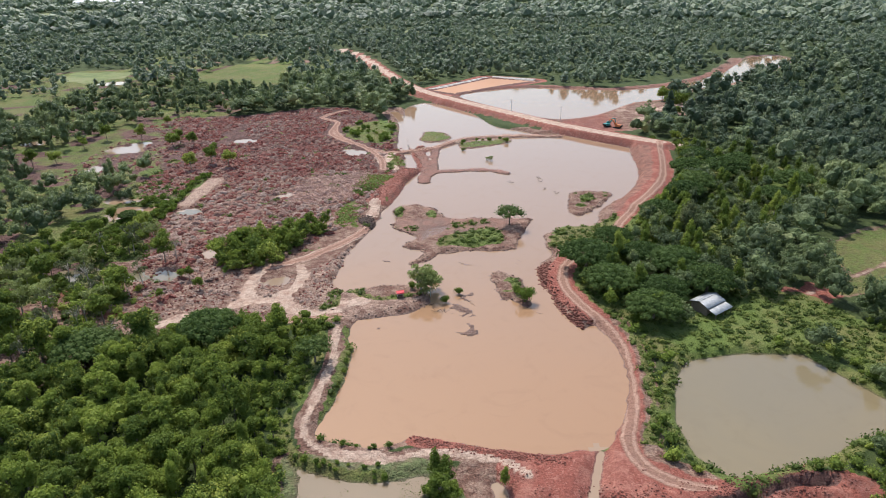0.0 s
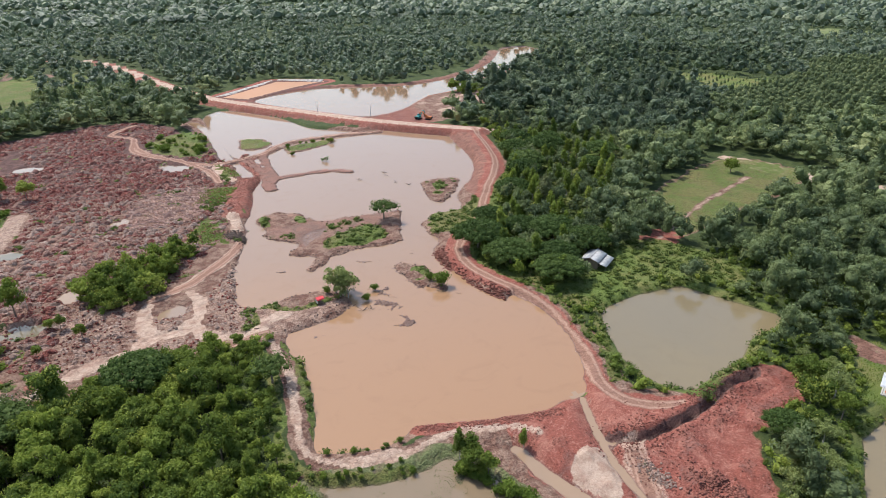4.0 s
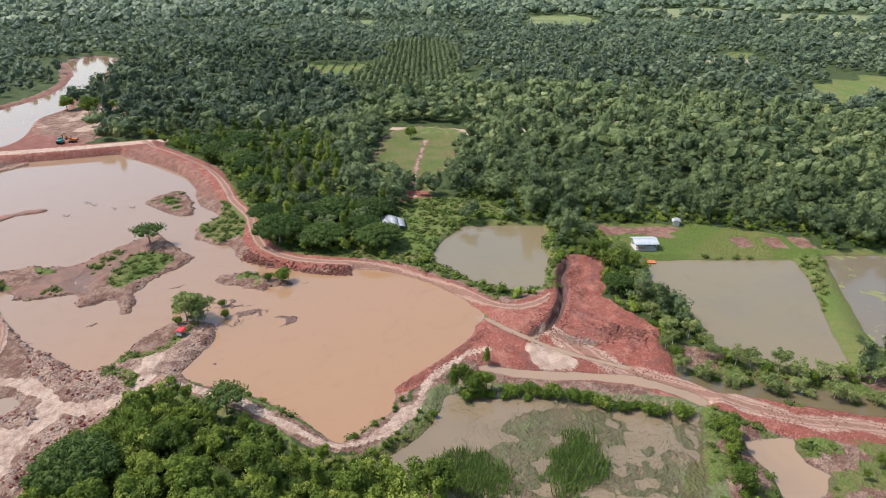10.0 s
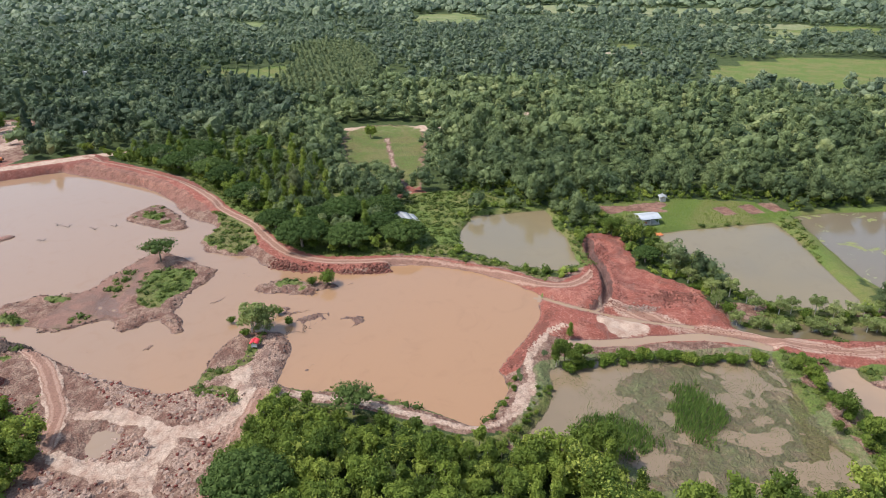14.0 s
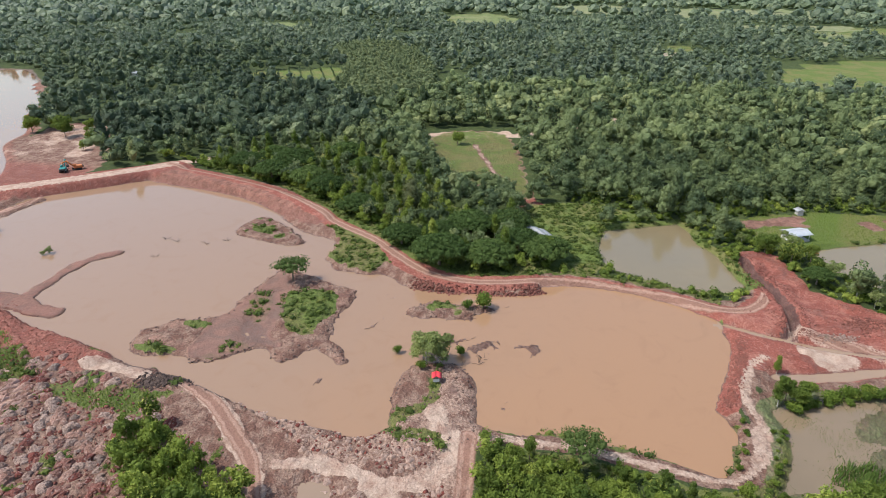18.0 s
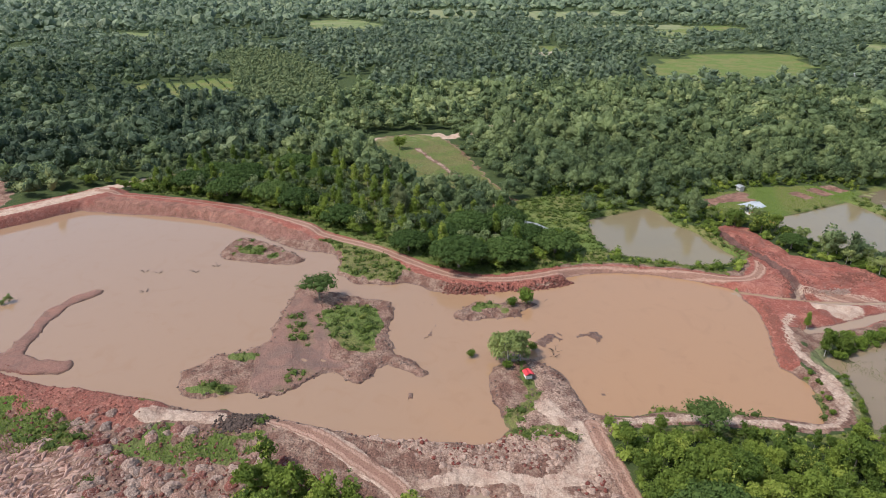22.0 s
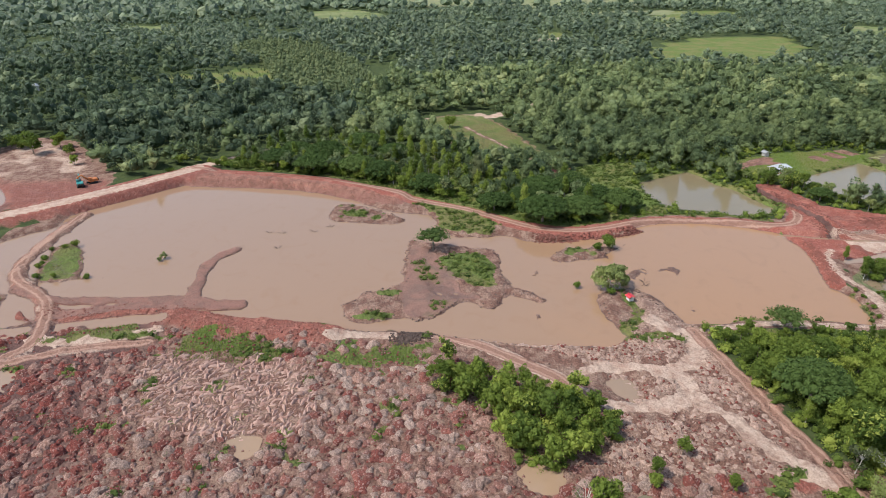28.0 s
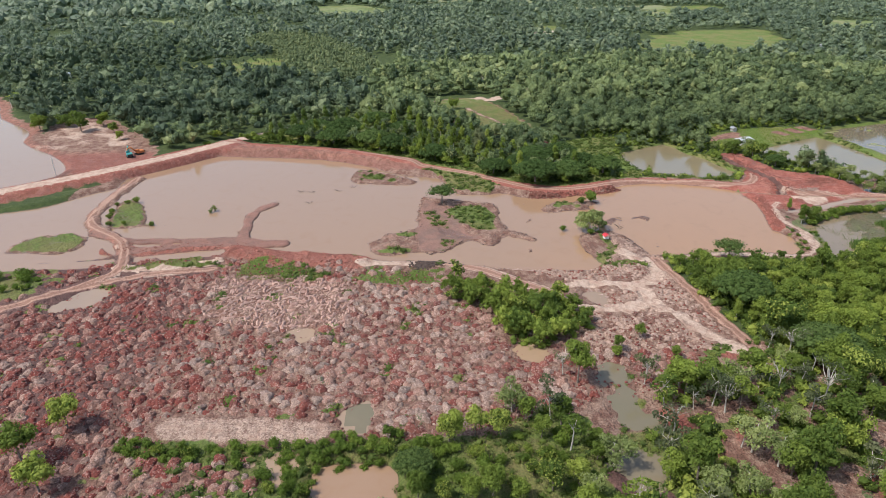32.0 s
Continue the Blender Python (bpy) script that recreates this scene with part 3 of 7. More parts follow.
PLACES = [(90.7, 72.1), (76.5, 154.9), (-10.4, 166.1), (276.7, 179.2), (118.4, 64.4), (54.7, 73.3), (109.3, 40.6), (71.1, 154.0), (98.2, 366.3), (102.5, 370.1), (49.0, 417.7), (75.8, 390.4), (213.6, 481.0), (209.6, 481.5), (342.2, 699.6), (-96.4, 509.4), (35.4, 514.0), (39.8, 396.9), (-760.4, 1894.0), (-562.0, 1662.3), (83.8, 66.2), (-9.3, 165.8), (317.0, 501.1), (90.1, 74.3), (382.9, -127.6), (103.3, 374.2), (56.9, 167.1), (13.1, 542.7), (114.8, 541.4)]
WHITE_A = [(-43.6, 187.4), (-41.5, 177.5), (-44.0, 168.0), (-47.7, 164.4), (-53.0, 164.7), (-56.7, 163.0), (-59.9, 159.6), (-66.1, 157.1), (-75.4, 152.6), (-81.2, 147.7)]
WHITE_B = [(-55.4, 182.3), (-56.9, 174.0), (-54.1, 165.2)]
WHITE_C = [(-20.7, 164.0), (-28.0, 158.8), (-31.5, 156.5), (-37.9, 157.2), (-42.3, 161.5), (-43.9, 166.3)]
WHITE_D = [(-21.5, 322.8), (-23.5, 314.6), (-22.1, 302.5), (-19.0, 293.5)]
WHITE_E = [(-24.2, 246.4), (-24.1, 238.7), (-25.1, 231.7)]
TRENCH = [(27.9, 85.3), (32.5, 83.4), (39.4, 82.9), (51.6, 84.9), (56.7, 86.8), (61.6, 88.7), (70.7, 89.8)]
PALEPATCH = [(20.2, 84.2), (25.7, 82.9), (21.8, 72.5), (18.9, 73.0), (16.4, 79.1)]
RIPPLE = [(-35.2, 288.4), (-30.7, 283.9), (-34.9, 259.5), (-40.1, 248.0), (-48.1, 248.7), (-57.6, 247.9), (-60.6, 257.8), (-62.9, 262.9), (-59.5, 280.0), (-50.1, 286.5)]
RAINZONE = [(127.4, 311.3), (155.6, 272.8), (151.7, 237.1), (121.4, 207.8), (92.9, 189.9), (87.4, 166.2), (60.4, 142.1), (49.2, 154.9), (47.6, 180.5), (63.5, 201.2), (85.1, 233.8), (108.1, 262.8)]
MUDW = [(-112.9, 308.1), (-106.6, 300.7), (-104.7, 290.4), (-105.3, 278.9), (-106.4, 258.4), (-112.2, 250.8), (-121.3, 249.4), (-131.0, 270.3), (-129.6, 298.7)]
SPAREWOOD = [(-81.7, 185.9), (-80.0, 175.9), (-76.2, 157.8), (-75.0, 144.5), (-93.9, 124.3), (-136.8, 152.9), (-134.5, 200.3), (-110.0, 190.9), (-103.8, 183.3), (-96.4, 184.7)]
HEDGEW = [(-104.9, 287.0), (-106.9, 249.3), (-104.5, 233.6), (-104.8, 212.8), (-97.3, 202.2), (-106.7, 192.3), (-134.5, 199.4), (-133.0, 230.9), (-112.4, 233.4), (-110.4, 248.8), (-117.2, 251.0), (-115.5, 257.7)]
BUSHROW_B2 = [(62.3, 62.8), (50.8, 54.3), (39.0, 46.8), (35.9, 37.9), (37.5, 24.0), (41.9, 9.6), (44.3, -0.1)]
BUSHES_C = [(7.0, 38.5), (1.8, 37.0), (10.8, 39.7), (-6.2, 34.6), (-11.7, 36.8), (-16.4, 33.1), (-14.1, 30.1), (6.9, 14.8), (11.8, 10.8), (5.2, 9.0), (2.6, 6.6), (-3.1, 14.5), (-4.8, 10.1), (-4.6, 4.5), (5.3, 3.1), (-15.5, 25.6), (-12.2, 19.7)]
ISLGREEN = [(19.7, 217.3), (22.3, 205.1), (14, 201.0), (7.5, 202.3), (1.3, 201.8), (1.0, 208.5), (7.1, 212.5), (13.0, 216.5)]
ISLGREEN2 = [(17.2, 226.0), (18.0, 221.5), (11.5, 219.0), (4.5, 216.9), (3.2, 220.6), (9.0, 224.0)]
ISLGREEN3 = [(0.4, 235.9), (1.6, 231.3), (-2.4, 229.8), (-4.0, 233.8)]
ISLGREEN4 = [(-8.2, 220.8), (-7.0, 215.7), (-11.3, 213.7), (-12.4, 218.6)]
ISLGREEN5 = [(-15.2, 241.8), (-13.6, 232.5), (-16.6, 230.8), (-18.4, 239.3)]
ISLGREEN6 = [(-14.6, 223.8), (-13.6, 217.8), (-16.6, 216.3), (-17.8, 222.0)]
PAVBARE = [(104.0, 87.9), (111.2, 75.8), (117.1, 63.8), (110.3, 63.8), (104.5, 75.5), (99.6, 86.5)]
PLOTS = [(112.4, 42.6), (116.7, 33.0), (120.6, 25.0)]
FIELDPATH = [(182.2, 197.7), (144.7, 182.1), (121.9, 170.9), (105.6, 161.6)]
MUDTRACK = [(-58.2, 427.4), (-71.1, 408.3), (-59.1, 393.0), (-59.4, 366.0), (-48.3, 346.0), (-35.6, 330.9), (-26.8, 310.1), (-24.7, 292.8)]
NWGREEN = [(-52.7, 377.3), (-33.5, 397.8), (-22.5, 375.4), (-26.7, 342.0), (-34.7, 341.5), (-48.4, 355.4)]
NWGREEN2 = [(-31.9, 283.3), (-21.5, 277.7), (-26.2, 264.3), (-34.5, 258.5)]
NWGREEN3 = [(-26.1, 284.4), (-18.6, 279.3), (-24.4, 273.5), (-30.3, 272.7), (-29.0, 282.7)]
NWGREEN4 = [(-22.6, 320.0), (-16.2, 306.4), (-15.9, 298.1), (-21.5, 310.7)]
NWGREEN5 = [(-33.2, 246.2), (-32.3, 236.8), (-31.2, 233.9), (-30.3, 224.2), (-37.1, 223.5), (-38.3, 236.3), (-37.1, 244.1)]
FLATSTRIP = [(-102.1, 282.6), (-96.7, 282.5), (-96.1, 273.8), (-96.7, 262.6), (-99.7, 248.5), (-105.0, 247.8), (-105.4, 267.3)]
HEDGEG = [(-103.2, 290.7), (-104.0, 285.2), (-104.9, 277.1), (-105.4, 267.3), (-106.1, 254.2), (-104.0, 241.4), (-107.4, 231.4), (-107.7, 224.2), (-112.1, 224.4), (-112.0, 234.4), (-111.8, 248.2), (-119.8, 248.9), (-119.3, 259.5), (-113.2, 254.1), (-107.8, 257.0), (-108.5, 279.1), (-106.0, 289.5)]
POOLS3 = [(-85.8, 183.5), (-93.7, 183.2), (-101.1, 182.5), (-114.5, 187.2), (-96.6, 241.0)]
ROAD2 = [(119.6, 328.5), (128.3, 318.6), (136.5, 308.6), (146.3, 298.9)]
PAVGRASS2 = [(106.4, 93.6), (112.4, 82.4), (116.3, 69.0), (91.4, 58.2), (88.6, 65.5), (83.1, 72.6), (91.3, 77.4), (99.3, 85.0)]
PAVROAD = [(105.5, 90.6), (107.4, 82.2), (107.5, 73.4), (107.2, 65.1)]
RUBBLE = [(36.8, 69.8), (36.4, 66.4), (39.0, 63.4), (38.0, 59.1)]
RUBBLE2 = [(29.7, 77.4), (29.7, 73.7), (30.6, 70.3)]
TREES32 = [(-76.4, 180.0), (-88.4, 192.6), (-102.2, 201.3), (-80.5, 167.3), (-92.9, 171.8), (-95.2, 159.7), (-94.0, 151.8), (-74.2, 140.6), (-76.7, 129.5), (-89.3, 135.2), (-103.1, 147.0), (-109.7, 145.5), (-118.8, 159.2), (-114.2, 191.4), (-113.8, 180.8), (-118.7, 177.0), (-113.6, 230.0), (-98.2, 209.0), (-110.7, 199.0), (-96.6, 135.0), (-104.1, 134.8), (-112.5, 163.8), (-120.9, 145.6)]
CLUMP6 = [(59.5, 72.5), (58.1, 68.9), (66.0, 71.0), (64.5, 66.8), (72.6, 76.3), (79.4, 75.9), (88.7, 79.0), (86.5, 82.3), (79.2, 82.5), (85.3, 88.6), (74.5, 70.4)]
DOMES = [(-57.5, 140.8), (-84.0, 133.0)]
TREES11 = [(9.9, 37.3), (5.6, 37.0), (-6.1, 34.3), (-14.6, 32.2), (6.7, 11.4), (4.1, 9.9), (13.4, 6.0), (-2.0, 4.4), (-8.9, 8.3), (6.7, 4.2), (-0.4, 8.4), (11.5, 8.9), (11.5, 12.1)]
MUDNW = [(-191.5, 289.9), (-216.5, 333.4), (-193.7, 338.3), (-191.0, 384.9), (-161.0, 411.0), (-139.9, 399.6), (-109.3, 325.1), (-115.8, 301.5), (-137.1, 297.6), (-153.3, 289.8), (-163.1, 278.0)]
TREESNW = [(-161.0, 390.9), (-163.5, 358.4), (-140.2, 342.0), (-113.1, 325.4), (-129.1, 341.1), (-193.6, 304.4), (-187.6, 313.5), (-138.3, 347.8), (-182.5, 357.5), (-186.5, 339.9)]
POOLSNW = [(-162.7, 338.0), (-131.9, 257.5), (-110.8, 256.1), (-161.6, 352.0), (-163.8, 304.2), (-223.1, 357.0), (-104.7, 353.4)]
SNAGS = [(46.1, 276.5), (45.3, 272.0), (45.6, 261.1), (49.8, 255.7), (32.4, 270.9), (-2.7, 161.8), (1.5, 157.4), (-0.7, 158.2)]
TREESL = [(-98.9, 301.7), (-108.4, 306.0), (-116.0, 298.9)]
OPENNW = [(-223.2, 511.2), (-204.2, 543.8), (-156.1, 540.0), (-106.1, 561.6), (-69.8, 608.6), (-124.0, 700.2), (-191.4, 700.4), (-254.9, 746.9), (-293.4, 709.8)]
TRACK_W2 = [(-23.0, 100.5), (-16.1, 97.9), (-9.2, 97.8), (-4.1, 99.4), (0.9, 99.5), (11.4, 96.8), (16.1, 93.1)]
REDSPUR = [(24.0, 96.8), (16.0, 98.2), (11.3, 99.4), (1.9, 101.6), (-5.1, 103.8)]
REEDBEDS = [(-22.1, 78.8, 6.2, 7.1), (-10.9, 62.9, 9.1, 5.1)]

ISLBARE = [(30.8, 226.3), (24.0, 219.0), (19.7, 217.8), (6.1, 213.0), (-5.0, 212.0), (-14.0, 219.0), (-15.0, 227.0), (-4.0, 229.0), (2.7, 230.5), (10.5, 227.7)]
ISLWET = [(6.0, 222.0), (-1.0, 212.0), (-6.0, 206.0), (-7.0, 212.0), (-3.0, 219.0)]
NWOPEN = [(-140.0, 188.9), (-106.0, 195.0), (-117.0, 273.3), (-146.7, 381.0), (-94.4, 529.3), (-180.0, 640.0), (-360.0, 610.0), (-330.0, 420.0)]
RAINTREES = [(45.9, 180, 1.15), (50, 165.5, 1.1), (57, 149.0, 1.0), (72, 176, 1.1), (77, 164.0, 1.05), (58, 196, 0.85), (81, 220.5, 0.95), (97, 239.5, 1.0), (124, 266.3, 1.2), (105, 250.2, 1.1), (109.3, 270.2, 1.05), (130, 235.8, 0.9), (145.2, 250.8, 1.1), (62, 158, 0.95), (64, 184, 0.9), (120, 288, 1.0), (136, 282, 1.0)]
# far meadows: middle, length, width, turn and what grows there
FAR_GREEN = [(850, 335, 100, 190, -70), (718, -94, 40, 80, -81), (715, 572, 75, 85, -75), (501, 388, 20, 45, -81), (-301, 591, 60, 60, -7), (-528, 854, 31, 76, -9), (-746, 1480, 180, 200, -15), (-961, 1610, 97, 340, -15), (-155, 1554, 400, 110, -17), (216, 1498, 360, 140, -18), (-228, 925, 81, 50, -10), (-65, 955, 89, 50, -11), (150, 973, 87, 45, -12), (562, -269, 77, 84, -98)]
FAR_PALE = [(1035, 26, 403, 120, -82), (1091, 200, 188, 110, -60), (899, 181, 110, 55, -80), (802, -75, 150, 65, -85), (982, -80, 248, 100, -81), (640, -69, 34, 60, -99)]
FAR_SAND = [(536, 82, 42, 26, -75)]


# ---- plan arithmetic ----
def smooth(points, closed=True, n=3):
    """A flowing line through the plan's points."""
    p = np.array(points, float)
    out = []
    count = len(p)
    for i in range(count if closed else count - 1):
        if closed:
            a, b, c, d = p[i - 1], p[i], p[(i + 1) % count], p[(i + 2) % count]
        else:
            a, b, c, d = p[max(i - 1, 0)], p[i], p[i + 1], p[min(i + 2, count - 1)]
        for k in range(n):
            t = k / n
            out.append(0.5 * (2 * b + (c - a) * t + (2 * a - 5 * b + 4 * c - d) * t * t + (3 * b - a - 3 * c + d) * t ** 3))
    if not closed:
        out.append(p[-1])
    return np.array(out)


def line_gap(X, Y, line, closed=False, reach=45.0):
    """Distance to a line of the plan, as far as reach."""
    far = np.full(X.shape, reach)
    near = (X > line[:, 0].min() - reach) & (X < line[:, 0].max() + reach) & (Y > line[:, 1].min() - reach) & (Y < line[:, 1].max() + reach)
    x, y = X[near], Y[near]
    if not x.size:
        return far
    best = np.full(x.shape, reach ** 2)
    ends = np.roll(line, -1, 0) if closed else line[1:]
    for (ax, ay), (bx, by) in zip(line, ends):
        dx, dy = bx - ax, by - ay
        t = np.clip(((x - ax) * dx + (y - ay) * dy) / (dx * dx + dy * dy + 1e-9), 0, 1)
        best = np.minimum(best, (x - ax - t * dx) ** 2 + (y - ay - t * dy) ** 2)
    far[near] = np.sqrt(best)
    return far


def inside(X, Y, line):
    hit = np.zeros(X.shape, bool)
    near = (X > line[:, 0].min()) & (X < line[:, 0].max()) & (Y > line[:, 1].min()) & (Y < line[:, 1].max())
    x, y = X[near], Y[near]
    h = np.zeros(x.shape, bool)
    for (ax, ay), (bx, by) in zip(line, np.roll(line, -1, 0)):
        if ay != by:
            h ^= ((ay > y) != (by > y)) & (x < (bx - ax) * (y - ay) / (by - ay) + ax)
    hit[near] = h
    return hit


def shore(X, Y, line):
    """Signed distance to an outline: below zero inside."""
    d = line_gap(X, Y, line, True)
    return np.where(inside(X, Y, line), -d, d)


def lump(X, Y, size, seed=0):
    """Smooth random field, about -1 to 1, with features of that size."""
    rng = np.random.RandomState(seed)
    out = np.zeros(X.shape)
    for k in range(7):
        a, f, p = rng.uniform(0, 6.283), 6.283 / size * rng.uniform(0.6, 1.5), rng.uniform(0, 6.283)
        b, g, q = rng.uniform(0, 6.283), 6.283 / size * rng.uniform(0.6, 1.5), rng.uniform(0, 6.283)
        out += np.sin((X * math.cos(a) + Y * math.sin(a)) * f + p + 1.3 * np.sin((X * math.cos(b) + Y * math.sin(b)) * g + q))
    return out / 4.0


def grain(X, Y, cell, seed=0):
    """Value noise on a lattice of that cell."""
    xi, yi = np.floor(X / cell).astype(np.int64), np.floor(Y / cell).astype(np.int64)
    u, v = X / cell - xi, Y / cell - yi
    u, v = u * u * (3 - 2 * u), v * v * (3 - 2 * v)

    def h(i, j):
        n = (i * 374761393 + j * 668265263 + seed * 982451653) & 0x7FFFFFFF
        n = ((n ^ (n >> 13)) * 1274126177) & 0x7FFFFFFF
        return ((n ^ (n >> 16)) & 0xFFFF) / 32767.5 - 1
    return (h(xi, yi) * (1 - u) + h(xi + 1, yi) * u) * (1 - v) + (h(xi, yi + 1) * (1 - u) + h(xi + 1, yi + 1) * u) * v


def rise(v, lo, hi):
    t = np.clip((v - lo) / (hi - lo), 0, 1)
    return t * t * (3 - 2 * t)


L_LAKE = smooth(LAKE + LAKE_W)
L_NW, L_N = smooth(POND_NW), smooth(POND_N)
L_2, L_3, L_3B = (smooth(p, n=1) for p in (POND_2, POND_3, POND_3B))
L_MARSH, L_MARSH2, L_FARMPOND = smooth(MARSH), smooth(MARSH2), smooth(FARMPOND)
L_RED, L_MUD, L_MUDN, L_SANDY, L_FIELD, L_PAV = (smooth(p) for p in (REDAREA, MUD, MUDN, SANDY, FIELD, PAVGRASS))
L_ISLANDS = [(smooth(ISLAND), 0.9), (smooth(ISLET_E), 0.7), (smooth(ISLET_S), 0.7), (smooth(GRASSISLE), 0.45), (smooth(NWISLE), 0.5), (smooth(BANKGREEN), 1.1)]
L_SPIT = smooth(SPIT)
O = lambda p: smooth(p, False, 4)
L_ROAD, L_TRACK_E, L_TRACK_W, L_REDROAD = O(ROAD), O(TRACK_E), O(TRACK_W[:-1] + TRACK_W2), O(REDROAD)
L_STREAM, L_STREAM2, L_CHANNEL, L_DITCH = O(STREAM), O(STREAM2), O(CHANNEL), O(DITCH)
L_CAUSE, L_CAUSE2, L_BAR, L_BAR2, L_DYKE, L_REDBANK, L_EMB = O(CAUSE), O(CAUSE2), O(BAR), O(BAR2), O(DYKE), O(REDBANK), O(DAMEMB)
L_SANDTRACKS = [O(TRACKSANDY), O(TRACKFOREST)]
L_WHITES = [O(WHITE_A), O(WHITE_B), O(WHITE_C), O(WHITE_D), O(WHITE_E)]
L_TRENCH, L_PATCH, L_RIPPLE, L_RAINZONE = O(TRENCH), smooth(PALEPATCH), smooth(RIPPLE), smooth(RAINZONE)
L_MUDW, L_SPAREWOOD, L_HEDGEW = smooth(MUDW), smooth(SPAREWOOD), smooth(HEDGEW)
L_FIELDROADS = [O(FIELDROAD), O(FIELDROAD2)]
L_GRASSES = [smooth(p) for p in (RICE, GRASS_N, GRASS_N2, ORCHARD, GRASS_E, GRASS_F, GRASS_G, GRASS_H)]
L_SPARSE, L_GREENSE, L_NCLEAR, L_BASIN, L_OPENNW = smooth(SPARSE), smooth(GREENSE), smooth(NCLEAR), smooth(BASIN, n=1), smooth(OPENNW)
L_GROVE = smooth(GROVE)
L_ISLGREENS = [smooth(p) for p in (ISLGREEN, ISLGREEN2, ISLGREEN3, ISLGREEN4, ISLGREEN5, ISLGREEN6)]
L_ISLBARE, L_ISLWET, L_NWOPEN = smooth(ISLBARE), smooth(ISLWET), smooth(NWOPEN)
MEADOWS = [(*f, "green") for f in FAR_GREEN] + [(*f, "pale") for f in FAR_PALE] + [(*f, "sand") for f in FAR_SAND]
L_PAVBARE = smooth(PAVBARE)
L_FIELDPATH = O(FIELDPATH)
L_MUDTRACK, L_ROAD2, L_PAVROAD = O(MUDTRACK), O(ROAD2), O(PAVROAD)
L_NWGREENS = [smooth(p) for p in (NWGREEN, NWGREEN2, NWGREEN3, NWGREEN4, NWGREEN5)]
L_MUDNW = smooth(MUDNW)
L_STRIP, L_HEDGEG, L_PAV2 = smooth(FLATSTRIP), smooth(HEDGEG, n=1), smooth(PAVGRASS2)
PUDDLES = [(x, y, r) for (x, y), r in zip(POOLS + POOLS2[:2] + POOLS2[3:] + POOLS3 + POOLSNW, (7, 0, 9, 12, 4, 4, 5, 6, 3.5, 5, 4, 5, 4.8, 5, 6, 3, 9, 7, 5, 6, 6, 9, 6)) if r]


def meadow(X, Y, one):
    """Place in a far meadow: its own two axes, and about 1 at the uneven edge."""
    x, y, l, w, turn, _ = one
    c, q = math.cos(radians(turn)), math.sin(radians(turn))
    u, v = ((X - x) * c + (Y - y) * q) / (l / 2), ((Y - y) * c - (X - x) * q) / (w / 2)
    return u, v, (np.abs(u) ** 3.5 + np.abs(v) ** 3.5) ** (1 / 3.5) + 0.32 * lump(X, Y, 0.6 * min(l, w), 95)


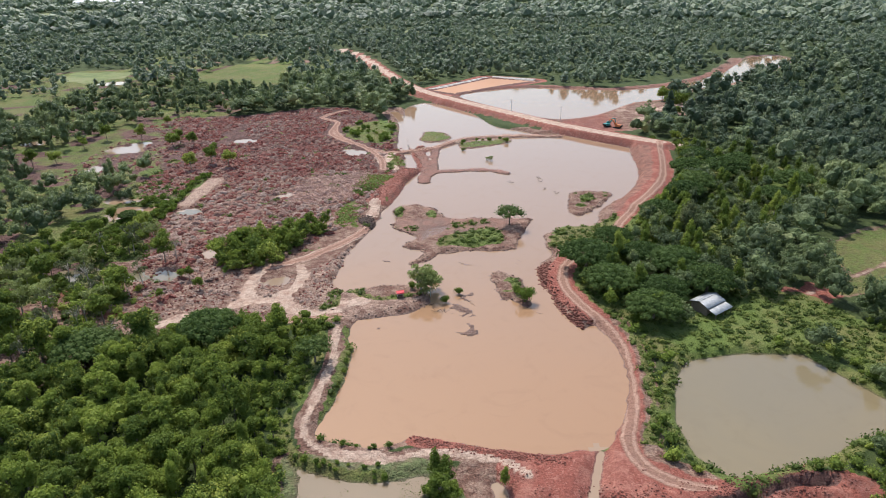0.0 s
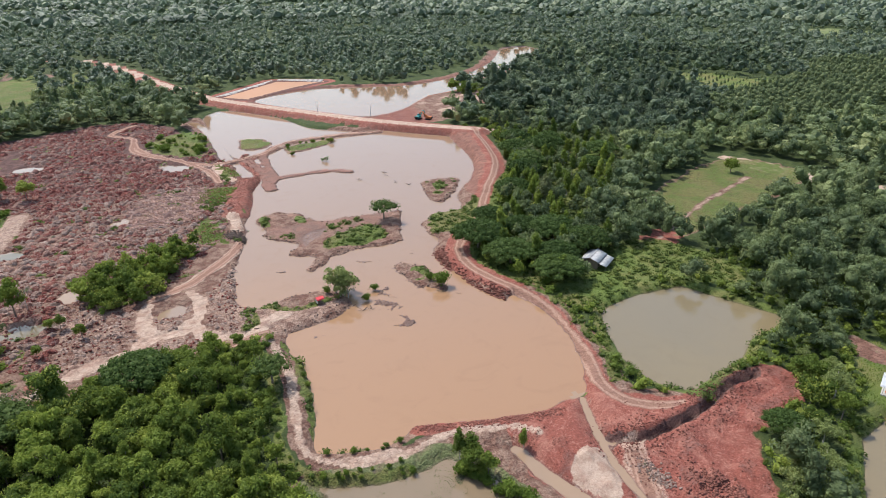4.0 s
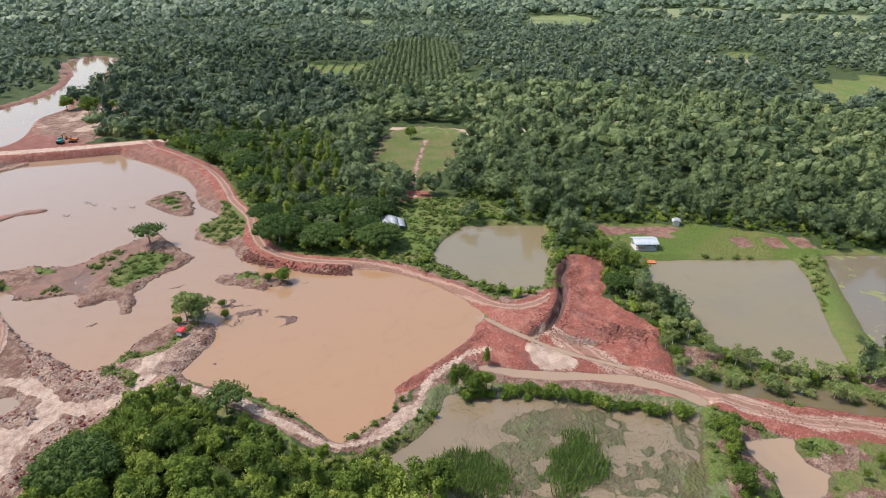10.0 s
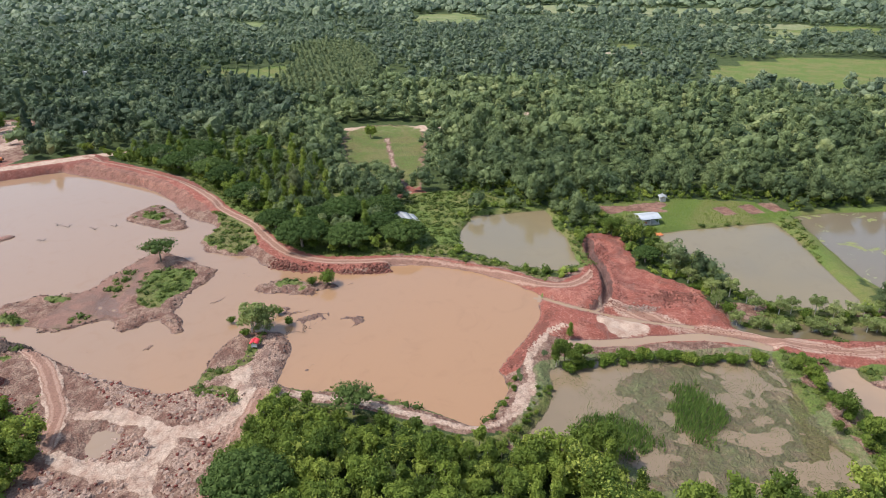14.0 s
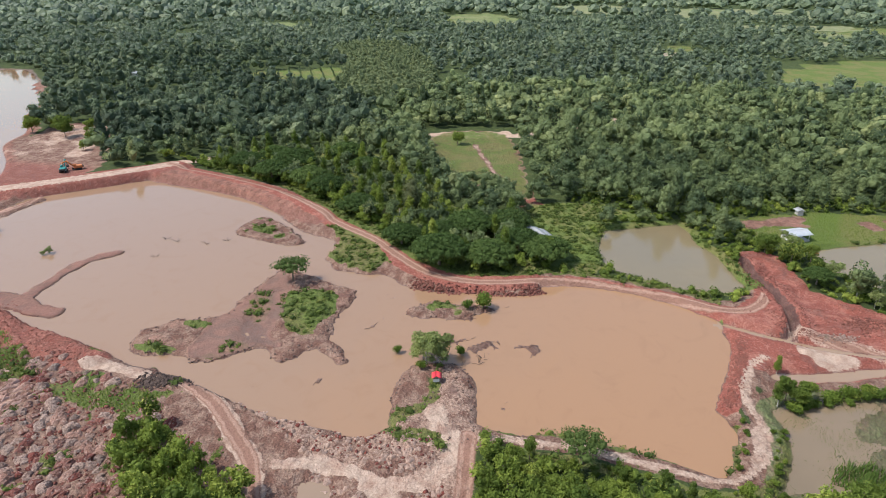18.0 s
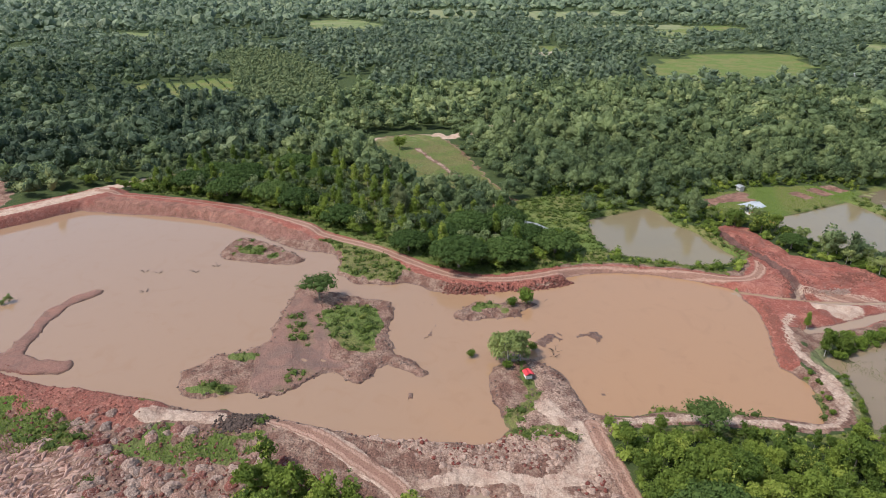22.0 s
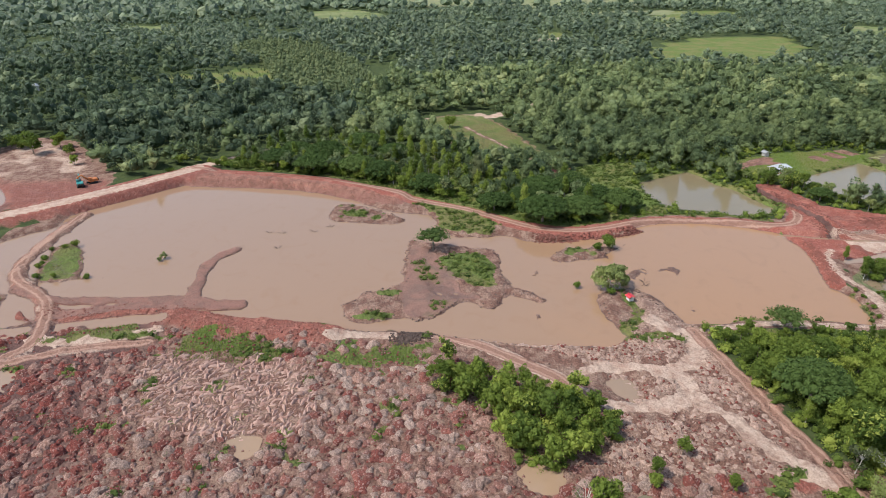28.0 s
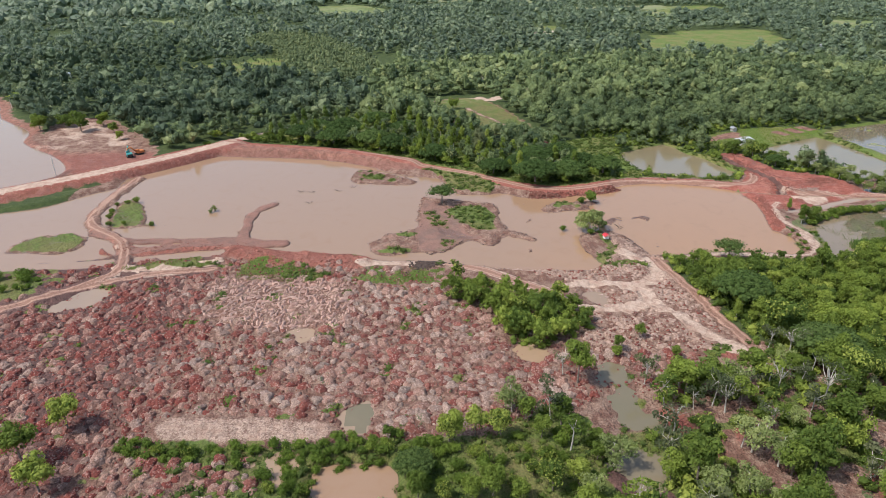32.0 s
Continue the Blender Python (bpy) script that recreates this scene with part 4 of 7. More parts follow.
def survey(X, Y):
    """Height and cover of the ground at places of the plan."""
    ragged = 0.75 * grain(X, Y, 4.2, 1) + 0.5 * grain(X, Y, 1.9, 2) + 0.35 * grain(X, Y, 0.95, 80)
    core = (np.abs(X + 20) < 380) & (Y > -80) & (Y < 640)
    h = 1.1 + 0.35 * lump(X, Y, 60, 3) + 0.18 * grain(X, Y, 4.0, 4) + 0.10 * grain(X, Y, 1.6, 5)
    clay, pale, mud, grass, silt, peat_and_shade, bog = (np.zeros(X.shape) for _ in range(7))
    lake = shore(X, Y, L_LAKE)
    dry = rise(lake, 0.0, 2.5)
    # spoil field and bare ground
    d = np.minimum(np.minimum(shore(X, Y, L_MUD), shore(X, Y, L_MUDN)), shore(X, Y, L_MUDW)) + 2 * ragged
    on = rise(-d, -2, 2)
    mud = np.maximum(mud, on)
    h += on * (0.35 * grain(X, Y, 3.4, 6) + 0.25 * grain(X, Y, 1.7, 7) - 0.25)
    d = shore(X, Y, L_MUDNW) + 5 * ragged
    mud, peat_and_shade = np.maximum(mud, rise(-d, -3, 3)), np.maximum(peat_and_shade, 0.9 * rise(-d, -8, 0))
    d = np.minimum(shore(X, Y, L_MUD), shore(X, Y, L_MUDN)) + 3 * ragged
    peat_and_shade = np.maximum(peat_and_shade, 0.75 * rise(-d, -4, 0) * rise(Y, 262, 315))
    d = shore(X, Y, L_SANDY) + 3 * ragged
    on = rise(-d, -2, 2)
    pale = np.maximum(pale, on)
    h += on * (0.5 * np.abs(grain(X, Y, 3.0, 8)) + 0.35 * grain(X, Y, 1.5, 9))
    mud = np.maximum(mud, on)
    pale = pale * (0.14 + 0.32 * rise(lump(X, Y, 22, 70), -0.3, 0.5))
    for line in L_WHITES:
        d = line_gap(X, Y, line) + 1.2 * ragged
        way = rise(-d, -2.5, -1.4)
        pale, h = np.maximum(pale, way * 1.2), h * (1 - 0.8 * way) + 0.8 * way * 0.95
    d = shore(X, Y, L_SPAREWOOD) + 2 * ragged
    on = rise(-d, -2, 2)
    mud, clay = np.maximum(mud, on), np.maximum(clay, on * 0.6 * rise(lump(X, Y, 24, 71), 0.1, 0.7))
    grass = np.maximum(grass, on * rise(lump(X, Y, 16, 72) + 0.4 * ragged, 0.0, 0.45))
    d = shore(X, Y, L_HEDGEW) + 2 * ragged
    grass = np.maximum(grass, rise(-d, -2, 1))
    d = shore(X, Y, L_HEDGEG) + ragged
    grass = np.maximum(grass, rise(-d, -1, 1))
    d = shore(X, Y, L_STRIP) + ragged
    on = rise(-d, -1, 1)
    pale, h = np.maximum(pale, on * 0.52), h * (1 - on) + on * (1.0 + 0.12 * grain(X, Y, 1.6, 82))
    d = np.min([shore(X, Y, p) for p in L_NWGREENS], axis=0) + 3 * ragged + 3 * lump(X, Y, 9, 92)
    grass = np.maximum(grass, rise(-d, -1, 1))
    d = shore(X, Y, L_RAINZONE)
    grass = np.maximum(grass, rise(-d, -6, -2) * (lake > 8))
    d = shore(X, Y, L_RIPPLE) + 5 * ragged
    on = rise(-d, -2, 2)
    grass = grass * (1 - on)
    h += on * (0.3 - 0.18 * np.abs(grain(X * 1.0, Y * 0.6, 1.9, 73)))
    sparse = rise(-np.minimum(shore(X, Y, L_SPARSE), shore(X, Y, L_OPENNW)), -4, 6)
    grass = np.maximum(grass, sparse * (1 - rise(-shore(X, Y, L_MUDNW), -4, 2)) * rise(lump(X, Y, 34, 11) + 0.5 * grain(X, Y, 6, 12), -0.1, 0.5) * 0.9)
    mud = np.maximum(mud, sparse * rise(lump(X, Y, 45, 13), 0.1, 0.5) * 0.8)
    wide = rise(-shore(X, Y, L_NWOPEN), -6, 8)
    grass = np.maximum(grass, wide * (1 - 0.45 * rise(-shore(X, Y, L_MUDNW), -4, 2)) * rise(lump(X, Y, 40, 100) + 0.5 * grain(X, Y, 7, 101), -0.45, 0.15))
    mud, peat_and_shade = np.maximum(mud, wide), np.maximum(peat_and_shade, 0.8 * wide)
    mud = np.maximum(mud, np.where(Y > 150, rise(-lake + 2 * ragged, -10, -6), rise(-lake + ragged, -4, -2)))
    mud = np.maximum(mud, (X < -14) * (X > -128) * (Y > 158) * (Y < 330) * 1.0)
    weeds = rise(lump(X, Y, 13, 91) + 0.5 * ragged, 0.72, 0.95) * (mud > 0.5) * (X < -20) * (Y > 200)
    grass = np.maximum(grass, weeds * (pale < 0.3))
    # red works
    d = shore(X, Y, L_RED) + 1.5 * ragged
    on = rise(-d, -1.5, 1.5)
    clay = np.maximum(clay, on)
    dug = rise(lump(X, Y, 11, 63), -0.1, 0.2) * rise(line_gap(X, Y, L_REDROAD), 2.5, 4.5)
    h += on * (0.3 + 0.35 * grain(X, Y, 6.0, 14) + dug * (1.0 * np.abs(grain(X, Y, 2.6, 15)) + 0.3 * grain(X, Y, 1.2, 106)))
    peat_and_shade = np.maximum(peat_and_shade, on * dug * 0.42)
    d = line_gap(X, Y, L_REDROAD)
    on = rise(-d, -7, -4)
    clay, pale = np.maximum(clay, on), np.maximum(pale, rise(-d + ragged, -4.0, -2.0) * 0.55)
    h = h * (1 - on) + on * np.maximum(0.75, np.minimum(h, 1.2))
    d = shore(X, Y, L_PATCH) + ragged
    pale = np.maximum(pale, rise(-d, -1, 1) * 1.2)
    # basins
    for line, slope in ((L_LAKE, 0.5), (L_NW, 0.4), (L_N, 0.5), (L_2, 0.6), (L_3, 0.6), (L_3B, 0.5), (L_FARMPOND, 0.6)):
        d = lake if line is L_LAKE else shore(X, Y, line)
        level = np.where(d < 0, np.maximum(-1.6, slope * d), slope * d + 0.05 * d * d) + (0.42 if line is L_LAKE else 0.2) * ragged
        h = np.minimum(h, level)
        if line is not L_LAKE and line is not L_N and line is not L_NW:
            grass = np.maximum(grass, rise(-np.abs(d), -4.5, -1.5))
    d = shore(X, Y, L_MARSH)
    on = rise(-d, -1.5, 2.0)
    h = h * (1 - on) + on * (0.035 - 0.16 * rise(Y + 0.25 * X, 76, 88) + 0.09 * lump(X, Y, 17, 16) + 0.08 * grain(X, Y, 4.5, 17) + 0.07 * grain(X, Y, 1.6, 18))
    bog = np.maximum(bog, rise(-d, -2.5, -0.5))
    mud = np.maximum(mud, rise(-d, -4, -2))
    mud = np.maximum(mud, (X > -32) * (X < 40) * (Y > -30) * (Y < 44) * 1.0)
    grass = np.maximum(grass, (X > -32) * (X < 40) * (Y > -30) * (Y < 44) * rise(lump(X, Y, 15, 89) + 0.4 * ragged, -0.35, 0.1))
    d = shore(X, Y, L_MARSH2)
    on = rise(-d, -1.5, 2.0)
    h = h * (1 - on) + on * (-0.12 + 0.10 * lump(X, Y, 18, 19) + 0.10 * grain(X, Y, 3, 20))
    pale = np.maximum(pale, on * 0.5)
    for line, half in ((L_STREAM, 0.6), (L_STREAM2, 1.4), (L_CHANNEL, 2.6), (L_DITCH, 3.4)):
        d = line_gap(X, Y, line) + 0.5 * ragged
        h = np.where(d < half + 4, np.minimum(h, (d - half) * 0.5), h)
        pale, mud = np.maximum(pale, rise(-d, -half - 3, -half) * 0.4), np.maximum(mud, rise(-d, -half - 9, -half - 4))
    # raised banks, kept off the water's edge
    d = line_gap(X, Y, L_TRACK_E)
    on = rise(-d, -8, -4) * dry
    h = np.maximum(h, on * np.minimum(1.7, np.maximum(0, (9 - d) * 0.5)) + (1 - on) * h)
    clay = np.maximum(clay, np.where(Y > 150, rise(-d - ragged, -5.5, -3.0), 0.6 * rise(-d - 0.5 * ragged, -3.4, -2.4)))
    mud = np.maximum(mud, rise(-d + ragged, -7.5, -5.5) * (Y < 175))
    grass = np.maximum(grass, rise(-np.abs(d - 4.6) + ragged, -1.7, -0.3) * (Y < 215) * (Y > 100) * (X > 25) * 0.9 * (1 - rise(-lake, -6.5, -4.5) * (Y > 146) * (Y < 195)))
    d = line_gap(X, Y, L_EMB)
    top = rise(-d, -8, -2) * rise(lake, -0.5, 3.5)
    # bank sides get darker soil, with some of their shade in the colour
    peat_and_shade = np.maximum(peat_and_shade, 0.40 * rise(-d + ragged, -11, -8) * rise(d, 2.5, 4.5))
    h = np.maximum(h, top * 3.3 + (1 - top) * h)
    clay = np.maximum(clay, 0.46 * rise(-d + ragged, -11, -8) * rise(lake, -2, 0))
    mud = np.maximum(mud, rise(-d + ragged, -11, -8))
    d = line_gap(X, Y, L_TRACK_W)
    on = rise(-d, -5, -2.5) * dry
    h = np.maximum(h, on * 1.35 + (1 - on) * h)
    grass = np.maximum(grass, rise(-np.abs(d - 3.9) + ragged, -2.3, -0.7) * (Y < 150) * (X < -10))
    pale = np.maximum(pale, rise(-d + 0.5 * ragged, -1.7, -0.9) * 0.62)
    mud = np.maximum(mud, rise(-d, -2.3, -1.6))
    d = line_gap(X, Y, L_ROAD)
    on = rise(-d, -9.5, -4.2)
    h = np.maximum(h, on * 3.4 + (1 - on) * h)
    # road slopes likewise: dark soil plus shade painted on the sides
    peat_and_shade = np.maximum(peat_and_shade, 0.42 * rise(-d + ragged, -12, -9) * rise(d, 4.0, 5.5))
    clay = np.maximum(clay, 0.6 * rise(-d + 2 * ragged, -12, -8))
    pale = np.maximum(pale, rise(-line_gap(X, Y, L_SANDTRACKS[0]) + 0.7 * ragged, -2.5, -1.5))
    d = line_gap(X, Y, O(REDSPUR)) + 0.6 * ragged
    clay, h = np.maximum(clay, rise(-d, -2.6, -1.6)), np.maximum(h, np.where(d < 2.8, np.minimum(1.0 + 0.3 * grain(X, Y, 1.8, 94), (2.3 - d) * 0.8), -9))
    d = line_gap(X, Y, L_REDBANK)
    on = rise(-d + ragged, -6.5, -2.5) * rise(lake, -0.6, 2.5)
    h = np.maximum(h, on * (2.2 + 0.45 * grain(X, Y, 4.2, 21) + 0.15 * grain(X, Y, 1.4, 84)) + (1 - on) * h)
    clay = np.maximum(clay, 0.54 * rise(-d + ragged, -8, -5))
    mud = np.maximum(mud, rise(-d + ragged, -8, -5))
    grass = np.maximum(grass, rise(-np.abs(d - 11) + 4 * lump(X, Y, 20, 22), -3, 1) * (lake > 6) * (X > -60))
    # islands, causeways and bars
    for k, (line, top) in enumerate(L_ISLANDS):
        d = shore(X, Y, line) + 1.5 * ragged
        h = np.maximum(h, np.where(d < 2, np.minimum(top + 0.4 * grain(X, Y, 3.4, 23) + 0.22 * grain(X, Y, 1.1, 81), -0.6 * d), -9))
        on = rise(-d, -1, 0.5)
        mud, clay = np.maximum(mud, on), np.maximum(clay * (1 - on), on * 0.36 * rise(lump(X, Y, 18, 88), -0.6, 0.2)) if k == 0 else clay
        if k == 0:
            d2 = np.min([shore(X, Y, p) for p in L_ISLGREENS], axis=0) + ragged
        green = rise(-d2, -0.6, 0.6) * 2 if k == 0 else 1.0 if k in (3, 4, 5) else 0.9 * rise(lump(X, Y, 13, 24 + k) + 0.4 * ragged, 0.1, 0.7)
        grass = np.maximum(grass, on * green * rise(-d, 0.8, 2.0))
    on = rise(-(shore(X, Y, L_ISLBARE) + 0.8 * ragged), -1, 1)
    h = h * (1 - on) + on * np.minimum(h, 0.42 + 0.10 * grain(X, Y, 5, 96) + 0.05 * grain(X, Y, 1.1, 97))
    silt = np.maximum(silt, on)
    on = rise(-(shore(X, Y, L_ISLWET) + ragged), -1.5, 1.5)
    h = h * (1 - on) + on * np.minimum(h, 0.03 + 0.10 * grain(X, Y, 2.6, 98))
    silt, grass = np.maximum(silt, on), grass * (1 - on)
    d = shore(X, Y, L_SPIT) + 0.6 * ragged
    h = np.maximum(h, np.where(d < 2, np.minimum(1.3 + 0.2 * ragged, -0.7 * d), -9))
    pale = np.maximum(pale, rise(-d, -7, -3) * (0.25 + 0.2 * rise(-d, -2, 0)))
    silt = np.maximum(silt, rise(-d, 0.5, 2.5) * 0.55 * rise(lump(X, Y, 9, 99), -0.3, 0.5))
    for line, half, top in ((L_CAUSE, 2.5, 1.0), (L_CAUSE2, 2.4, 0.55), (L_BAR, 1.5, 0.5), (L_BAR2, 1.7, 0.42), (L_MUDTRACK, 2.2, 1.0), (L_DYKE, 1.7, 1.0)):
        d = line_gap(X, Y, line) + 1.0 * ragged
        h = np.maximum(h, np.where(d < half + 3, np.minimum(top + 0.12 * grain(X, Y, 2, 30), (half + 0.5 - d) * (0.6 if top > 0.9 else 1.1)), -9))
        on = rise(-d, -half - 1.5, -half + 0.5)
        if line is L_DYKE:
            grass = np.maximum(grass, on)
        else:
            mud, clay, pale = np.maximum(mud, on), clay * (1 - on) + on * (0.42 if top > 0.9 else 0.58), np.maximum(pale, on * (0.3 + 0.3 * rise(lump(X, Y, 15, 31), 0.0, 0.9)))
            grass = grass * (1 - on)
            if top < 0.6:
                silt, pale = np.maximum(silt, on * 0.75), pale * (1 - 0.6 * on)
    for x, y, r in PUDDLES:
        d = np.hypot(X - x, (Y - y) * 1.25) - r + 1.5 * ragged + 0.3 * r * lump(X, Y, 1.6 * r + 2, 90)
        h = np.where(d < 4, np.minimum(h, 0.30 + 0.22 * d), h)
    # flecks of mud that break the water
    along, across = 0.34 * (0.8 * X - 0.6 * Y), 0.6 * X + 0.8 * Y
    fleck = rise(lump(X, Y, 24, 33) + 0.75 * grain(along, across, 1.5, 34) + 0.35 * grain(along, across, 0.8, 104), 0.88, 1.1) * rise(-lake, 3, 8) * (Y < 210) * (Y > 140)
    h = np.maximum(h, np.where(fleck > 0.05, 0.22 * fleck - 0.10 + 0.10 * ragged, -9))
    mud = np.maximum(mud, fleck)
    # meadows and yards
    for line in (L_FIELD, L_PAV, L_PAV2, L_GREENSE, *L_GRASSES):
        d = shore(X, Y, line) + 2 * ragged
        grass = np.maximum(grass, rise(-d, -1.5, 1.5) * (0.6 if line is L_FIELD else 1.0))
        mud = np.maximum(mud, rise(-d, -1.5, 1.5) * (line is L_FIELD))
    d = np.minimum(shore(X, Y, L_PAVBARE), line_gap(X, Y, L_PAVROAD) - 2.0) + ragged
    for x, y in PLOTS:
        d = np.minimum(d, np.maximum(np.abs(0.88 * (X - x) + 0.47 * (Y - y)) - 4.4, np.abs(0.88 * (Y - y) - 0.47 * (X - x)) - 3.0) + 0.3 * ragged)
    on = rise(-d, -0.7, 0.7)
    mud, clay, grass, pale = np.maximum(mud, on), np.maximum(clay, on * 0.42), grass * (1 - on), np.maximum(pale, on * 0.3)
    d = shore(X, Y, L_NCLEAR) + 3 * ragged
    east = rise(X, 98, 122)
    pale, clay = np.maximum(pale, east * rise(-d, -2, 2) * (0.3 + 0.35 * rise(lump(X, Y, 22, 35) + 0.5 * ragged, -0.5, 0.8))), np.maximum(clay, 0.55 * rise(-d, -6, -2) * (1 - 0.7 * east))
    peat_and_shade = np.maximum(peat_and_shade, 0.42 * (1 - east) * rise(-d, -4, 0))
    mud = np.maximum(mud, rise(-d, -6, -2))
    d = shore(X, Y, L_BASIN)
    clay, peat_and_shade = np.maximum(clay, rise(-d, -14, -8)), np.maximum(peat_and_shade, 0.6 * rise(-d, -9, -5))
    h = np.where(d < 6, np.minimum(h, np.maximum(0.6, 1.0 + 0.3 * d)), h)
    d = shore(X, Y, L_N)
    clay, peat_and_shade = np.maximum(clay, 0.45 * rise(-d + 2 * ragged, -8, -5)), np.maximum(peat_and_shade, 0.5 * rise(-d + 2 * ragged, -9, -6) * (X < 80))
    mud = np.maximum(mud, rise(-d + 2 * ragged, -8, -5))
    d = line_gap(X, Y, L_FIELDPATH) + ragged
    pale, clay = np.maximum(pale, rise(-d, -1.6, -0.4) * 0.55), np.maximum(clay, rise(-np.hypot(X - FIELDPATH[-1][0], Y - FIELDPATH[-1][1]) + 4 * ragged, -8, -4))
    grass = grass * (1 - rise(-d, -1.6, -0.4) * 0.7)
    d = np.abs(shore(X, Y, L_SPIT)) + 1.2 * ragged
    grass = np.maximum(grass, rise(-d, -2.6, -1.0) * (Y > 162 + 0.3 * (X + 20)))
    for line in L_FIELDROADS:
        pale = np.maximum(pale, rise(-line_gap(X, Y, line), -4.5, -3.0))
    pale = np.maximum(pale, rise(-line_gap(X, Y, L_ROAD2), -4.5, -3.0))
    d = line_gap(X, Y, L_TRENCH) + 0.3 * ragged
    h = h + rise(-d, -6, -2) * (0.5 + 0.4 * grain(X, Y, 2.2, 83)) 
    h = np.minimum(h, -0.6 + 2.4 * np.maximum(0, d - 0.35))
    # trench darkened along its length: the shade of its depth, put into the colour
    peat_and_shade = np.maximum(peat_and_shade, rise(-d, -2.0, -1.2))
    d = line_gap(X, Y, L_CHANNEL) + 0.7 * ragged
    h = np.where(line_gap(X, Y, L_CAUSE) > 3.4, np.minimum(h, -0.3 + 0.6 * np.maximum(0, d - 2.0)), h)
    d = line_gap(X, Y, L_STREAM) + 0.3 * ragged
    h = np.minimum(h, -0.25 + 0.9 * np.maximum(0, d - 0.5))
    clay = np.maximum(clay, rise(-d, -6, -3))
    rush = rise(-line_gap(X, Y, L_REDROAD), -7, -3)
    grass = grass * (1 - rush)
    track = np.full(X.shape, 9.0)
    for line in (L_TRACK_E, L_REDROAD, L_MUDTRACK, L_CAUSE, *L_SANDTRACKS):
        track = np.minimum(track, line_gap(X, Y, line, reach=9.0) + 9 * rise(-line_gap(X, Y, L_TRENCH), -3.2, -2.0))
    pale = np.maximum(pale, rise(-line_gap(X, Y, L_ROAD) + 0.3 * ragged, -3.9, -3.1) * 1.1)
    h = np.where(core | (h < 1), h, 1.2 + 0.3 * lump(X, Y, 300, 36))
    return h, dict(clay=clay, pale=pale, mud=mud, grass=grass, silt=silt, peat_and_shade=peat_and_shade, bog=bog, track=track)


# ---- meshes from arrays ----
def mesh_of(name, verts, quads=None, tris=None, mat=None, **fields):
    me = bpy.data.meshes.new(name)
    verts = np.asarray(verts, np.float32)
    quads = np.zeros((0, 4), np.int32) if quads is None else np.asarray(quads, np.int32)
    tris = np.zeros((0, 3), np.int32) if tris is None else np.asarray(tris, np.int32)
    me.vertices.add(len(verts))
    me.vertices.foreach_set("co", verts.ravel())
    loops = np.concatenate((quads.ravel(), tris.ravel()))
    me.loops.add(len(loops))
    me.loops.foreach_set("vertex_index", loops)
    starts = np.concatenate((np.arange(len(quads)) * 4, len(quads) * 4 + np.arange(len(tris)) * 3)).astype(np.int32)
    me.polygons.add(len(starts))
    me.polygons.foreach_set("loop_start", starts)
    for key, values in fields.items():
        a = me.attributes.new(key, "FLOAT", "POINT")
        a.data.foreach_set("value", np.asarray(values, np.float32))
    if mat:
        me.materials.append(mat)
    me.update(calc_edges=True)
    me.validate()
    return me


def part(name, me, parent, label=""):
    ob = new(name, me)
    ob.parent = parent
    return tagged(ob, label)


def axis(lo, hi, step, near_lo, near_hi, growth=1.09):
    """Grid lines, even between near_lo and near_hi and wider beyond."""
    a = list(np.arange(near_lo, near_hi + 0.01, step))
    s, v = step, near_hi
    while v < hi:
        s *= growth
        v += s
        a.append(v)
    s, v = step, near_lo
    while v > lo:
        s *= growth
        v -= s
        a.insert(0, v)
    return np.array(a)


# ---- ground ----
gx, gy = axis(-4000, 4500, 0.92, -135, 100, 1.075), axis(-4000, 4500, 0.92, 35, 335, 1.075)
gx = np.unique(np.concatenate((gx, np.arange(102, 240, 3.5))))
gy = np.unique(np.concatenate((gy, np.arange(337, 560, 2.8))))
GX, GY = np.meshgrid(gx, gy)
GH, cover = survey(GX.ravel(), GY.ravel())
nx, ny = len(gx), len(gy)
idx = np.arange(nx * ny).reshape(ny, nx)
ground_quads = np.stack((idx[:-1, :-1], idx[:-1, 1:], idx[1:, 1:], idx[1:, :-1]), -1).reshape(-1, 4)
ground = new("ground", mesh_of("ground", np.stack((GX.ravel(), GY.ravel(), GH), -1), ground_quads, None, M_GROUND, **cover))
ground.data.polygons.foreach_set("use_smooth", np.ones(len(ground_quads), bool))
tagged(ground, "red clay, mud and grass ground around flooded diggings", "ground", kind="structure")
GRID_H = GH.reshape(ny, nx)


def height(x, y):
    """The ground sheet's height at places."""
    x, y = np.asarray(x, float), np.asarray(y, float)
    i, j = np.clip(np.searchsorted(gx, x) - 1, 0, nx - 2), np.clip(np.searchsorted(gy, y) - 1, 0, ny - 2)
    u, v = (x - gx[i]) / (gx[i + 1] - gx[i]), (y - gy[j]) / (gy[j + 1] - gy[j])
    return (GRID_H[j, i] * (1 - u) + GRID_H[j, i + 1] * u) * (1 - v) + (GRID_H[j + 1, i] * (1 - u) + GRID_H[j + 1, i + 1] * u) * v


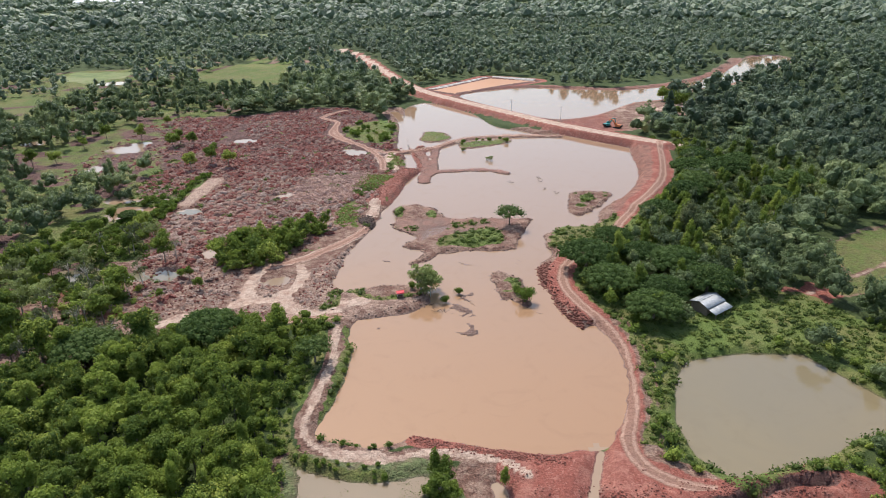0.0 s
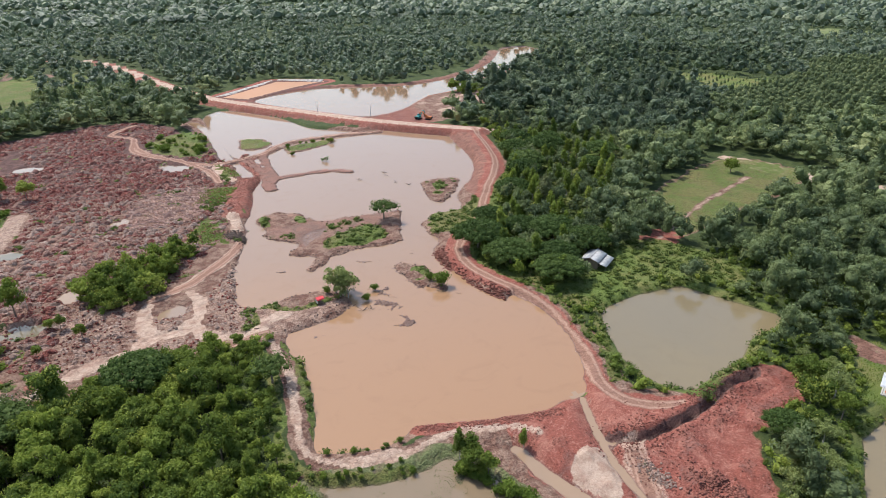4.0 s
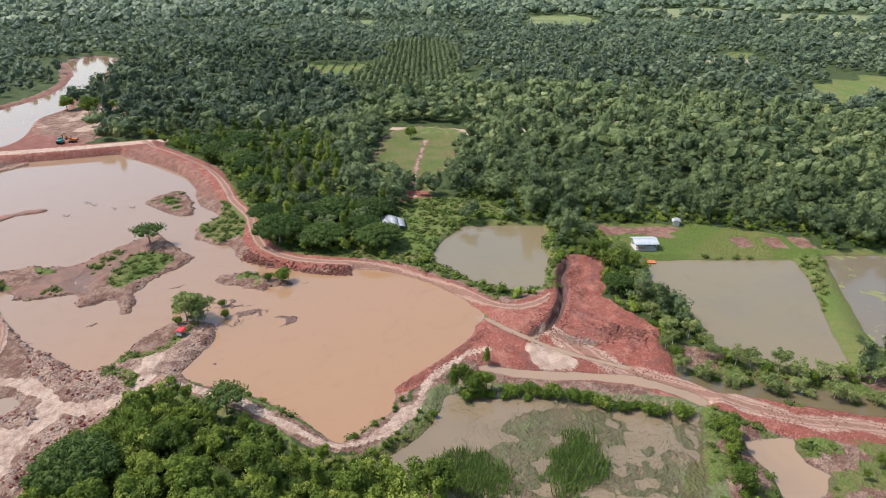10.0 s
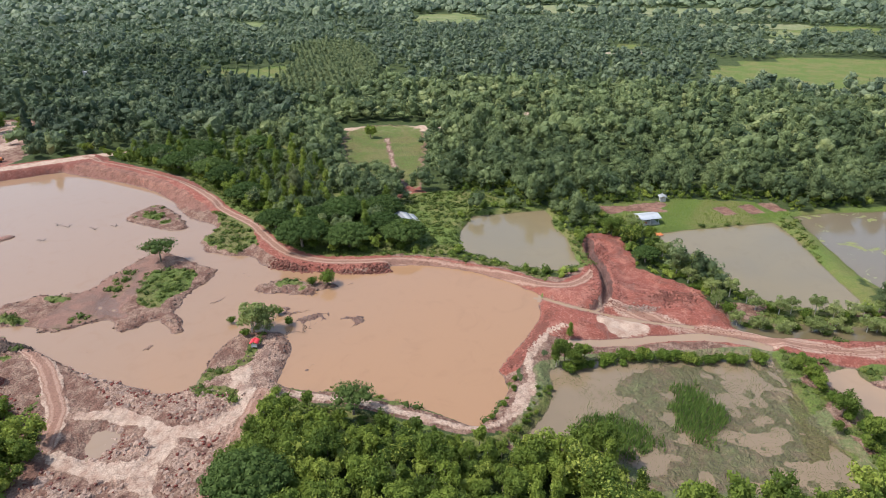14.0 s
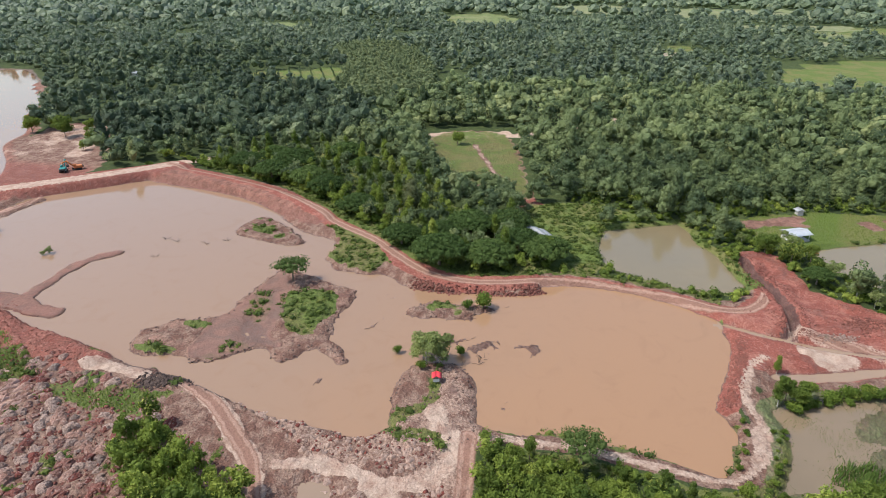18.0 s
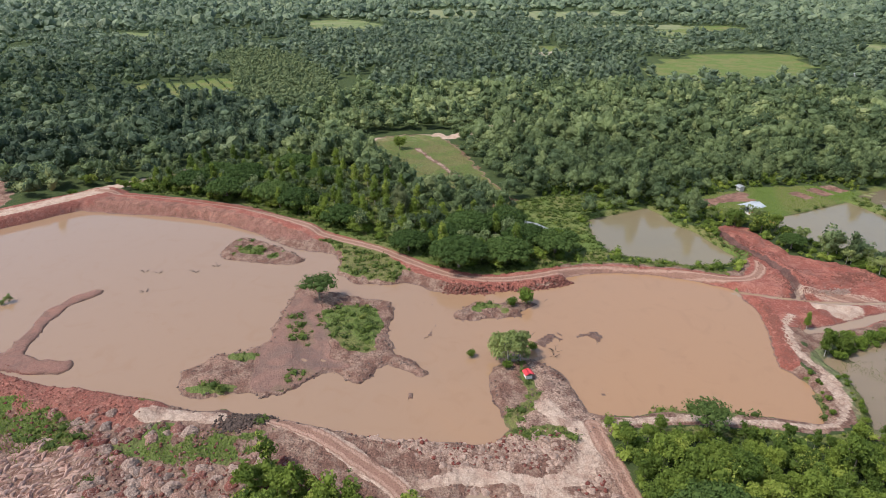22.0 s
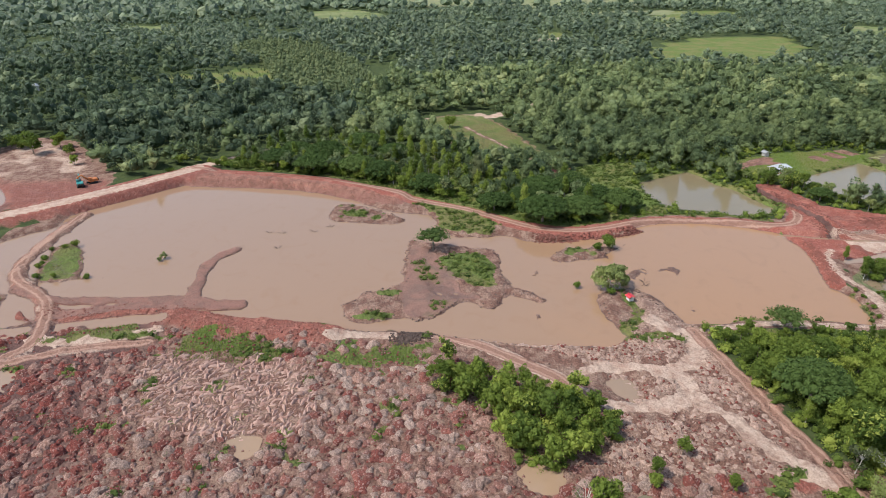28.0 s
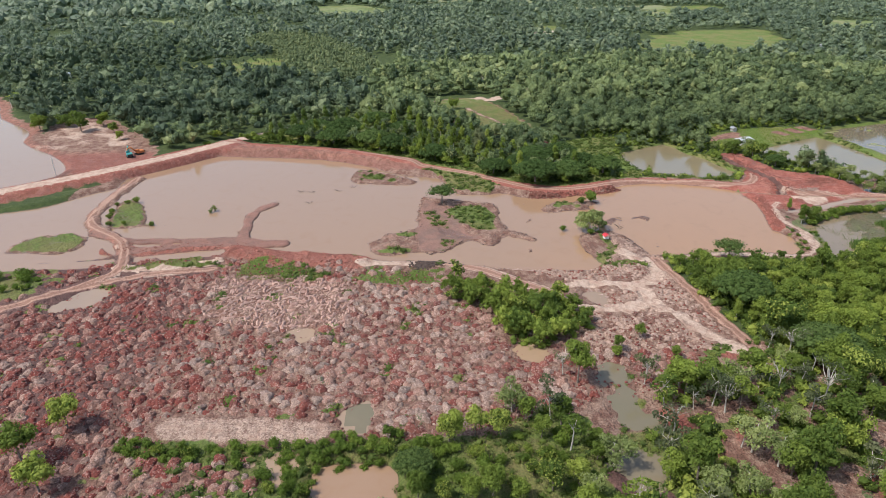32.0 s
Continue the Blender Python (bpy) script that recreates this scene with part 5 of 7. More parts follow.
def water(name, z, mat, label, outlines=(), lines=(), cell=2.4):
    """A sheet of water that runs a little way under its banks."""
    every = np.concatenate([*outlines, *[line for line, _ in lines]])
    xs, ys = (np.arange(every[:, k].min() - 6, every[:, k].max() + 6, cell) for k in (0, 1))
    X, Y = np.meshgrid(xs + cell / 2, ys + cell / 2)
    d = np.full(X.shape, 99.0)
    for line in outlines:
        d = np.minimum(d, shore(X, Y, line))
    for line, half in lines:
        d = np.minimum(d, line_gap(X, Y, line) - half)
    j, i = np.nonzero(d < 2.0)
    wide = len(xs) + 1
    corner = j * wide + i
    quads = np.stack((corner, corner + 1, corner + wide + 1, corner + wide), -1)
    used, back = np.unique(quads, return_inverse=True)
    verts = np.stack((xs[0] + (used % wide) * cell, ys[0] + (used // wide) * cell, np.full(len(used), z)), -1)
    return tagged(new(name, mesh_of(name, verts, back.reshape(-1, 4), None, mat)), label, "water", kind="structure")


lake_water = water("lake_water", 0.0, M_LAKE, "opaque muddy orange-brown water of the flooded pit", [L_LAKE, L_NW], [(L_CHANNEL, 2.6)])
water("reservoir_water", 0.004, M_LAKE, "muddy brown water of the reservoir beyond the road", [L_N])
water("pond_water", 0.008, M_POND, "still olive-brown water of a square pond", [L_2])
water("pond_water", 0.012, M_POND, "still grey-brown water of a fish pond", [L_3])
water("pond_water", 0.014, M_LAKE, "opaque pinkish-brown water of a small square pond", [L_FARMPOND])
water("pond_water", 0.016, M_WEED, "grey pond water with floating green weed", [L_3B])
water("marsh_water", 0.020, M_MARSH, "shallow muddy water among marsh grass", [L_MARSH])
water("ditch_water", 0.024, M_PUDDLE, "muddy brown water in ditches and shallow pools", [L_MARSH2], [(L_STREAM, 0.6), (L_STREAM2, 1.4)], 1.2)
water("ditch_water", 0.028, M_DITCH, "dark standing water in a ditch below the trees", [], [(L_DITCH, 3.4)])
water("puddle_water", 0.30, M_PUDDLE, "rain pools between spoil heaps", [np.array([(x + r * math.cos(a), y + 0.8 * r * math.sin(a)) for a in np.linspace(0, 6.28, 14)[:-1]]) for x, y, r in PUDDLES if (x, y) not in POOLS3])
water("swamp_water", 0.304, M_SWAMP, "still grey-green pools under half-bare trees", [np.array([(x + r * math.cos(a), y + 0.8 * r * math.sin(a)) for a in np.linspace(0, 6.28, 14)[:-1]]) for x, y, r in PUDDLES if (x, y) in POOLS3])
water("basin_water", 0.75, M_ORANGEWATER, "orange settling water in a lined basin", [L_BASIN])

# ---- plants ----
def ico():
    t = (1 + 5 ** 0.5) / 2
    v = np.array([(-1, t, 0), (1, t, 0), (-1, -t, 0), (1, -t, 0), (0, -1, t), (0, 1, t), (0, -1, -t), (0, 1, -t), (t, 0, -1), (t, 0, 1), (-t, 0, -1), (-t, 0, 1)], float)
    f = np.array([(0, 11, 5), (0, 5, 1), (0, 1, 7), (0, 7, 10), (0, 10, 11), (1, 5, 9), (5, 11, 4), (11, 10, 2), (10, 7, 6), (7, 1, 8),
                  (3, 9, 4), (3, 4, 2), (3, 2, 6), (3, 6, 8), (3, 8, 9), (4, 9, 5), (2, 4, 11), (6, 2, 10), (8, 6, 7), (9, 8, 1)])
    return v / np.linalg.norm(v[0]), f


def ico_fine():
    v, f = ico()
    verts, mid, out = list(map(tuple, v)), {}, []
    for tri in f:
        m = []
        for a, b in ((0, 1), (1, 2), (2, 0)):
            key = tuple(sorted((tri[a], tri[b])))
            if key not in mid:
                p = np.array(verts[key[0]]) + verts[key[1]]
                mid[key] = len(verts)
                verts.append(tuple(p / np.linalg.norm(p)))
            m.append(mid[key])
        out += [(tri[0], m[0], m[2]), (tri[1], m[1], m[0]), (tri[2], m[2], m[1]), tuple(m)]
    return np.array(verts), np.array(out)


ICO, ICO2 = ico(), ico_fine()


def crown(rng, blobs, leaves, size, core=0.70, fine=False, spray=0.85, reach=(0.72, 1.22), cores=99):
    """Leaf clumps over several rounded masses: vertices, quads, triangles and tint."""
    blobs = [(np.array(c, float), np.array(r, float)) for c, r in blobs]
    area = np.array([(r[0] * r[1] + r[0] * r[2] * 2) for _, r in blobs])
    pick = rng.choice(len(blobs), leaves, p=area / area.sum())
    way = rng.normal(size=(leaves, 3))
    way[:, 2] = np.where(way[:, 2] < -0.5, -way[:, 2] * 0.6, way[:, 2])
    way /= np.linalg.norm(way, axis=1, keepdims=True)
    C, R = np.array([b[0] for b in blobs])[pick], np.array([b[1] for b in blobs])[pick]
    at = C + way * R * rng.uniform(*reach, (leaves, 1))
    n = way / R + rng.normal(size=(leaves, 3)) * spray / R.mean()
    n /= np.linalg.norm(n, axis=1, keepdims=True)
    u = np.cross(n, rng.normal(size=(leaves, 3)))
    u /= np.linalg.norm(u, axis=1, keepdims=True) + 1e-9
    w = np.cross(n, u)
    s = size * rng.uniform(0.55, 1.35, (leaves, 1))
    droop = np.array([0, 0, -0.22]) * s
    V = np.stack((at + u * s * 0.62 + droop, at + w * s * 0.5 + n * s * 0.14, at - u * s * 0.45 - w * s * 0.35), 1).reshape(-1, 3)
    Q = np.zeros((0, 4), np.int32)
    tint = np.repeat(rng.uniform(0, 0.16, leaves), 3)
    verts, tris, extra = [V], [np.arange(leaves * 3).reshape(-1, 3)], [tint]
    base = len(V)
    cv, cf = ICO2 if fine else ICO
    for c, r in sorted(blobs, key=lambda b: -b[1][0])[:cores]:
        j = cv * r * core * rng.uniform(0.68, 1.2, (len(cv), 1)) + c
        verts.append(j)
        tris.append(cf + base)
        extra.append(np.full(len(cv), 0.10))
        base += len(cv)
    return np.concatenate(verts), Q, np.concatenate(tris), np.concatenate(extra)


def stems(rng, height_, radius, tips, lean=0.0, sides=6):
    """A tapered trunk with limbs to the given tips: vertices and quads."""
    V, Q = [], []

    def tube(points, radii):
        base = len(V)
        for k, (p, r) in enumerate(zip(points, radii)):
            for a in range(sides):
                V.append((p[0] + r * math.cos(6.283 * a / sides), p[1] + r * math.sin(6.283 * a / sides), p[2]))
        for k in range(len(points) - 1):
            for a in range(sides):
                b = base + k * sides
                Q.append((b + a, b + (a + 1) % sides, b + sides + (a + 1) % sides, b + sides + a))
    fork = np.array((lean * height_, 0.1 * lean * height_, height_ * 0.55))
    tube([np.array((0, 0, -0.4)), np.array((0, 0, 0.3)), fork * 0.5 + rng.normal(size=3) * 0.08 * radius, fork], [radius * 1.5, radius * 1.1, radius * 0.9, radius * 0.7])
    for tip in tips:
        tip = np.array(tip, float)
        bend = fork * 0.45 + tip * 0.55 + np.array((0, 0, 0.08 * height_)) + rng.normal(size=3) * 0.05 * height_
        tube([fork - np.array((0, 0, 0.15)), bend, tip], [radius * 0.6, radius * 0.38, radius * 0.14])
    return np.array(V), np.array(Q)


def broad_blobs(rng, h, w, n):
    """An uneven crown: a middle mass and masses of many sizes round and over it."""
    out = [((0, 0, h * 0.62), (w * 0.32, w * 0.30, h * 0.25))]
    for k in range(n):
        a, d = 2.4 * k + rng.uniform(-0.5, 0.5), rng.uniform(0.14, 0.40) * w
        r = rng.uniform(0.12, 0.25) * w
        out.append(((d * math.cos(a), d * math.sin(a), h * rng.uniform(0.42, 0.92) - 0.18 * d), (r, r * rng.uniform(0.75, 1.2), r * rng.uniform(0.6, 1.05))))
    return out


def dome_blobs(rng, h, w, n, drop=2.3):
    """A wide, flat, umbrella-like crown."""
    out = []
    for k in range(n):
        a, d = k * 2.4, w * 0.42 * math.sqrt((k + 0.3) / n)
        r = w * rng.uniform(0.075, 0.105) * (26 / n) ** 0.1 * (1.9 if n < 20 else 1.0)
        out.append(((d * math.cos(a), d * math.sin(a), h * (0.86 - drop * (d / w) ** 2) + rng.uniform(-0.03, 0.03) * h), (r, r, r * 0.72)))
    return out


def tall_blobs(rng, h, w, n):
    return [((rng.uniform(-0.12, 0.12) * w, rng.uniform(-0.12, 0.12) * w, h * (0.35 + 0.58 * k / n)), (w * rng.uniform(0.26, 0.42) * (1.1 - 0.5 * k / n), w * rng.uniform(0.26, 0.42) * (1.1 - 0.5 * k / n), h * 0.16)) for k in range(n)]


def tree_kind(rng, blobs, h, leaves, size, leaf_mat, bark_mat, radius, lean=0.0, core=0.8, fine=False, spray=0.85):
    V, Q, T, tint = crown(rng, blobs, leaves, size, core, fine, spray)
    tips = [np.array(c) * (0.9, 0.9, 0.97) for c, r in blobs[:7]]
    sv, sq = stems(rng, h, radius, tips, lean)
    return mesh_of("crown", V, Q, T, leaf_mat, tint=tint), mesh_of("trunk", sv, sq, None, bark_mat)


def plant(name, kind, x, y, turn, scale, label, category="tree", group="", sink=0.0, z=None):
    ob = new(name)
    part("trunk", kind[1], ob)
    part("crown", kind[0], ob)
    ob.matrix_basis = pose(x, y, (float(height(x, y)) if z is None else z) - sink, 0, 0, turn) @ Matrix.Diagonal((scale, scale, scale * random.uniform(0.9, 1.12), 1))
    return tagged(ob, label, category, group)


def scatter(lo, hi, step, rng):
    """Jittered places over a rectangle of the plan."""
    X, Y = np.meshgrid(np.arange(lo[0], hi[0], step), np.arange(lo[1], hi[1], step))
    X, Y = X.ravel(), Y.ravel()
    return X + rng.uniform(-0.42, 0.42, X.size) * step, Y + rng.uniform(-0.42, 0.42, X.size) * step


def bare(X, Y):
    """How far a place lies from water, works, tracks and meadows; below zero on them."""
    d = np.minimum(40.0, np.hypot(X - 73, Y - 154) - 9)
    for line, gap in ((L_LAKE, 4.5), (L_ISLANDS[5][0], 3), (L_NW, 10), (L_N, 7), (L_2, 2.0), (L_3, 2.0), (L_3B, 3), (L_MARSH, 0.5), (L_MARSH2, 0.5), (L_FARMPOND, 2), (L_RED, 1), (L_MUD, 1), (L_MUDN, 1), (L_SANDY, 1),
                      (L_FIELD, 1), (L_PAV, 2), (L_NCLEAR, 3), (L_BASIN, 16), (L_SPIT, 1), (L_GREENSE, 0), (L_GROVE, 3), (L_MUDW, 1), (L_SPAREWOOD, 0), (L_HEDGEW, 0), (L_RAINZONE, 1), (L_PAV2, 1), (L_HEDGEG, 1), (L_MUDNW, 0), *[(p, 3) for p in L_NWGREENS], *[(g, 0) for g in L_GRASSES]):
        d = np.minimum(d, shore(X, Y, line) - gap)
    for line, gap in ((L_ROAD, 12), (L_ROAD2, 3), (L_MUDTRACK, 9), (L_TRACK_E, 5), (L_TRACK_W, 4.6), (L_REDROAD, 8), (L_EMB, 6.5), (L_REDBANK, 14), (L_CAUSE, 6), (L_CHANNEL, 8), (L_DITCH, 5), (L_STREAM2, 5), (L_DYKE, 4), *[(l, 3) for l in (*L_SANDTRACKS, *L_WHITES)], (L_FIELDROADS[0], 12), (L_FIELDROADS[1], 7)):
        d = np.minimum(d, line_gap(X, Y, line) - gap)
    for one in MEADOWS:
        d = np.where((meadow(X, Y, one)[2] < 1.04) & (lump(X, Y, 38, 107) < 0.85), -1.0, d)
    return d


rng = np.random.RandomState(7)
BROAD = [tree_kind(rng, broad_blobs(rng, h, w, n), h, 1350, 0.46, M_LEAF, M_BARK, 0.16, core=0.66) for h, w, n in ((7.0, 6.0, 10), (8.0, 5.2, 9), (6.4, 7.0, 12), (7.4, 4.6, 8))]
TALL = [tree_kind(rng, tall_blobs(rng, 9.5, 4.0, 6), 9.5, 1200, 0.42, M_LEAF, M_PALEBARK, 0.14, core=0.7) for _ in range(2)]
RAINS = [tree_kind(rng, dome_blobs(rng, 9.5, 17.0, 46, 1.5), 9.5, 4600, 0.55, M_RAIN, M_BARK, 0.45, core=0.86, spray=0.45) for _ in range(3)]
UMBRELLA = [tree_kind(rng, dome_blobs(rng, 6.5, 9.5, 13, 0.7), 6.5, 1300, 0.45, M_FINE, M_BARK, 0.24, core=0.6) for _ in range(1)]
THIN = [tree_kind(rng, broad_blobs(rng, 8.5, 5.5, 7)[1:], 8.5, 380, 0.55, M_GREY if k else M_LEAF, M_PALEBARK, 0.15, 0.08, core=0.32) for k in range(3)]
BUSHES = [tree_kind(rng, [((rng.uniform(-.5, .5), rng.uniform(-.5, .5), rng.uniform(0.5, 1.1)), (0.75, 0.75, 0.65)) for _ in range(5)], 1.6, 430, 0.25, M_BUSH, M_BARK, 0.05, core=0.7) for _ in range(2)]
OLIVE = [tree_kind(rng, broad_blobs(rng, 7.0, w, n), 7.0, 1300, 0.40, M_OLIVE, M_PALEBARK, 0.16, core=0.42) for w, n in ((5.6, 7), (6.4, 9))]
GHOST = []
for k in range(2):
    tips = [(1.3 * math.cos(a) * q, 1.3 * math.sin(a) * q, 6.2 + 2.4 * (a % 1.0)) for a, q in zip(np.arange(13) * 2.4, np.linspace(0.5, 2.6, 13))]
    V, Q, T, tint = crown(rng, [(p, (0.9, 0.8, 0.5)) for p in tips[3:]], 330, 0.36, 0.1)
    sv, sq = stems(rng, 8.0, 0.2, tips, 0.04)
    GHOST.append((mesh_of("crown", V, Q, T, M_GREY, tint=tint), mesh_of("trunk", sv, sq, None, M_PALEBARK)))
SILVER = [tree_kind(rng, tall_blobs(rng, 10.5, 6.0, 8), 10.5, 1500, 0.42, M_GREY, M_PALEBARK, 0.2)]
LABELS = {"BROAD": "leafy green broad-crowned tree with lumpy foliage", "TALL": "slender upright tree with a pale trunk"}

# near woods: the south-west thicket, the grove on the spoil field and the dyke trees
near = []
X, Y = scatter((-150, 20), (-22, 175), 4.3, rng)
ok = (bare(X, Y) > 0) & (np.hypot(X + 30, Y - 110) < 130) & (np.min([np.hypot(X - a, Y - b) for a, b in DOMES], axis=0) > 6)
near += [(x, y, "thicket") for x, y in zip(X[ok], Y[ok])]
X, Y = scatter((-90, 170), (-30, 230), 3.4, rng)
ok = inside(X, Y, L_GROVE)
near += [(x, y, "grove on the spoil field") for x, y in zip(X[ok], Y[ok])]
picked = sorted(near, key=lambda p: math.hypot(p[0] + 40, p[1] - 125))
for k, (x, y, group) in enumerate(picked[:190]):
    low = 0.58 + 0.42 * float(rise(line_gap(np.array([x]), np.array([y]), L_TRACK_W)[0], 7, 17)) if group == "thicket" else 1.0
    if rng.rand() < 0.14:
        plant("slender_tree", TALL[k % 2], x, y, rng.uniform(0, 360), low * rng.uniform(0.65, 0.95), LABELS["TALL"], group=group)
    else:
        plant("broadleaf_tree", BROAD[k % 4], x, y, rng.uniform(0, 360), low * rng.uniform(0.6, 1.25), LABELS["BROAD"], group=group)

# dry woodland with bare trunks, and the hedge along the spoil field
X, Y = scatter((-170, 100), (-60, 330), 5.4, rng)
wet = np.min([np.hypot(X - a, Y - b) - c for a, b, c in PUDDLES], axis=0)
ok = (shore(X, Y, L_SPAREWOOD) < 0) & (wet > 0.5) & ~((X > -87) & (Y > 145)) & (lump(X, Y, 20, 85) + 0.5 * rng.rand(X.size) > 0.1)
for k, (x, y) in enumerate(zip(X[ok], Y[ok])):
    if k % 5 == 3:
        plant("olive_tree", OLIVE[k % 2], x, y, rng.uniform(0, 360), rng.uniform(0.7, 1.2), "olive-green tree with pale branches", group="open woodland")
    elif k % 5 in (0, 2):
        plant("broadleaf_tree", BROAD[k % 4], x, y, rng.uniform(0, 360), rng.uniform(0.75, 1.45), LABELS["BROAD"], group="open woodland")
    else:
        plant("sparse_tree", THIN[k % 3], x, y, rng.uniform(0, 360), rng.uniform(0.75, 1.2), "thin-leaved tree with bare pale branches", group="open woodland")
for k, (x, y) in enumerate(((-105.8, 176.7), (-100.8, 164.1), (-99.3, 142.1), (-111.0, 165.1), (-106.8, 158.0), (-81.4, 140.0), (-85.9, 195.5), (-95, 150))):
    plant("bare_tree", GHOST[k % 2], x, y, 77 * k, 0.8 + 0.12 * (k % 3), "half-bare tree with forked white limbs and few leaves", group="open woodland")
for k, (x, y) in enumerate(TREES32):
    if k == 16:
        continue
    if k % 4 == 2:
        plant("sparse_tree", THIN[k % 3], x, y, 50 * k, 1.15, "thin-leaved tree with bare pale branches", group="open woodland")
    elif k % 4 == 1 and x < -90:
        plant("olive_tree", OLIVE[k % 2], x, y, 70 * k, 1.15, "olive-green tree with pale branches", group="open woodland")
    else:
        plant("broadleaf_tree", BROAD[k % 4], x, y, 70 * k, 0.55 if x > -87 and y > 150 else 1.15 + 0.12 * (k % 4), LABELS["BROAD"], group="open woodland")
X, Y = scatter((-170, 100), (-60, 330), 4.0, rng)
ok = (shore(X, Y, L_HEDGEW) < 0) & (shore(X, Y, L_FARMPOND) > 2) & (shore(X, Y, L_STRIP) > 4) & (shore(X, Y, L_HEDGEG) > 0)
for k, (x, y) in enumerate(zip(X[ok], Y[ok])):
    if k % 4 == 0:
        plant("broadleaf_tree", BROAD[k % 4], x, y, rng.uniform(0, 360), rng.uniform(0.45, 1.0), LABELS["BROAD"], group="hedge trees")
    else:
        plant("shrub", BUSHES[k % 2], x, y, rng.uniform(0, 360), rng.uniform(0.9, 1.6), "rounded bright green shrub in a hedge", "bush", "hedge shrubs")
X, Y = scatter((-125, 215), (-98, 300), 2.3, rng)
ok = shore(X, Y, L_HEDGEG) < 0.3
for k, (x, y) in enumerate(zip(X[ok], Y[ok])):
    plant("shrub", BUSHES[k % 2], x, y, rng.uniform(0, 360), rng.uniform(0.75, 1.35), "rounded bright green shrub in a hedge", "bush", "hedge shrubs")
for x, y, s in (*[(a, b, 1.3) for a, b in TREESL], (-79, 181, 0.55), (-71, 173, 0.6)):
    plant("broadleaf_tree", BROAD[0], x, y, x * 7, s, "single leafy tree among spoil heaps")

for k, (x, y, size) in enumerate(RAINTREES):
    plant("rain_tree", RAINS[k % 3], x, y, 67 * k, size, "wide umbrella-crowned rain tree with dense dark green leaves", group="rain trees behind the bank", sink=1.6)
plant("silver_tree", SILVER[0], 83.2, 200.4, 0, 1.25, "tall silvery grey-green tree among darker crowns")
X, Y = scatter((20, 110), (170, 330), 5.4, rng)
gap = np.min([np.hypot(X - x, Y - y) - 6.5 * size for x, y, size in RAINTREES], axis=0)
ok = (np.hypot(X - 72, Y - 154) > 9) & (gap > 0) & (shore(X, Y, L_RAINZONE) < 0) & (shore(X, Y, L_LAKE) > 11) & (line_gap(X, Y, L_TRACK_E) > 8.5)
for k, (x, y) in enumerate(zip(X[ok], Y[ok])):
    if k % 3 == 1:
        plant("slender_tree", TALL[k % 2], x, y, rng.uniform(0, 360), rng.uniform(0.8, 1.15), LABELS["TALL"], group="trees among the rain trees")
FILLERS = np.stack((X[ok], Y[ok]), -1)[np.arange(ok.sum()) % 3 != 1]
# smaller trees on the strip behind the bank
X, Y = scatter((35, 135), (150, 335), 4.2, rng)
d = np.minimum(line_gap(X, Y, L_TRACK_E), line_gap(X, Y, L_EMB))
ok = (d > 6.5) & (d < 16) & (shore(X, Y, L_LAKE) > 9) & (shore(X, Y, L_GREENSE) > 0) & (shore(X, Y, L_2) > 4) & (line_gap(X, Y, L_ROAD) > 9) & (line_gap(X, Y, L_ROAD2) > 4)
for k, (x, y) in enumerate(zip(X[ok], Y[ok])):
    if k % 3 == 0:
        plant("shrub", BUSHES[k % 2], x, y, rng.uniform(0, 360), rng.uniform(1.2, 2.0), "rounded bright green shrub behind the bank", "bush", "bank shrubs")
BANKWOOD = np.stack((X[ok], Y[ok]), -1)[np.arange(ok.sum()) % 3 > 0]
for k, (x, y) in enumerate(CLUMP6[2:]):
    if x > 88:
        continue
    if k % 2:
        plant("olive_tree", OLIVE[k % 4 // 2], x, y, 50 * k, 0.6 if x > 84 else 0.8 + 0.1 * (k % 4), "grey-green tree in the clump between two ponds", group="trees between the ponds")
    else:
        plant("broadleaf_tree", BROAD[k % 4], x, y, 50 * k, 0.6 if x > 84 else 0.85 + 0.12 * (k % 4), "leafy tree in the clump between two ponds", group="trees between the ponds")
plant("umbrella_tree", UMBRELLA[0], 26.4, 219.3, 40, 1.1, "lone umbrella-crowned tree on a mud island")
plant("rain_tree", RAINS[1], 60, 72.0, 40, 0.55, "dark round-topped tree beside the red earthworks")
plant("umbrella_tree", UMBRELLA[0], -29.8, 132.2, 120, 0.95, "flat-crowned tree at the edge of the thicket")
for k, (x, y) in enumerate(DOMES):
    plant("rain_tree", RAINS[k % 2], x, y, 80 * k, 0.98 + 0.06 * (k % 3), "dark flat-crowned tree standing over the thicket", group="dark thicket trees")
plant("rain_tree", RAINS[0], -115.5, 229.5, 30, 0.5, "dense dark round tree beside the small pond")
for x, y, s in ((-5.0, 169.6, 1.35), (-2.2, 166.8, 1.2), (-1.8, 171.2, 1.15), (-4.6, 166.6, 0.85)):
    plant("olive_tree", OLIVE[0], x, y, x * 40, s, "leafy grey-green tree beside the red-roofed hut", sink=0.9 * s)
for x, y, s in ((25, 162, 2.3), (23, 166, 1.4), (-7.6, 170.0, 1.1), (-1, 178, 1.0), (2, 163, 1.2), (6, 168, 1.1)):
    plant("water_bush", BUSHES[0], x, y, x * 30, s, "bushy shrub on a mud islet in the lake", "bush", z=max(0.1, float(height(x, y))))
for x, y, size in ((26.5, 306.5, 0.42), (25.0, 307.6, 0.3)):
    plant("drowned_tree", OLIVE[1], x, y, 40 * x, size, "straggly grey-green tree standing in the lake", z=-0.6)
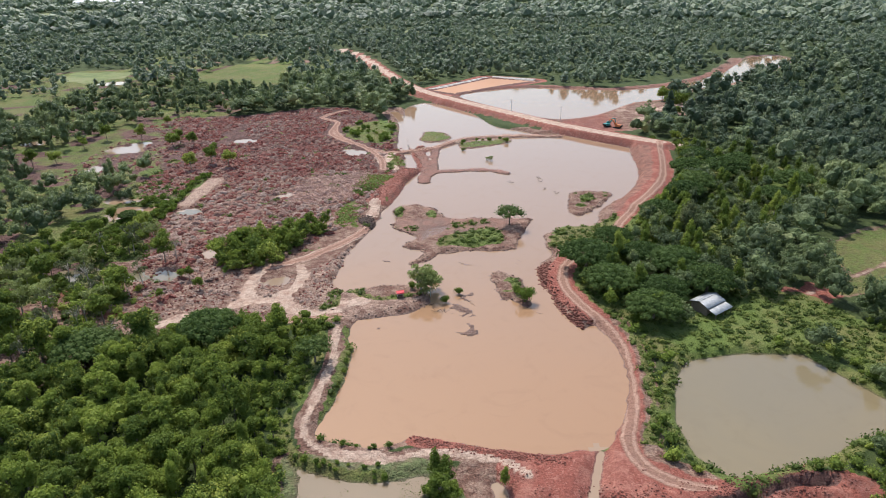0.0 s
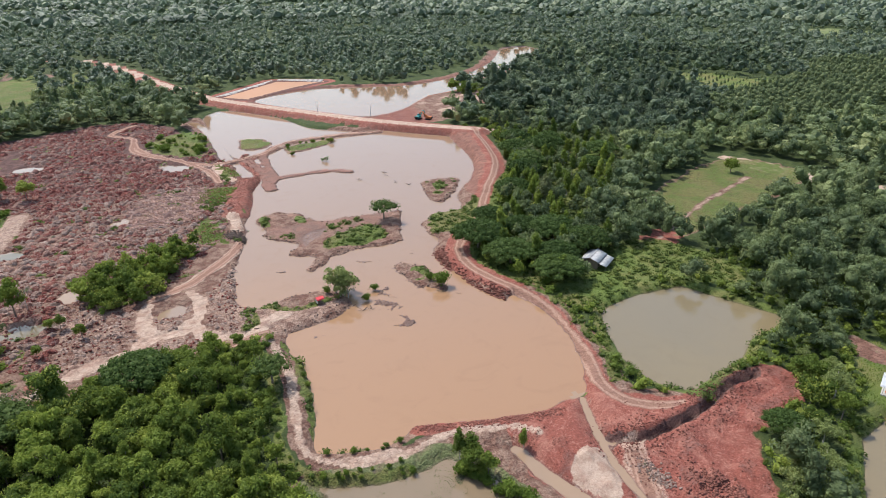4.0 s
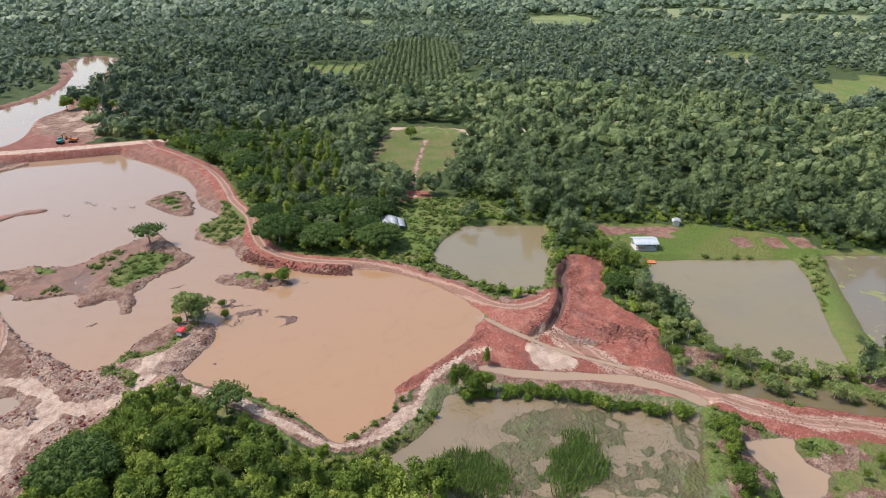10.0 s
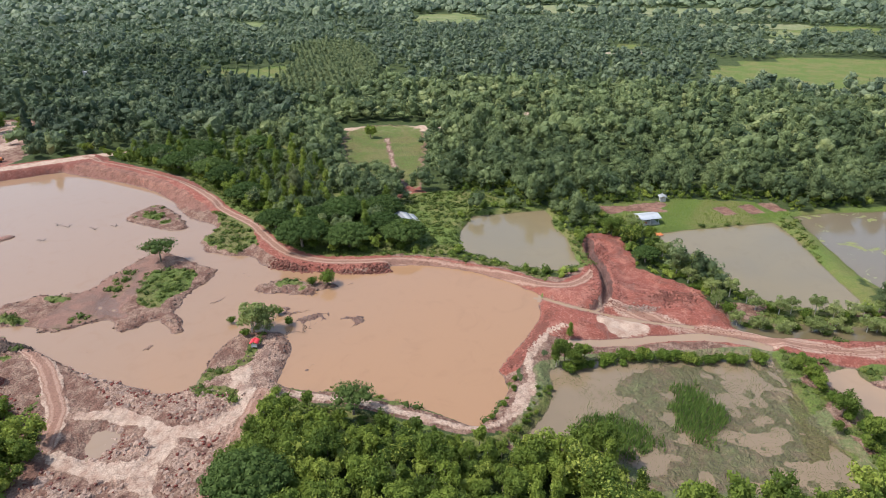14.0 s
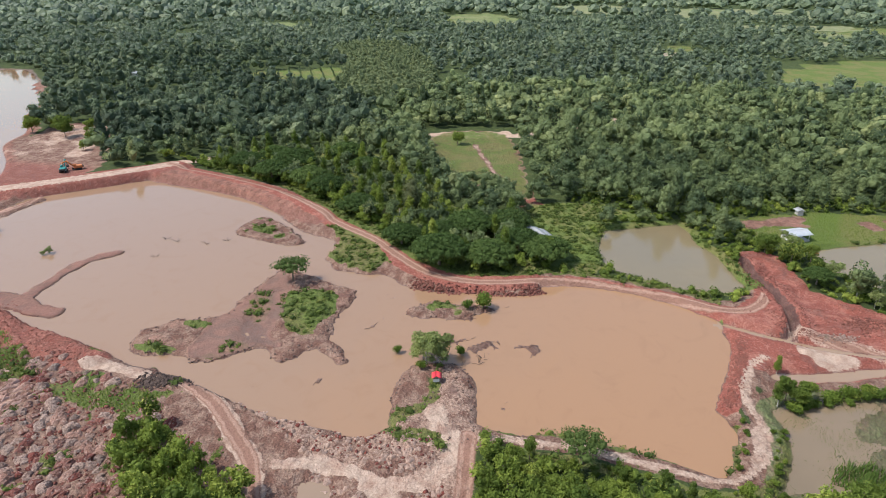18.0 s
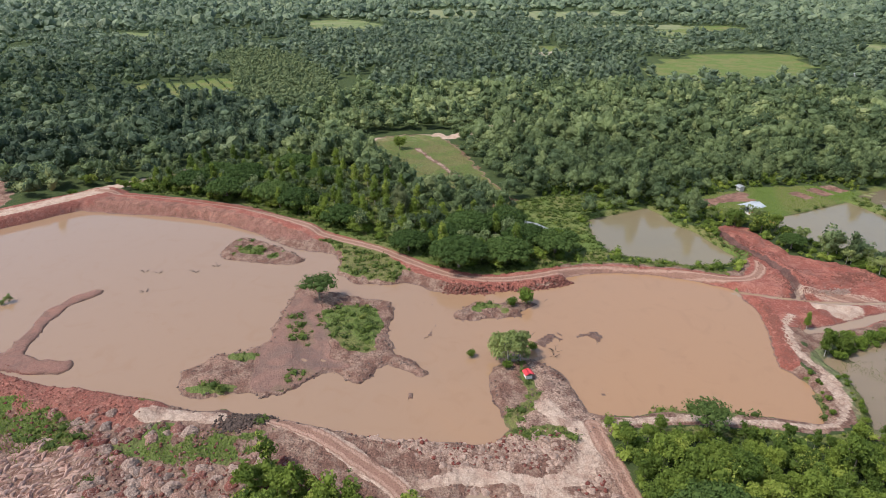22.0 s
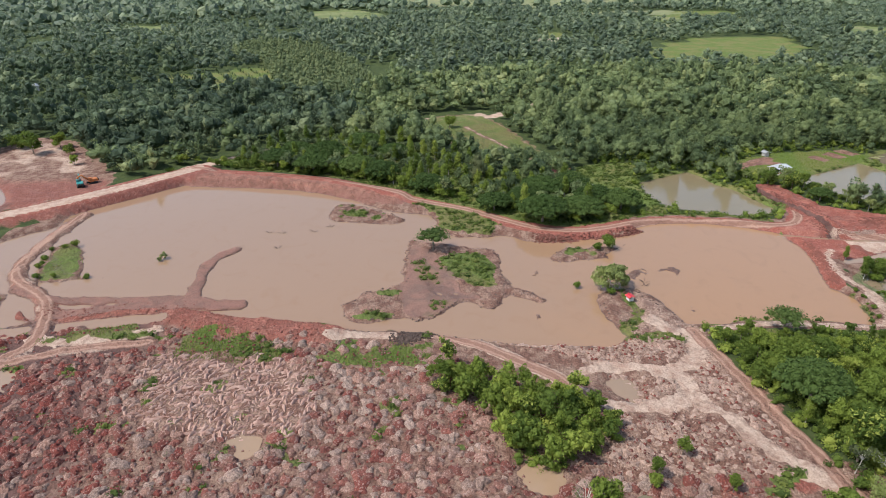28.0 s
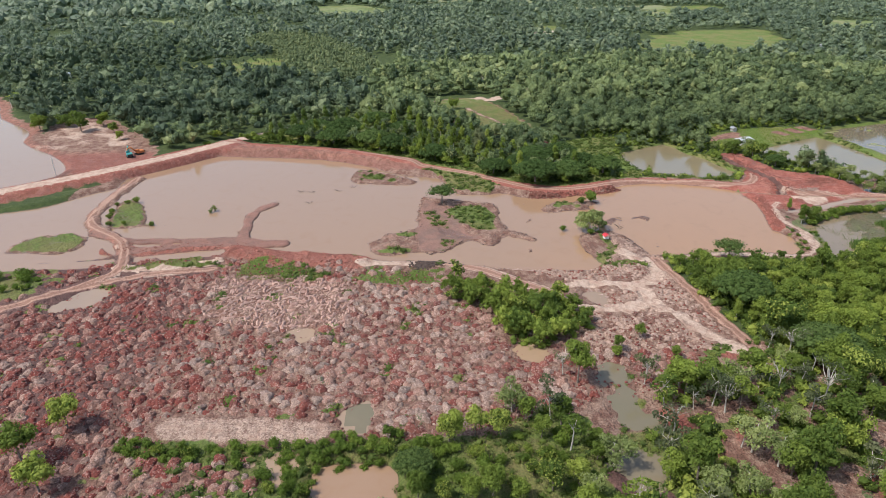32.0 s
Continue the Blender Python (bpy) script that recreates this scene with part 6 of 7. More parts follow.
for k, (x, y) in enumerate(((34.9, 346.5), (36.9, 343.0), (37.8, 340.2), (25.3, 345.1), (22.2, 344.4), (14.8, 341), (13.9, 335.4), (14.4, 326.0), (29, 346.2))):
    plant("shrub", BUSHES[k % 2], x, y, 75 * k, 0.8 + 0.2 * (k % 3), "dark green shrub round the grassy islet", "bush", "islet shrubs")

# shrubs along ditches, dykes and banks
rows = []
for line, off, step in ((O(BUSHROW_A), 0, 1.35), (O(BUSHROW_B), 0, 2.3), (O(BUSHROW_B2), 0, 2.9), (O(BUSHROW_C), 0, 2.6), (O(BUSHROW_D), 0, 3.5)):
    seg = np.hypot(*np.diff(line, axis=0).T)
    s = np.concatenate(((0,), np.cumsum(seg)))
    for d in np.arange(0, s[-1], step):
        rows.append((np.interp(d, s, line[:, 0]) + rng.uniform(-1, 1), np.interp(d, s, line[:, 1]) + rng.uniform(-1, 1)))
for k, (x, y) in enumerate(rows):
    if min(float(shore(np.array([x]), np.array([y]), line)[0]) for line in (L_2,)) < 0.6 or math.hypot(x - PLACES[0][0], y - PLACES[0][1]) < 10 or (x > 40 and 88 < y < 200):
        continue
    if k % 3 and x > 22:
        plant("olive_tree", OLIVE[k % 2], x, y, rng.uniform(0, 360), rng.uniform(0.5, 0.85), "low grey-green willowy tree on the pond dyke", group="dyke trees")
    else:
        plant("shrub", BUSHES[k % 2], x, y, rng.uniform(0, 360), rng.uniform(1.0, 1.7), "rounded bright green shrub along the ditch", "bush", "ditch shrubs")


line = L_TRACK_W
side = np.gradient(line, axis=0)[:, ::-1] * (1, -1)
side /= np.linalg.norm(side, axis=1, keepdims=True)
for k in range(0, len(line) - 1):
    for way in (-1, 1):
        if (k + way) % 3 == 0 or line[k][0] > -9:
            continue
        x, y = line[k] + side[k] * way * rng.uniform(3.4, 4.6) + rng.uniform(-0.6, 0.6, 2)
        if float(height(x, y)) > 0.1 and y < 148:
            plant("shrub", BUSHES[k % 2], x, y, rng.uniform(0, 360), rng.uniform(0.35, 0.75), "low green shrub beside the lake track", "bush", "track shrubs")
X, Y = scatter((-75, 300), (0, 400), 3.0, rng)
ok = (shore(X, Y, smooth(NWGREEN)) < 0) & (lump(X, Y, 14, 93) + 0.5 * rng.uniform(-1, 1, X.size) > 0.2)
for k, (x, y) in enumerate(zip(X[ok], Y[ok])):
    plant("shrub", BUSHES[k % 2], x, y, rng.uniform(0, 360), 0.5 + 1.6 * rng.rand() ** 2, "dark green shrub in the grassy marsh", "bush", "marsh shrubs")
for k, (x, y, size) in enumerate(((152, 436, 1.7), (150, 413, 1.7), (160, 425, 1.6), (130, 383.8, 0.9), (147.5, 394.2, 1.1), (160, 405, 1.4))):
    plant("broadleaf_tree", BROAD[k % 4], x, y, 50 * k, size, "dark spreading tree on the pale cleared ground", group="trees in the clearing", sink=1.6 * size)
plant("broadleaf_tree", BROAD[2], 183.0, 207.1, 30, 1.0, "lone bright green tree beside the road at the meadow")
for k, (x, y) in enumerate(TREESNW):
    plant("broadleaf_tree", BROAD[k % 4], x, y, 60 * k, 0.95 + 0.15 * (k % 3), "single dark tree on the muddy flats", group="trees on the flats")
for k, (x, y) in enumerate(TREES11):
    plant("broadleaf_tree", BROAD[k % 4], x, y, 60 * k, 0.5 + 0.13 * (k % 4), "leafy tree beside a shallow muddy pool", group="marsh trees")
for k, (x, y) in enumerate(BUSHES_C):
    if shore(np.array([x]), np.array([y]), L_MARSH2)[0] < 0.5:
        continue
    plant("broadleaf_tree", BROAD[k % 4], x, y, rng.uniform(0, 360), rng.uniform(0.32, 0.58), "low leafy tree at the marsh edge", group="marsh trees")
for x, y, size in ((0.6, 91.5, 0.75), (-0.4, 89.0, 0.8), (2.0, 87.0, 0.7)):
    plant("broadleaf_tree", BROAD[1], x, y, 90 * x, size, "bushy tree where the marsh meets the works")
plant("slender_tree", TALL[0], -1.0, 93.2, 20, 0.75, LABELS["TALL"])
plant("slender_tree", TALL[1], 11.8, 91.0, 60, 0.5, LABELS["TALL"])


# ---- woods as one mass ----
def wood(name, label, places, kinds, mat, lo, hi, seed, swing=6.283, soft=False):
    """Many trees joined into one mesh."""
    r = np.random.RandomState(seed)
    which = r.randint(0, len(kinds), len(places))
    allv, allq, allt, tints, base = [], [], [], [], 0
    for k, (V, Q, T, tint) in enumerate(kinds):
        p = places[which == k]
        if not len(p):
            continue
        n, m = len(p), len(V)
        a, s = r.uniform(0, swing, n), lo + (hi - lo) * r.rand(n) ** 1.6
        c, d = np.cos(a)[:, None], np.sin(a)[:, None]
        x = (V[None, :, 0] * c - V[None, :, 1] * d) * s[:, None] + p[:, None, 0]
        y = (V[None, :, 0] * d + V[None, :, 1] * c) * s[:, None] + p[:, None, 1]
        z = V[None, :, 2] * (s * r.uniform(0.85, 1.2, n))[:, None] + p[:, None, 2]
        allv.append(np.stack((x, y, z), -1).reshape(-1, 3))
        shift = (base + np.arange(n) * m)[:, None, None]
        allq.append((Q[None] + shift).reshape(-1, 4))
        allt.append((T[None] + shift).reshape(-1, 3))
        tints.append((tint[None] + r.uniform(0, 0.84, n)[:, None]).ravel())
        base += n * m
    if base:
        me = mesh_of(name, np.concatenate(allv), np.concatenate(allq), np.concatenate(allt), mat, tint=np.concatenate(tints))
        me.polygons.foreach_set("use_smooth", np.full(len(me.polygons), soft))
        return tagged(new(name, me), label, "woodland", kind="stuff")


def stand(X, Y):
    return np.stack((X, Y, height(X, Y) - 0.2), -1)


NEAR = [crown(rng, broad_blobs(rng, h, w, n), 390, 0.6, 0.68, cores=6) for h, w, n in ((7.0, 6.0, 7), (8.2, 5.0, 7), (6.2, 6.8, 8), (7.6, 4.2, 6))]
MID = [crown(rng, broad_blobs(rng, 8.5, w, n), 240, 0.55, 0.9, spray=0.7, reach=(0.74, 1.15), cores=4) for w, n in ((7.4, 8), (8.6, 9), (6.4, 7), (9.5, 10))] + [crown(rng, tall_blobs(rng, 10.5, 5.0, 7), 260, 0.46, 0.9, spray=0.7, cores=4)]
NEARWOOD = [crown(rng, broad_blobs(rng, h, w, n), 360, 0.58, 0.82, spray=0.75, reach=(0.74, 1.16), cores=6) for h, w, n in ((8.0, 7.0, 8), (8.6, 8.0, 9), (7.2, 6.2, 7))] + [crown(rng, tall_blobs(rng, 9.5, 4.6, 6), 420, 0.46, 0.8, spray=0.7)]
BACK = [crown(rng, broad_blobs(rng, 8.0, w, n), 140, 0.74, 0.92, spray=0.8, reach=(0.76, 1.16), cores=3) for w, n in ((7.4, 6), (8.6, 7), (6.4, 6), (9.5, 7))] + [crown(rng, tall_blobs(rng, 10.0, 5.0, 5), 110, 0.8, 0.92, spray=0.7, cores=4)]
FAR, FARTHER = [], []
for k in range(6):
    w, top = rng.uniform(3.0, 4.3), rng.uniform(7.0, 10.0)
    lobes = [((0, 0, top * 0.52), (w, w * 0.92, top * 0.36)), ((rng.uniform(-0.5, 0.5) * w, rng.uniform(-0.5, 0.5) * w, top * 0.80), (w * 0.62, w * 0.58, top * 0.22))]
    FAR.append(crown(rng, lobes, 56, 0.95, 0.82, spray=0.9, reach=(0.8, 1.16)))
    FARTHER.append(crown(rng, lobes, 28, 1.3, 0.86, spray=0.9, reach=(0.82, 1.16), cores=1))
LAST = [crown(rng, [((0, 0, 5), (5.6, 5.2, 4.4))], 12, 2.4, 1.0, spray=0.8, reach=(0.85, 1.2)) for _ in range(4)]
ROWS = [crown(rng, tall_blobs(rng, 8.0, 4.4, 3), 60, 0.75, 0.9) for _ in range(3)]

wood("bank_wood", "low bright green trees behind the lake bank", stand(*BANKWOOD.T), NEAR, M_LEAF, 0.55, 1.0, 30, soft=True)
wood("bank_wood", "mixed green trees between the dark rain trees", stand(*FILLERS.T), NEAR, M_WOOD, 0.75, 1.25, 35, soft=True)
rest = np.array([(x, y) for x, y, g in picked[190:]])
wood("thicket_wood", "dense green thicket of broad-leaved trees", stand(rest[:, 0], rest[:, 1]), NEAR, M_LEAF, 0.65, 1.15, 1, soft=True)

EYE = np.array((-90.0, 110.0))
DUSKWOOD = [(120, 350), (150, 275), (215, 268), (300, 330), (330, 375), (470, 440), (560, 640), (420, 700), (250, 560), (165, 450)]
def band(lo, hi, step, r0, r1, open_ground, seed):
    r = np.random.RandomState(seed)
    X, Y = scatter(lo, hi, step, r)
    away = np.hypot(X - EYE[0], Y - EYE[1])
    ok = (away >= r0) & (away < r1) & (X > -60 - 0.62 * Y) & (Y > -60 - 0.55 * np.abs(X))
    X, Y = X[ok], Y[ok]
    ok = (bare(X, Y) > 0) & ~inside(X, Y, smooth(PLANTATION))
    X, Y = X[ok], Y[ok]
    sparse = inside(X, Y, L_SPARSE)
    wide = inside(X, Y, L_OPENNW) | inside(X, Y, L_NWOPEN)
    glade = lump(X, Y, 170, 40) + 0.6 * lump(X, Y, 60, 41) > (1.15 - open_ground)
    ok = ~(glade & (np.hypot(X - EYE[0], Y - EYE[1]) > 300)) & ~(sparse & (r.rand(X.size) < 0.25)) & ~(wide & (r.rand(X.size) < 0.1 + 0.3 * (lump(X, Y, 34, 102) > 0.1))) & (np.hypot(X + 9, Y - 168) > 13) & ~((X < -250) & (r.rand(X.size) < 0.25))
    ok &= ~((np.hypot(X + 40, Y - 125) < 132) & (X < -22)) & ~((X > -26) & (X < 46) & (Y < 150) & (Y > 36)) & (line_gap(X, Y, L_TRACK_E) > 14) & ~((X > 55) & (X < 92) & (Y > 50) & (Y < 92)) & ~((X > -30) & (X < 42) & (Y < 40) & (Y > -25))
    return X[ok], Y[ok]


X, Y = band((-260, -120), (420, 580), 6.0, 0, 430, 0.0, 50)
close = (X < 185) & (X > 30) & (Y < 185)
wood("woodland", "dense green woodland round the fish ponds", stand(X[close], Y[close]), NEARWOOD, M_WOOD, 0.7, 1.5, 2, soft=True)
wild = ~close & (np.hypot(X - EYE[0], Y - EYE[1]) < 310)
lone = ~close & (inside(X, Y, L_NWOPEN) | inside(X, Y, L_SPARSE))
wild &= ~lone
back = ~close & ~wild & ~lone
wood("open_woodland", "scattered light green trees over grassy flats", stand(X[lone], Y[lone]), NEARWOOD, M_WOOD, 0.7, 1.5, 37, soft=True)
dusk = inside(X + 26 * lump(X, Y, 40, 108), Y + 26 * lump(X, Y, 40, 109), smooth(DUSKWOOD))
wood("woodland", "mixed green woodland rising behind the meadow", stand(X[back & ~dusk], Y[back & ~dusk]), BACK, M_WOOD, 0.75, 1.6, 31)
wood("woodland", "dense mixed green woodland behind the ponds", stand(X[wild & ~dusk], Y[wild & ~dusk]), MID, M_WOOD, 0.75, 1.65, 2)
wood("woodland", "dark evergreen woodland behind the cleared ground", stand(X[back & dusk], Y[back & dusk]), BACK, M_DUSKY, 0.75, 1.75, 41)
wood("woodland", "dark evergreen woodland behind the embankment", stand(X[wild & dusk], Y[wild & dusk]), MID, M_DUSKY, 0.75, 1.75, 42)
U, W = np.meshgrid(np.arange(-160, 160, 5.2), np.arange(-60, 60, 4.4))
X, Y = (385 + U * 0.88 - W * 0.47).ravel(), (325 + U * 0.47 + W * 0.88).ravel()
ok = inside(X, Y, smooth(PLANTATION))
wood("plantation", "light grey-green plantation trees in straight rows", stand(X[ok], Y[ok]), ROWS, M_ROWS, 1.0, 1.45, 3)
U, W = np.meshgrid(np.arange(-36, 36, 8.5), np.arange(-48, 48, 8.5))
X, Y = (345 + U * 0.88 - W * 0.47).ravel(), (368 + U * 0.47 + W * 0.88).ravel()
ok = inside(X, Y, smooth(GRASS_E)) | inside(X, Y, smooth(ORCHARD))
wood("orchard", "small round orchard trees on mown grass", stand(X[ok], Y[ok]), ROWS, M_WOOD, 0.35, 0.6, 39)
X, Y = band((-600, -650), (1000, 1100), 9.0, 430, 1000, 0.30, 51)
away = np.hypot(X - EYE[0], Y - EYE[1]) < 680
dusk = inside(X + 26 * lump(X, Y, 40, 108), Y + 26 * lump(X, Y, 40, 109), smooth(DUSKWOOD)) & away
away &= ~dusk
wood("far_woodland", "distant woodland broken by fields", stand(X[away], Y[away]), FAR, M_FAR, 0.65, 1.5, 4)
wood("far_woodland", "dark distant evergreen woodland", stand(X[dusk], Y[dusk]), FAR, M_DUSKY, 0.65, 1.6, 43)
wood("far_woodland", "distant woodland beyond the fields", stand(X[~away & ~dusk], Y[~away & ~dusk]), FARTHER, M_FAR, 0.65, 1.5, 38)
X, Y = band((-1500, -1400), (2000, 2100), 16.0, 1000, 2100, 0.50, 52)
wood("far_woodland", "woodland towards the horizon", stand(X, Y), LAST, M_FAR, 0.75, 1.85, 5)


def far_field(one):
    """A meadow or paddy beyond the woods, lying just over the ground."""
    x, y, l, w, turn, what = one
    n, c, q = 26, math.cos(radians(turn)), math.sin(radians(turn))
    U, W = np.meshgrid(np.linspace(-1.1, 1.1, n) * l / 2, np.linspace(-1.1, 1.1, n) * w / 2)
    px, py = (x + U * c - W * q).ravel(), (y + U * q + W * c).ravel()
    edge = meadow(px, py, one)[2]
    z = height(px, py) + np.where(edge < 1.0, 0.25, -0.5)
    i = np.arange(n * n).reshape(n, n)
    quads = np.stack((i[:-1, :-1], i[:-1, 1:], i[1:, 1:], i[1:, :-1]), -1).reshape(-1, 4)
    quads = quads[(edge[quads] < 1.0).any(1)]
    used, back = np.unique(quads, return_inverse=True)
    mat, label = {"green": (M_PASTURE, "green pasture between far woods"), "pale": (M_PADDY, "pale paddy land between far tree lines"), "sand": (M_SANDPLOT, "bare sandy plot in the woods")}[what]
    tagged(new("field", mesh_of("field", np.stack((px, py, z), -1)[used], back.reshape(-1, 4), None, mat)), label, "field", kind="structure")


for one in MEADOWS:
    far_field(one)

# shrubs that fill the thicket down to the ground
X, Y = scatter((-150, 20), (-22, 175), 2.3, rng)
b = bare(X, Y)
gap = line_gap(X, Y, L_SANDTRACKS[1])
verge = (gap > 1.9) & (gap < 6) & (Y < 150.6 + 0.155 * (X + 42)) & (X < -27)
ok = (((b > 0.6) & (b < 9)) | verge) & (np.hypot(X + 30, Y - 110) < 130)
SHRUB = [crown(rng, [((rng.uniform(-0.5, 0.5), rng.uniform(-0.5, 0.5), rng.uniform(0.6, 1.5)), (1.1, 1.0, 0.9)) for _ in range(3)], 110, 0.36, 0.75) for _ in range(3)]
wood("understorey", "bright green shrubs at the edge of the thicket", stand(X[ok], Y[ok]), SHRUB, M_LEAF, 0.6, 1.5, 32)
TANGLE = [crown(rng, [((rng.uniform(-1, 1), rng.uniform(-1, 1), rng.uniform(1.0, 3.0)), (1.6, 1.4, 1.3)) for _ in range(3)], 150, 0.45, 0.7) for _ in range(4)]
X, Y = scatter((-150, 20), (-22, 175), 4.3, rng)
ok = (bare(X, Y) > 7) & (np.hypot(X + 30, Y - 110) < 130)
wood("understorey", "leafy shrubs and climbers between the thicket's trees", stand(X[ok], Y[ok]), TANGLE, M_LEAF, 0.8, 1.5, 36)

X, Y = scatter((42, -10), (135, 145), 2.9, rng)
ok = (bare(X, Y) > -1) & (shore(X, Y, L_2) > 2.5) & (shore(X, Y, L_3) > 2.5) & (shore(X, Y, L_3B) > 3) & (line_gap(X, Y, L_DYKE) > 5.5) & (line_gap(X, Y, L_TRACK_E) > 5)
wood("understorey", "green shrubs between the ponds", stand(X[ok], Y[ok]), SHRUB, M_LEAF, 0.5, 1.4, 33)

X, Y = scatter((-140, 120), (-74, 205), 2.7, rng)
wet = np.min([np.hypot(X - a, Y - b) - c for a, b, c in PUDDLES], axis=0)
ok = (shore(X, Y, L_SPAREWOOD) < -1) & (wet > 1) & (lump(X, Y, 16, 72) + 0.5 * rng.uniform(-1, 1, X.size) > 0.05) & ~((X > -87) & (Y > 145))
wood("understorey", "lush green creepers and shrubs in open woodland", stand(X[ok], Y[ok]), SHRUB, M_LEAF, 0.7, 1.7, 40)

X, Y = scatter((-90, 170), (-30, 230), 2.4, rng)
ok = shore(X, Y, L_GROVE) < -0.8
wood("understorey", "green shrubs under the grove", stand(X[ok], Y[ok]), SHRUB, M_LEAF, 0.6, 1.5, 34)

# low growth on grassy ground
X, Y = scatter((-130, 20), (140, 330), 1.95, rng)
H, C = survey(X, Y)
ok = (C["grass"] > 0.3) & (H > 0.18) & (rng.rand(X.size) < 0.85) & ~inside(X, Y, L_MARSH) & (line_gap(X, Y, L_TRACK_E) > 3) & (line_gap(X, Y, L_TRACK_W) > 2.6) & ~inside(X, Y, L_FIELD) & ~inside(X, Y, L_PAV) & ~inside(X, Y, L_PAV2) & ~inside(X, Y, L_ISLANDS[3][0])
for line in L_NWGREENS[2:]:
    ok &= shore(X, Y, line) > 3
LOW = [crown(rng, [((0, 0, 0.3), (1.0, 0.9, 0.5))], 34, 0.36, 0.7) for _ in range(4)]
wood("undergrowth", "bright green weeds and low bushes", stand(X[ok], Y[ok]), LOW, M_HERB, 0.6, 1.6, 6)


def reeds(name, label, places, tall, seed, mat=None):
    r = np.random.RandomState(seed)
    n = len(places)
    a, hgt = r.uniform(0, 6.283, n), tall * r.uniform(0.6, 1.2, n)
    foot = np.stack((places[:, 0], places[:, 1], places[:, 2] if places.shape[1] > 2 else np.full(n, -0.05)), -1)
    side = np.stack((np.cos(a), np.sin(a), 0 * a), -1) * 0.14
    lean = np.stack((np.cos(a + 1.3), np.sin(a + 1.3), 0 * a), -1) * (0.35 * hgt)[:, None]
    tip = foot + lean + np.array((0, 0, 1)) * hgt[:, None]
    V = np.stack((foot - side, foot + side, tip), 1).reshape(-1, 3)
    me = mesh_of(name, V, None, np.arange(n * 3).reshape(-1, 3), mat or M_REED, tint=np.repeat(r.uniform(0, 1, n), 3))
    return tagged(new(name, me), label, "reeds", kind="stuff")


X, Y = scatter((8, 315), (45, 350), 0.5, rng)
ok = (shore(X, Y, L_ISLANDS[3][0]) < -0.5)
young = np.stack((X[ok], Y[ok]), -1)
X, Y = scatter((-50, 210), (0, 350), 0.5, rng)
ok = np.min([shore(X, Y, p) for p in L_NWGREENS[1:]], axis=0) + 3 * lump(X, Y, 9, 92) < 0.5
lush = np.stack((X[ok], Y[ok], height(X[ok], Y[ok])), -1)
X, Y = scatter((-50, 25), (30, 110), 0.26, rng)
dense = np.zeros(X.shape, bool)
for cx, cy, rx, ry in REEDBEDS:
    dense |= ((X - cx) / rx) ** 2 + ((Y - cy) / ry) ** 2 + 0.6 * grain(X, Y, 2, 60) + 0.9 * rng.rand(X.size) < 1.45
sparse = inside(X, Y, L_MARSH) & (rng.rand(X.size) < 0.75 * rise(height(X, Y) + 0.05 * grain(X, Y, 2.2, 105), -0.16, 0.08))
reeds("young_grass", "bright yellow-green grass on a flat islet", young, 0.5, 10, M_RICE)
reeds("tall_grass", "bright green grass behind the red bank", lush, 0.55, 15, M_BUSH)
reeds("reed_bed", "dense dark green reeds standing in the marsh", np.stack((X[dense], Y[dense]), -1), 1.5, 8)
reeds("marsh_grass", "short grass growing through shallow water", np.stack((X[sparse & ~dense], Y[sparse & ~dense]), -1), 0.24, 9, M_SEDGE)

X, Y = scatter((80, 15), (128, 98), 0.55, rng)
ok = (np.minimum(shore(X, Y, L_PAV), shore(X, Y, L_PAV2)) < 0) & (shore(X, Y, L_3) > 0.8) & (survey(X, Y)[1]["grass"] > 0.5) & (np.hypot(X - 93.4, Y - 70.8) > 5)
reeds("tall_grass", "long bright green grass beside the fish pond", np.stack((X[ok], Y[ok], height(X[ok], Y[ok])), -1), 0.4, 16, M_RICE)


# ---- spoil heaps ----
def heap_shape(r, fine=True, rough=0.2, tall=0.72):
    """A dumped pile: a low, rough, lobed mound."""
    rings, sides = (8, 19) if fine else (4, 11)
    lobes = [(r.uniform(0, 6.283), r.uniform(0.05, 0.25)) for _ in range(3)]
    V = [(r.uniform(-0.1, 0.1), r.uniform(-0.1, 0.1), r.uniform(0.9, 1.1))]
    for k in range(1, rings + 1):
        f = k / rings
        for a in range(sides):
            t = 6.283 * (a + 0.5 * (k % 2)) / sides
            swell = 1 + sum(s * math.cos((t - p) * (i + 2)) for i, (p, s) in enumerate(lobes)) * 0.85
            rad = f * swell * r.uniform(0.92, 1.08)
            z = (1 - f ** 2.3) * (1 + 0.18 * math.cos(t - lobes[0][0])) + r.uniform(-rough, rough) * (1 - 0.3 * f) - (0.35 if k == rings else 0)
            V.append((rad * math.cos(t), rad * math.sin(t), z))
    T = [(0, 1 + a, 1 + (a + 1) % sides) for a in range(sides)]
    Q = []
    for k in range(rings - 1):
        b = 1 + k * sides
        Q += [(b + a, b + sides + a, b + sides + (a + 1) % sides, b + (a + 1) % sides) for a in range(sides)]
    return np.array(V) * (1.5, 1.5, tall), np.array(Q), np.array(T), np.zeros(len(V))


hr = np.random.RandomState(11)
shapes = [heap_shape(hr, rough=0.17) for _ in range(8)]
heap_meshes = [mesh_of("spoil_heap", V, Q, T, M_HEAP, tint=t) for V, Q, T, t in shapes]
X, Y = scatter((-175, 150), (0, 440), 2.3, hr)
ok = np.minimum(np.minimum(shore(X, Y, L_MUD), shore(X, Y, L_MUDN)), shore(X, Y, L_MUDW)) < -2.0
ok |= (shore(X, Y, L_MUDNW) < -3) & (hr.rand(X.size) < 0.3)
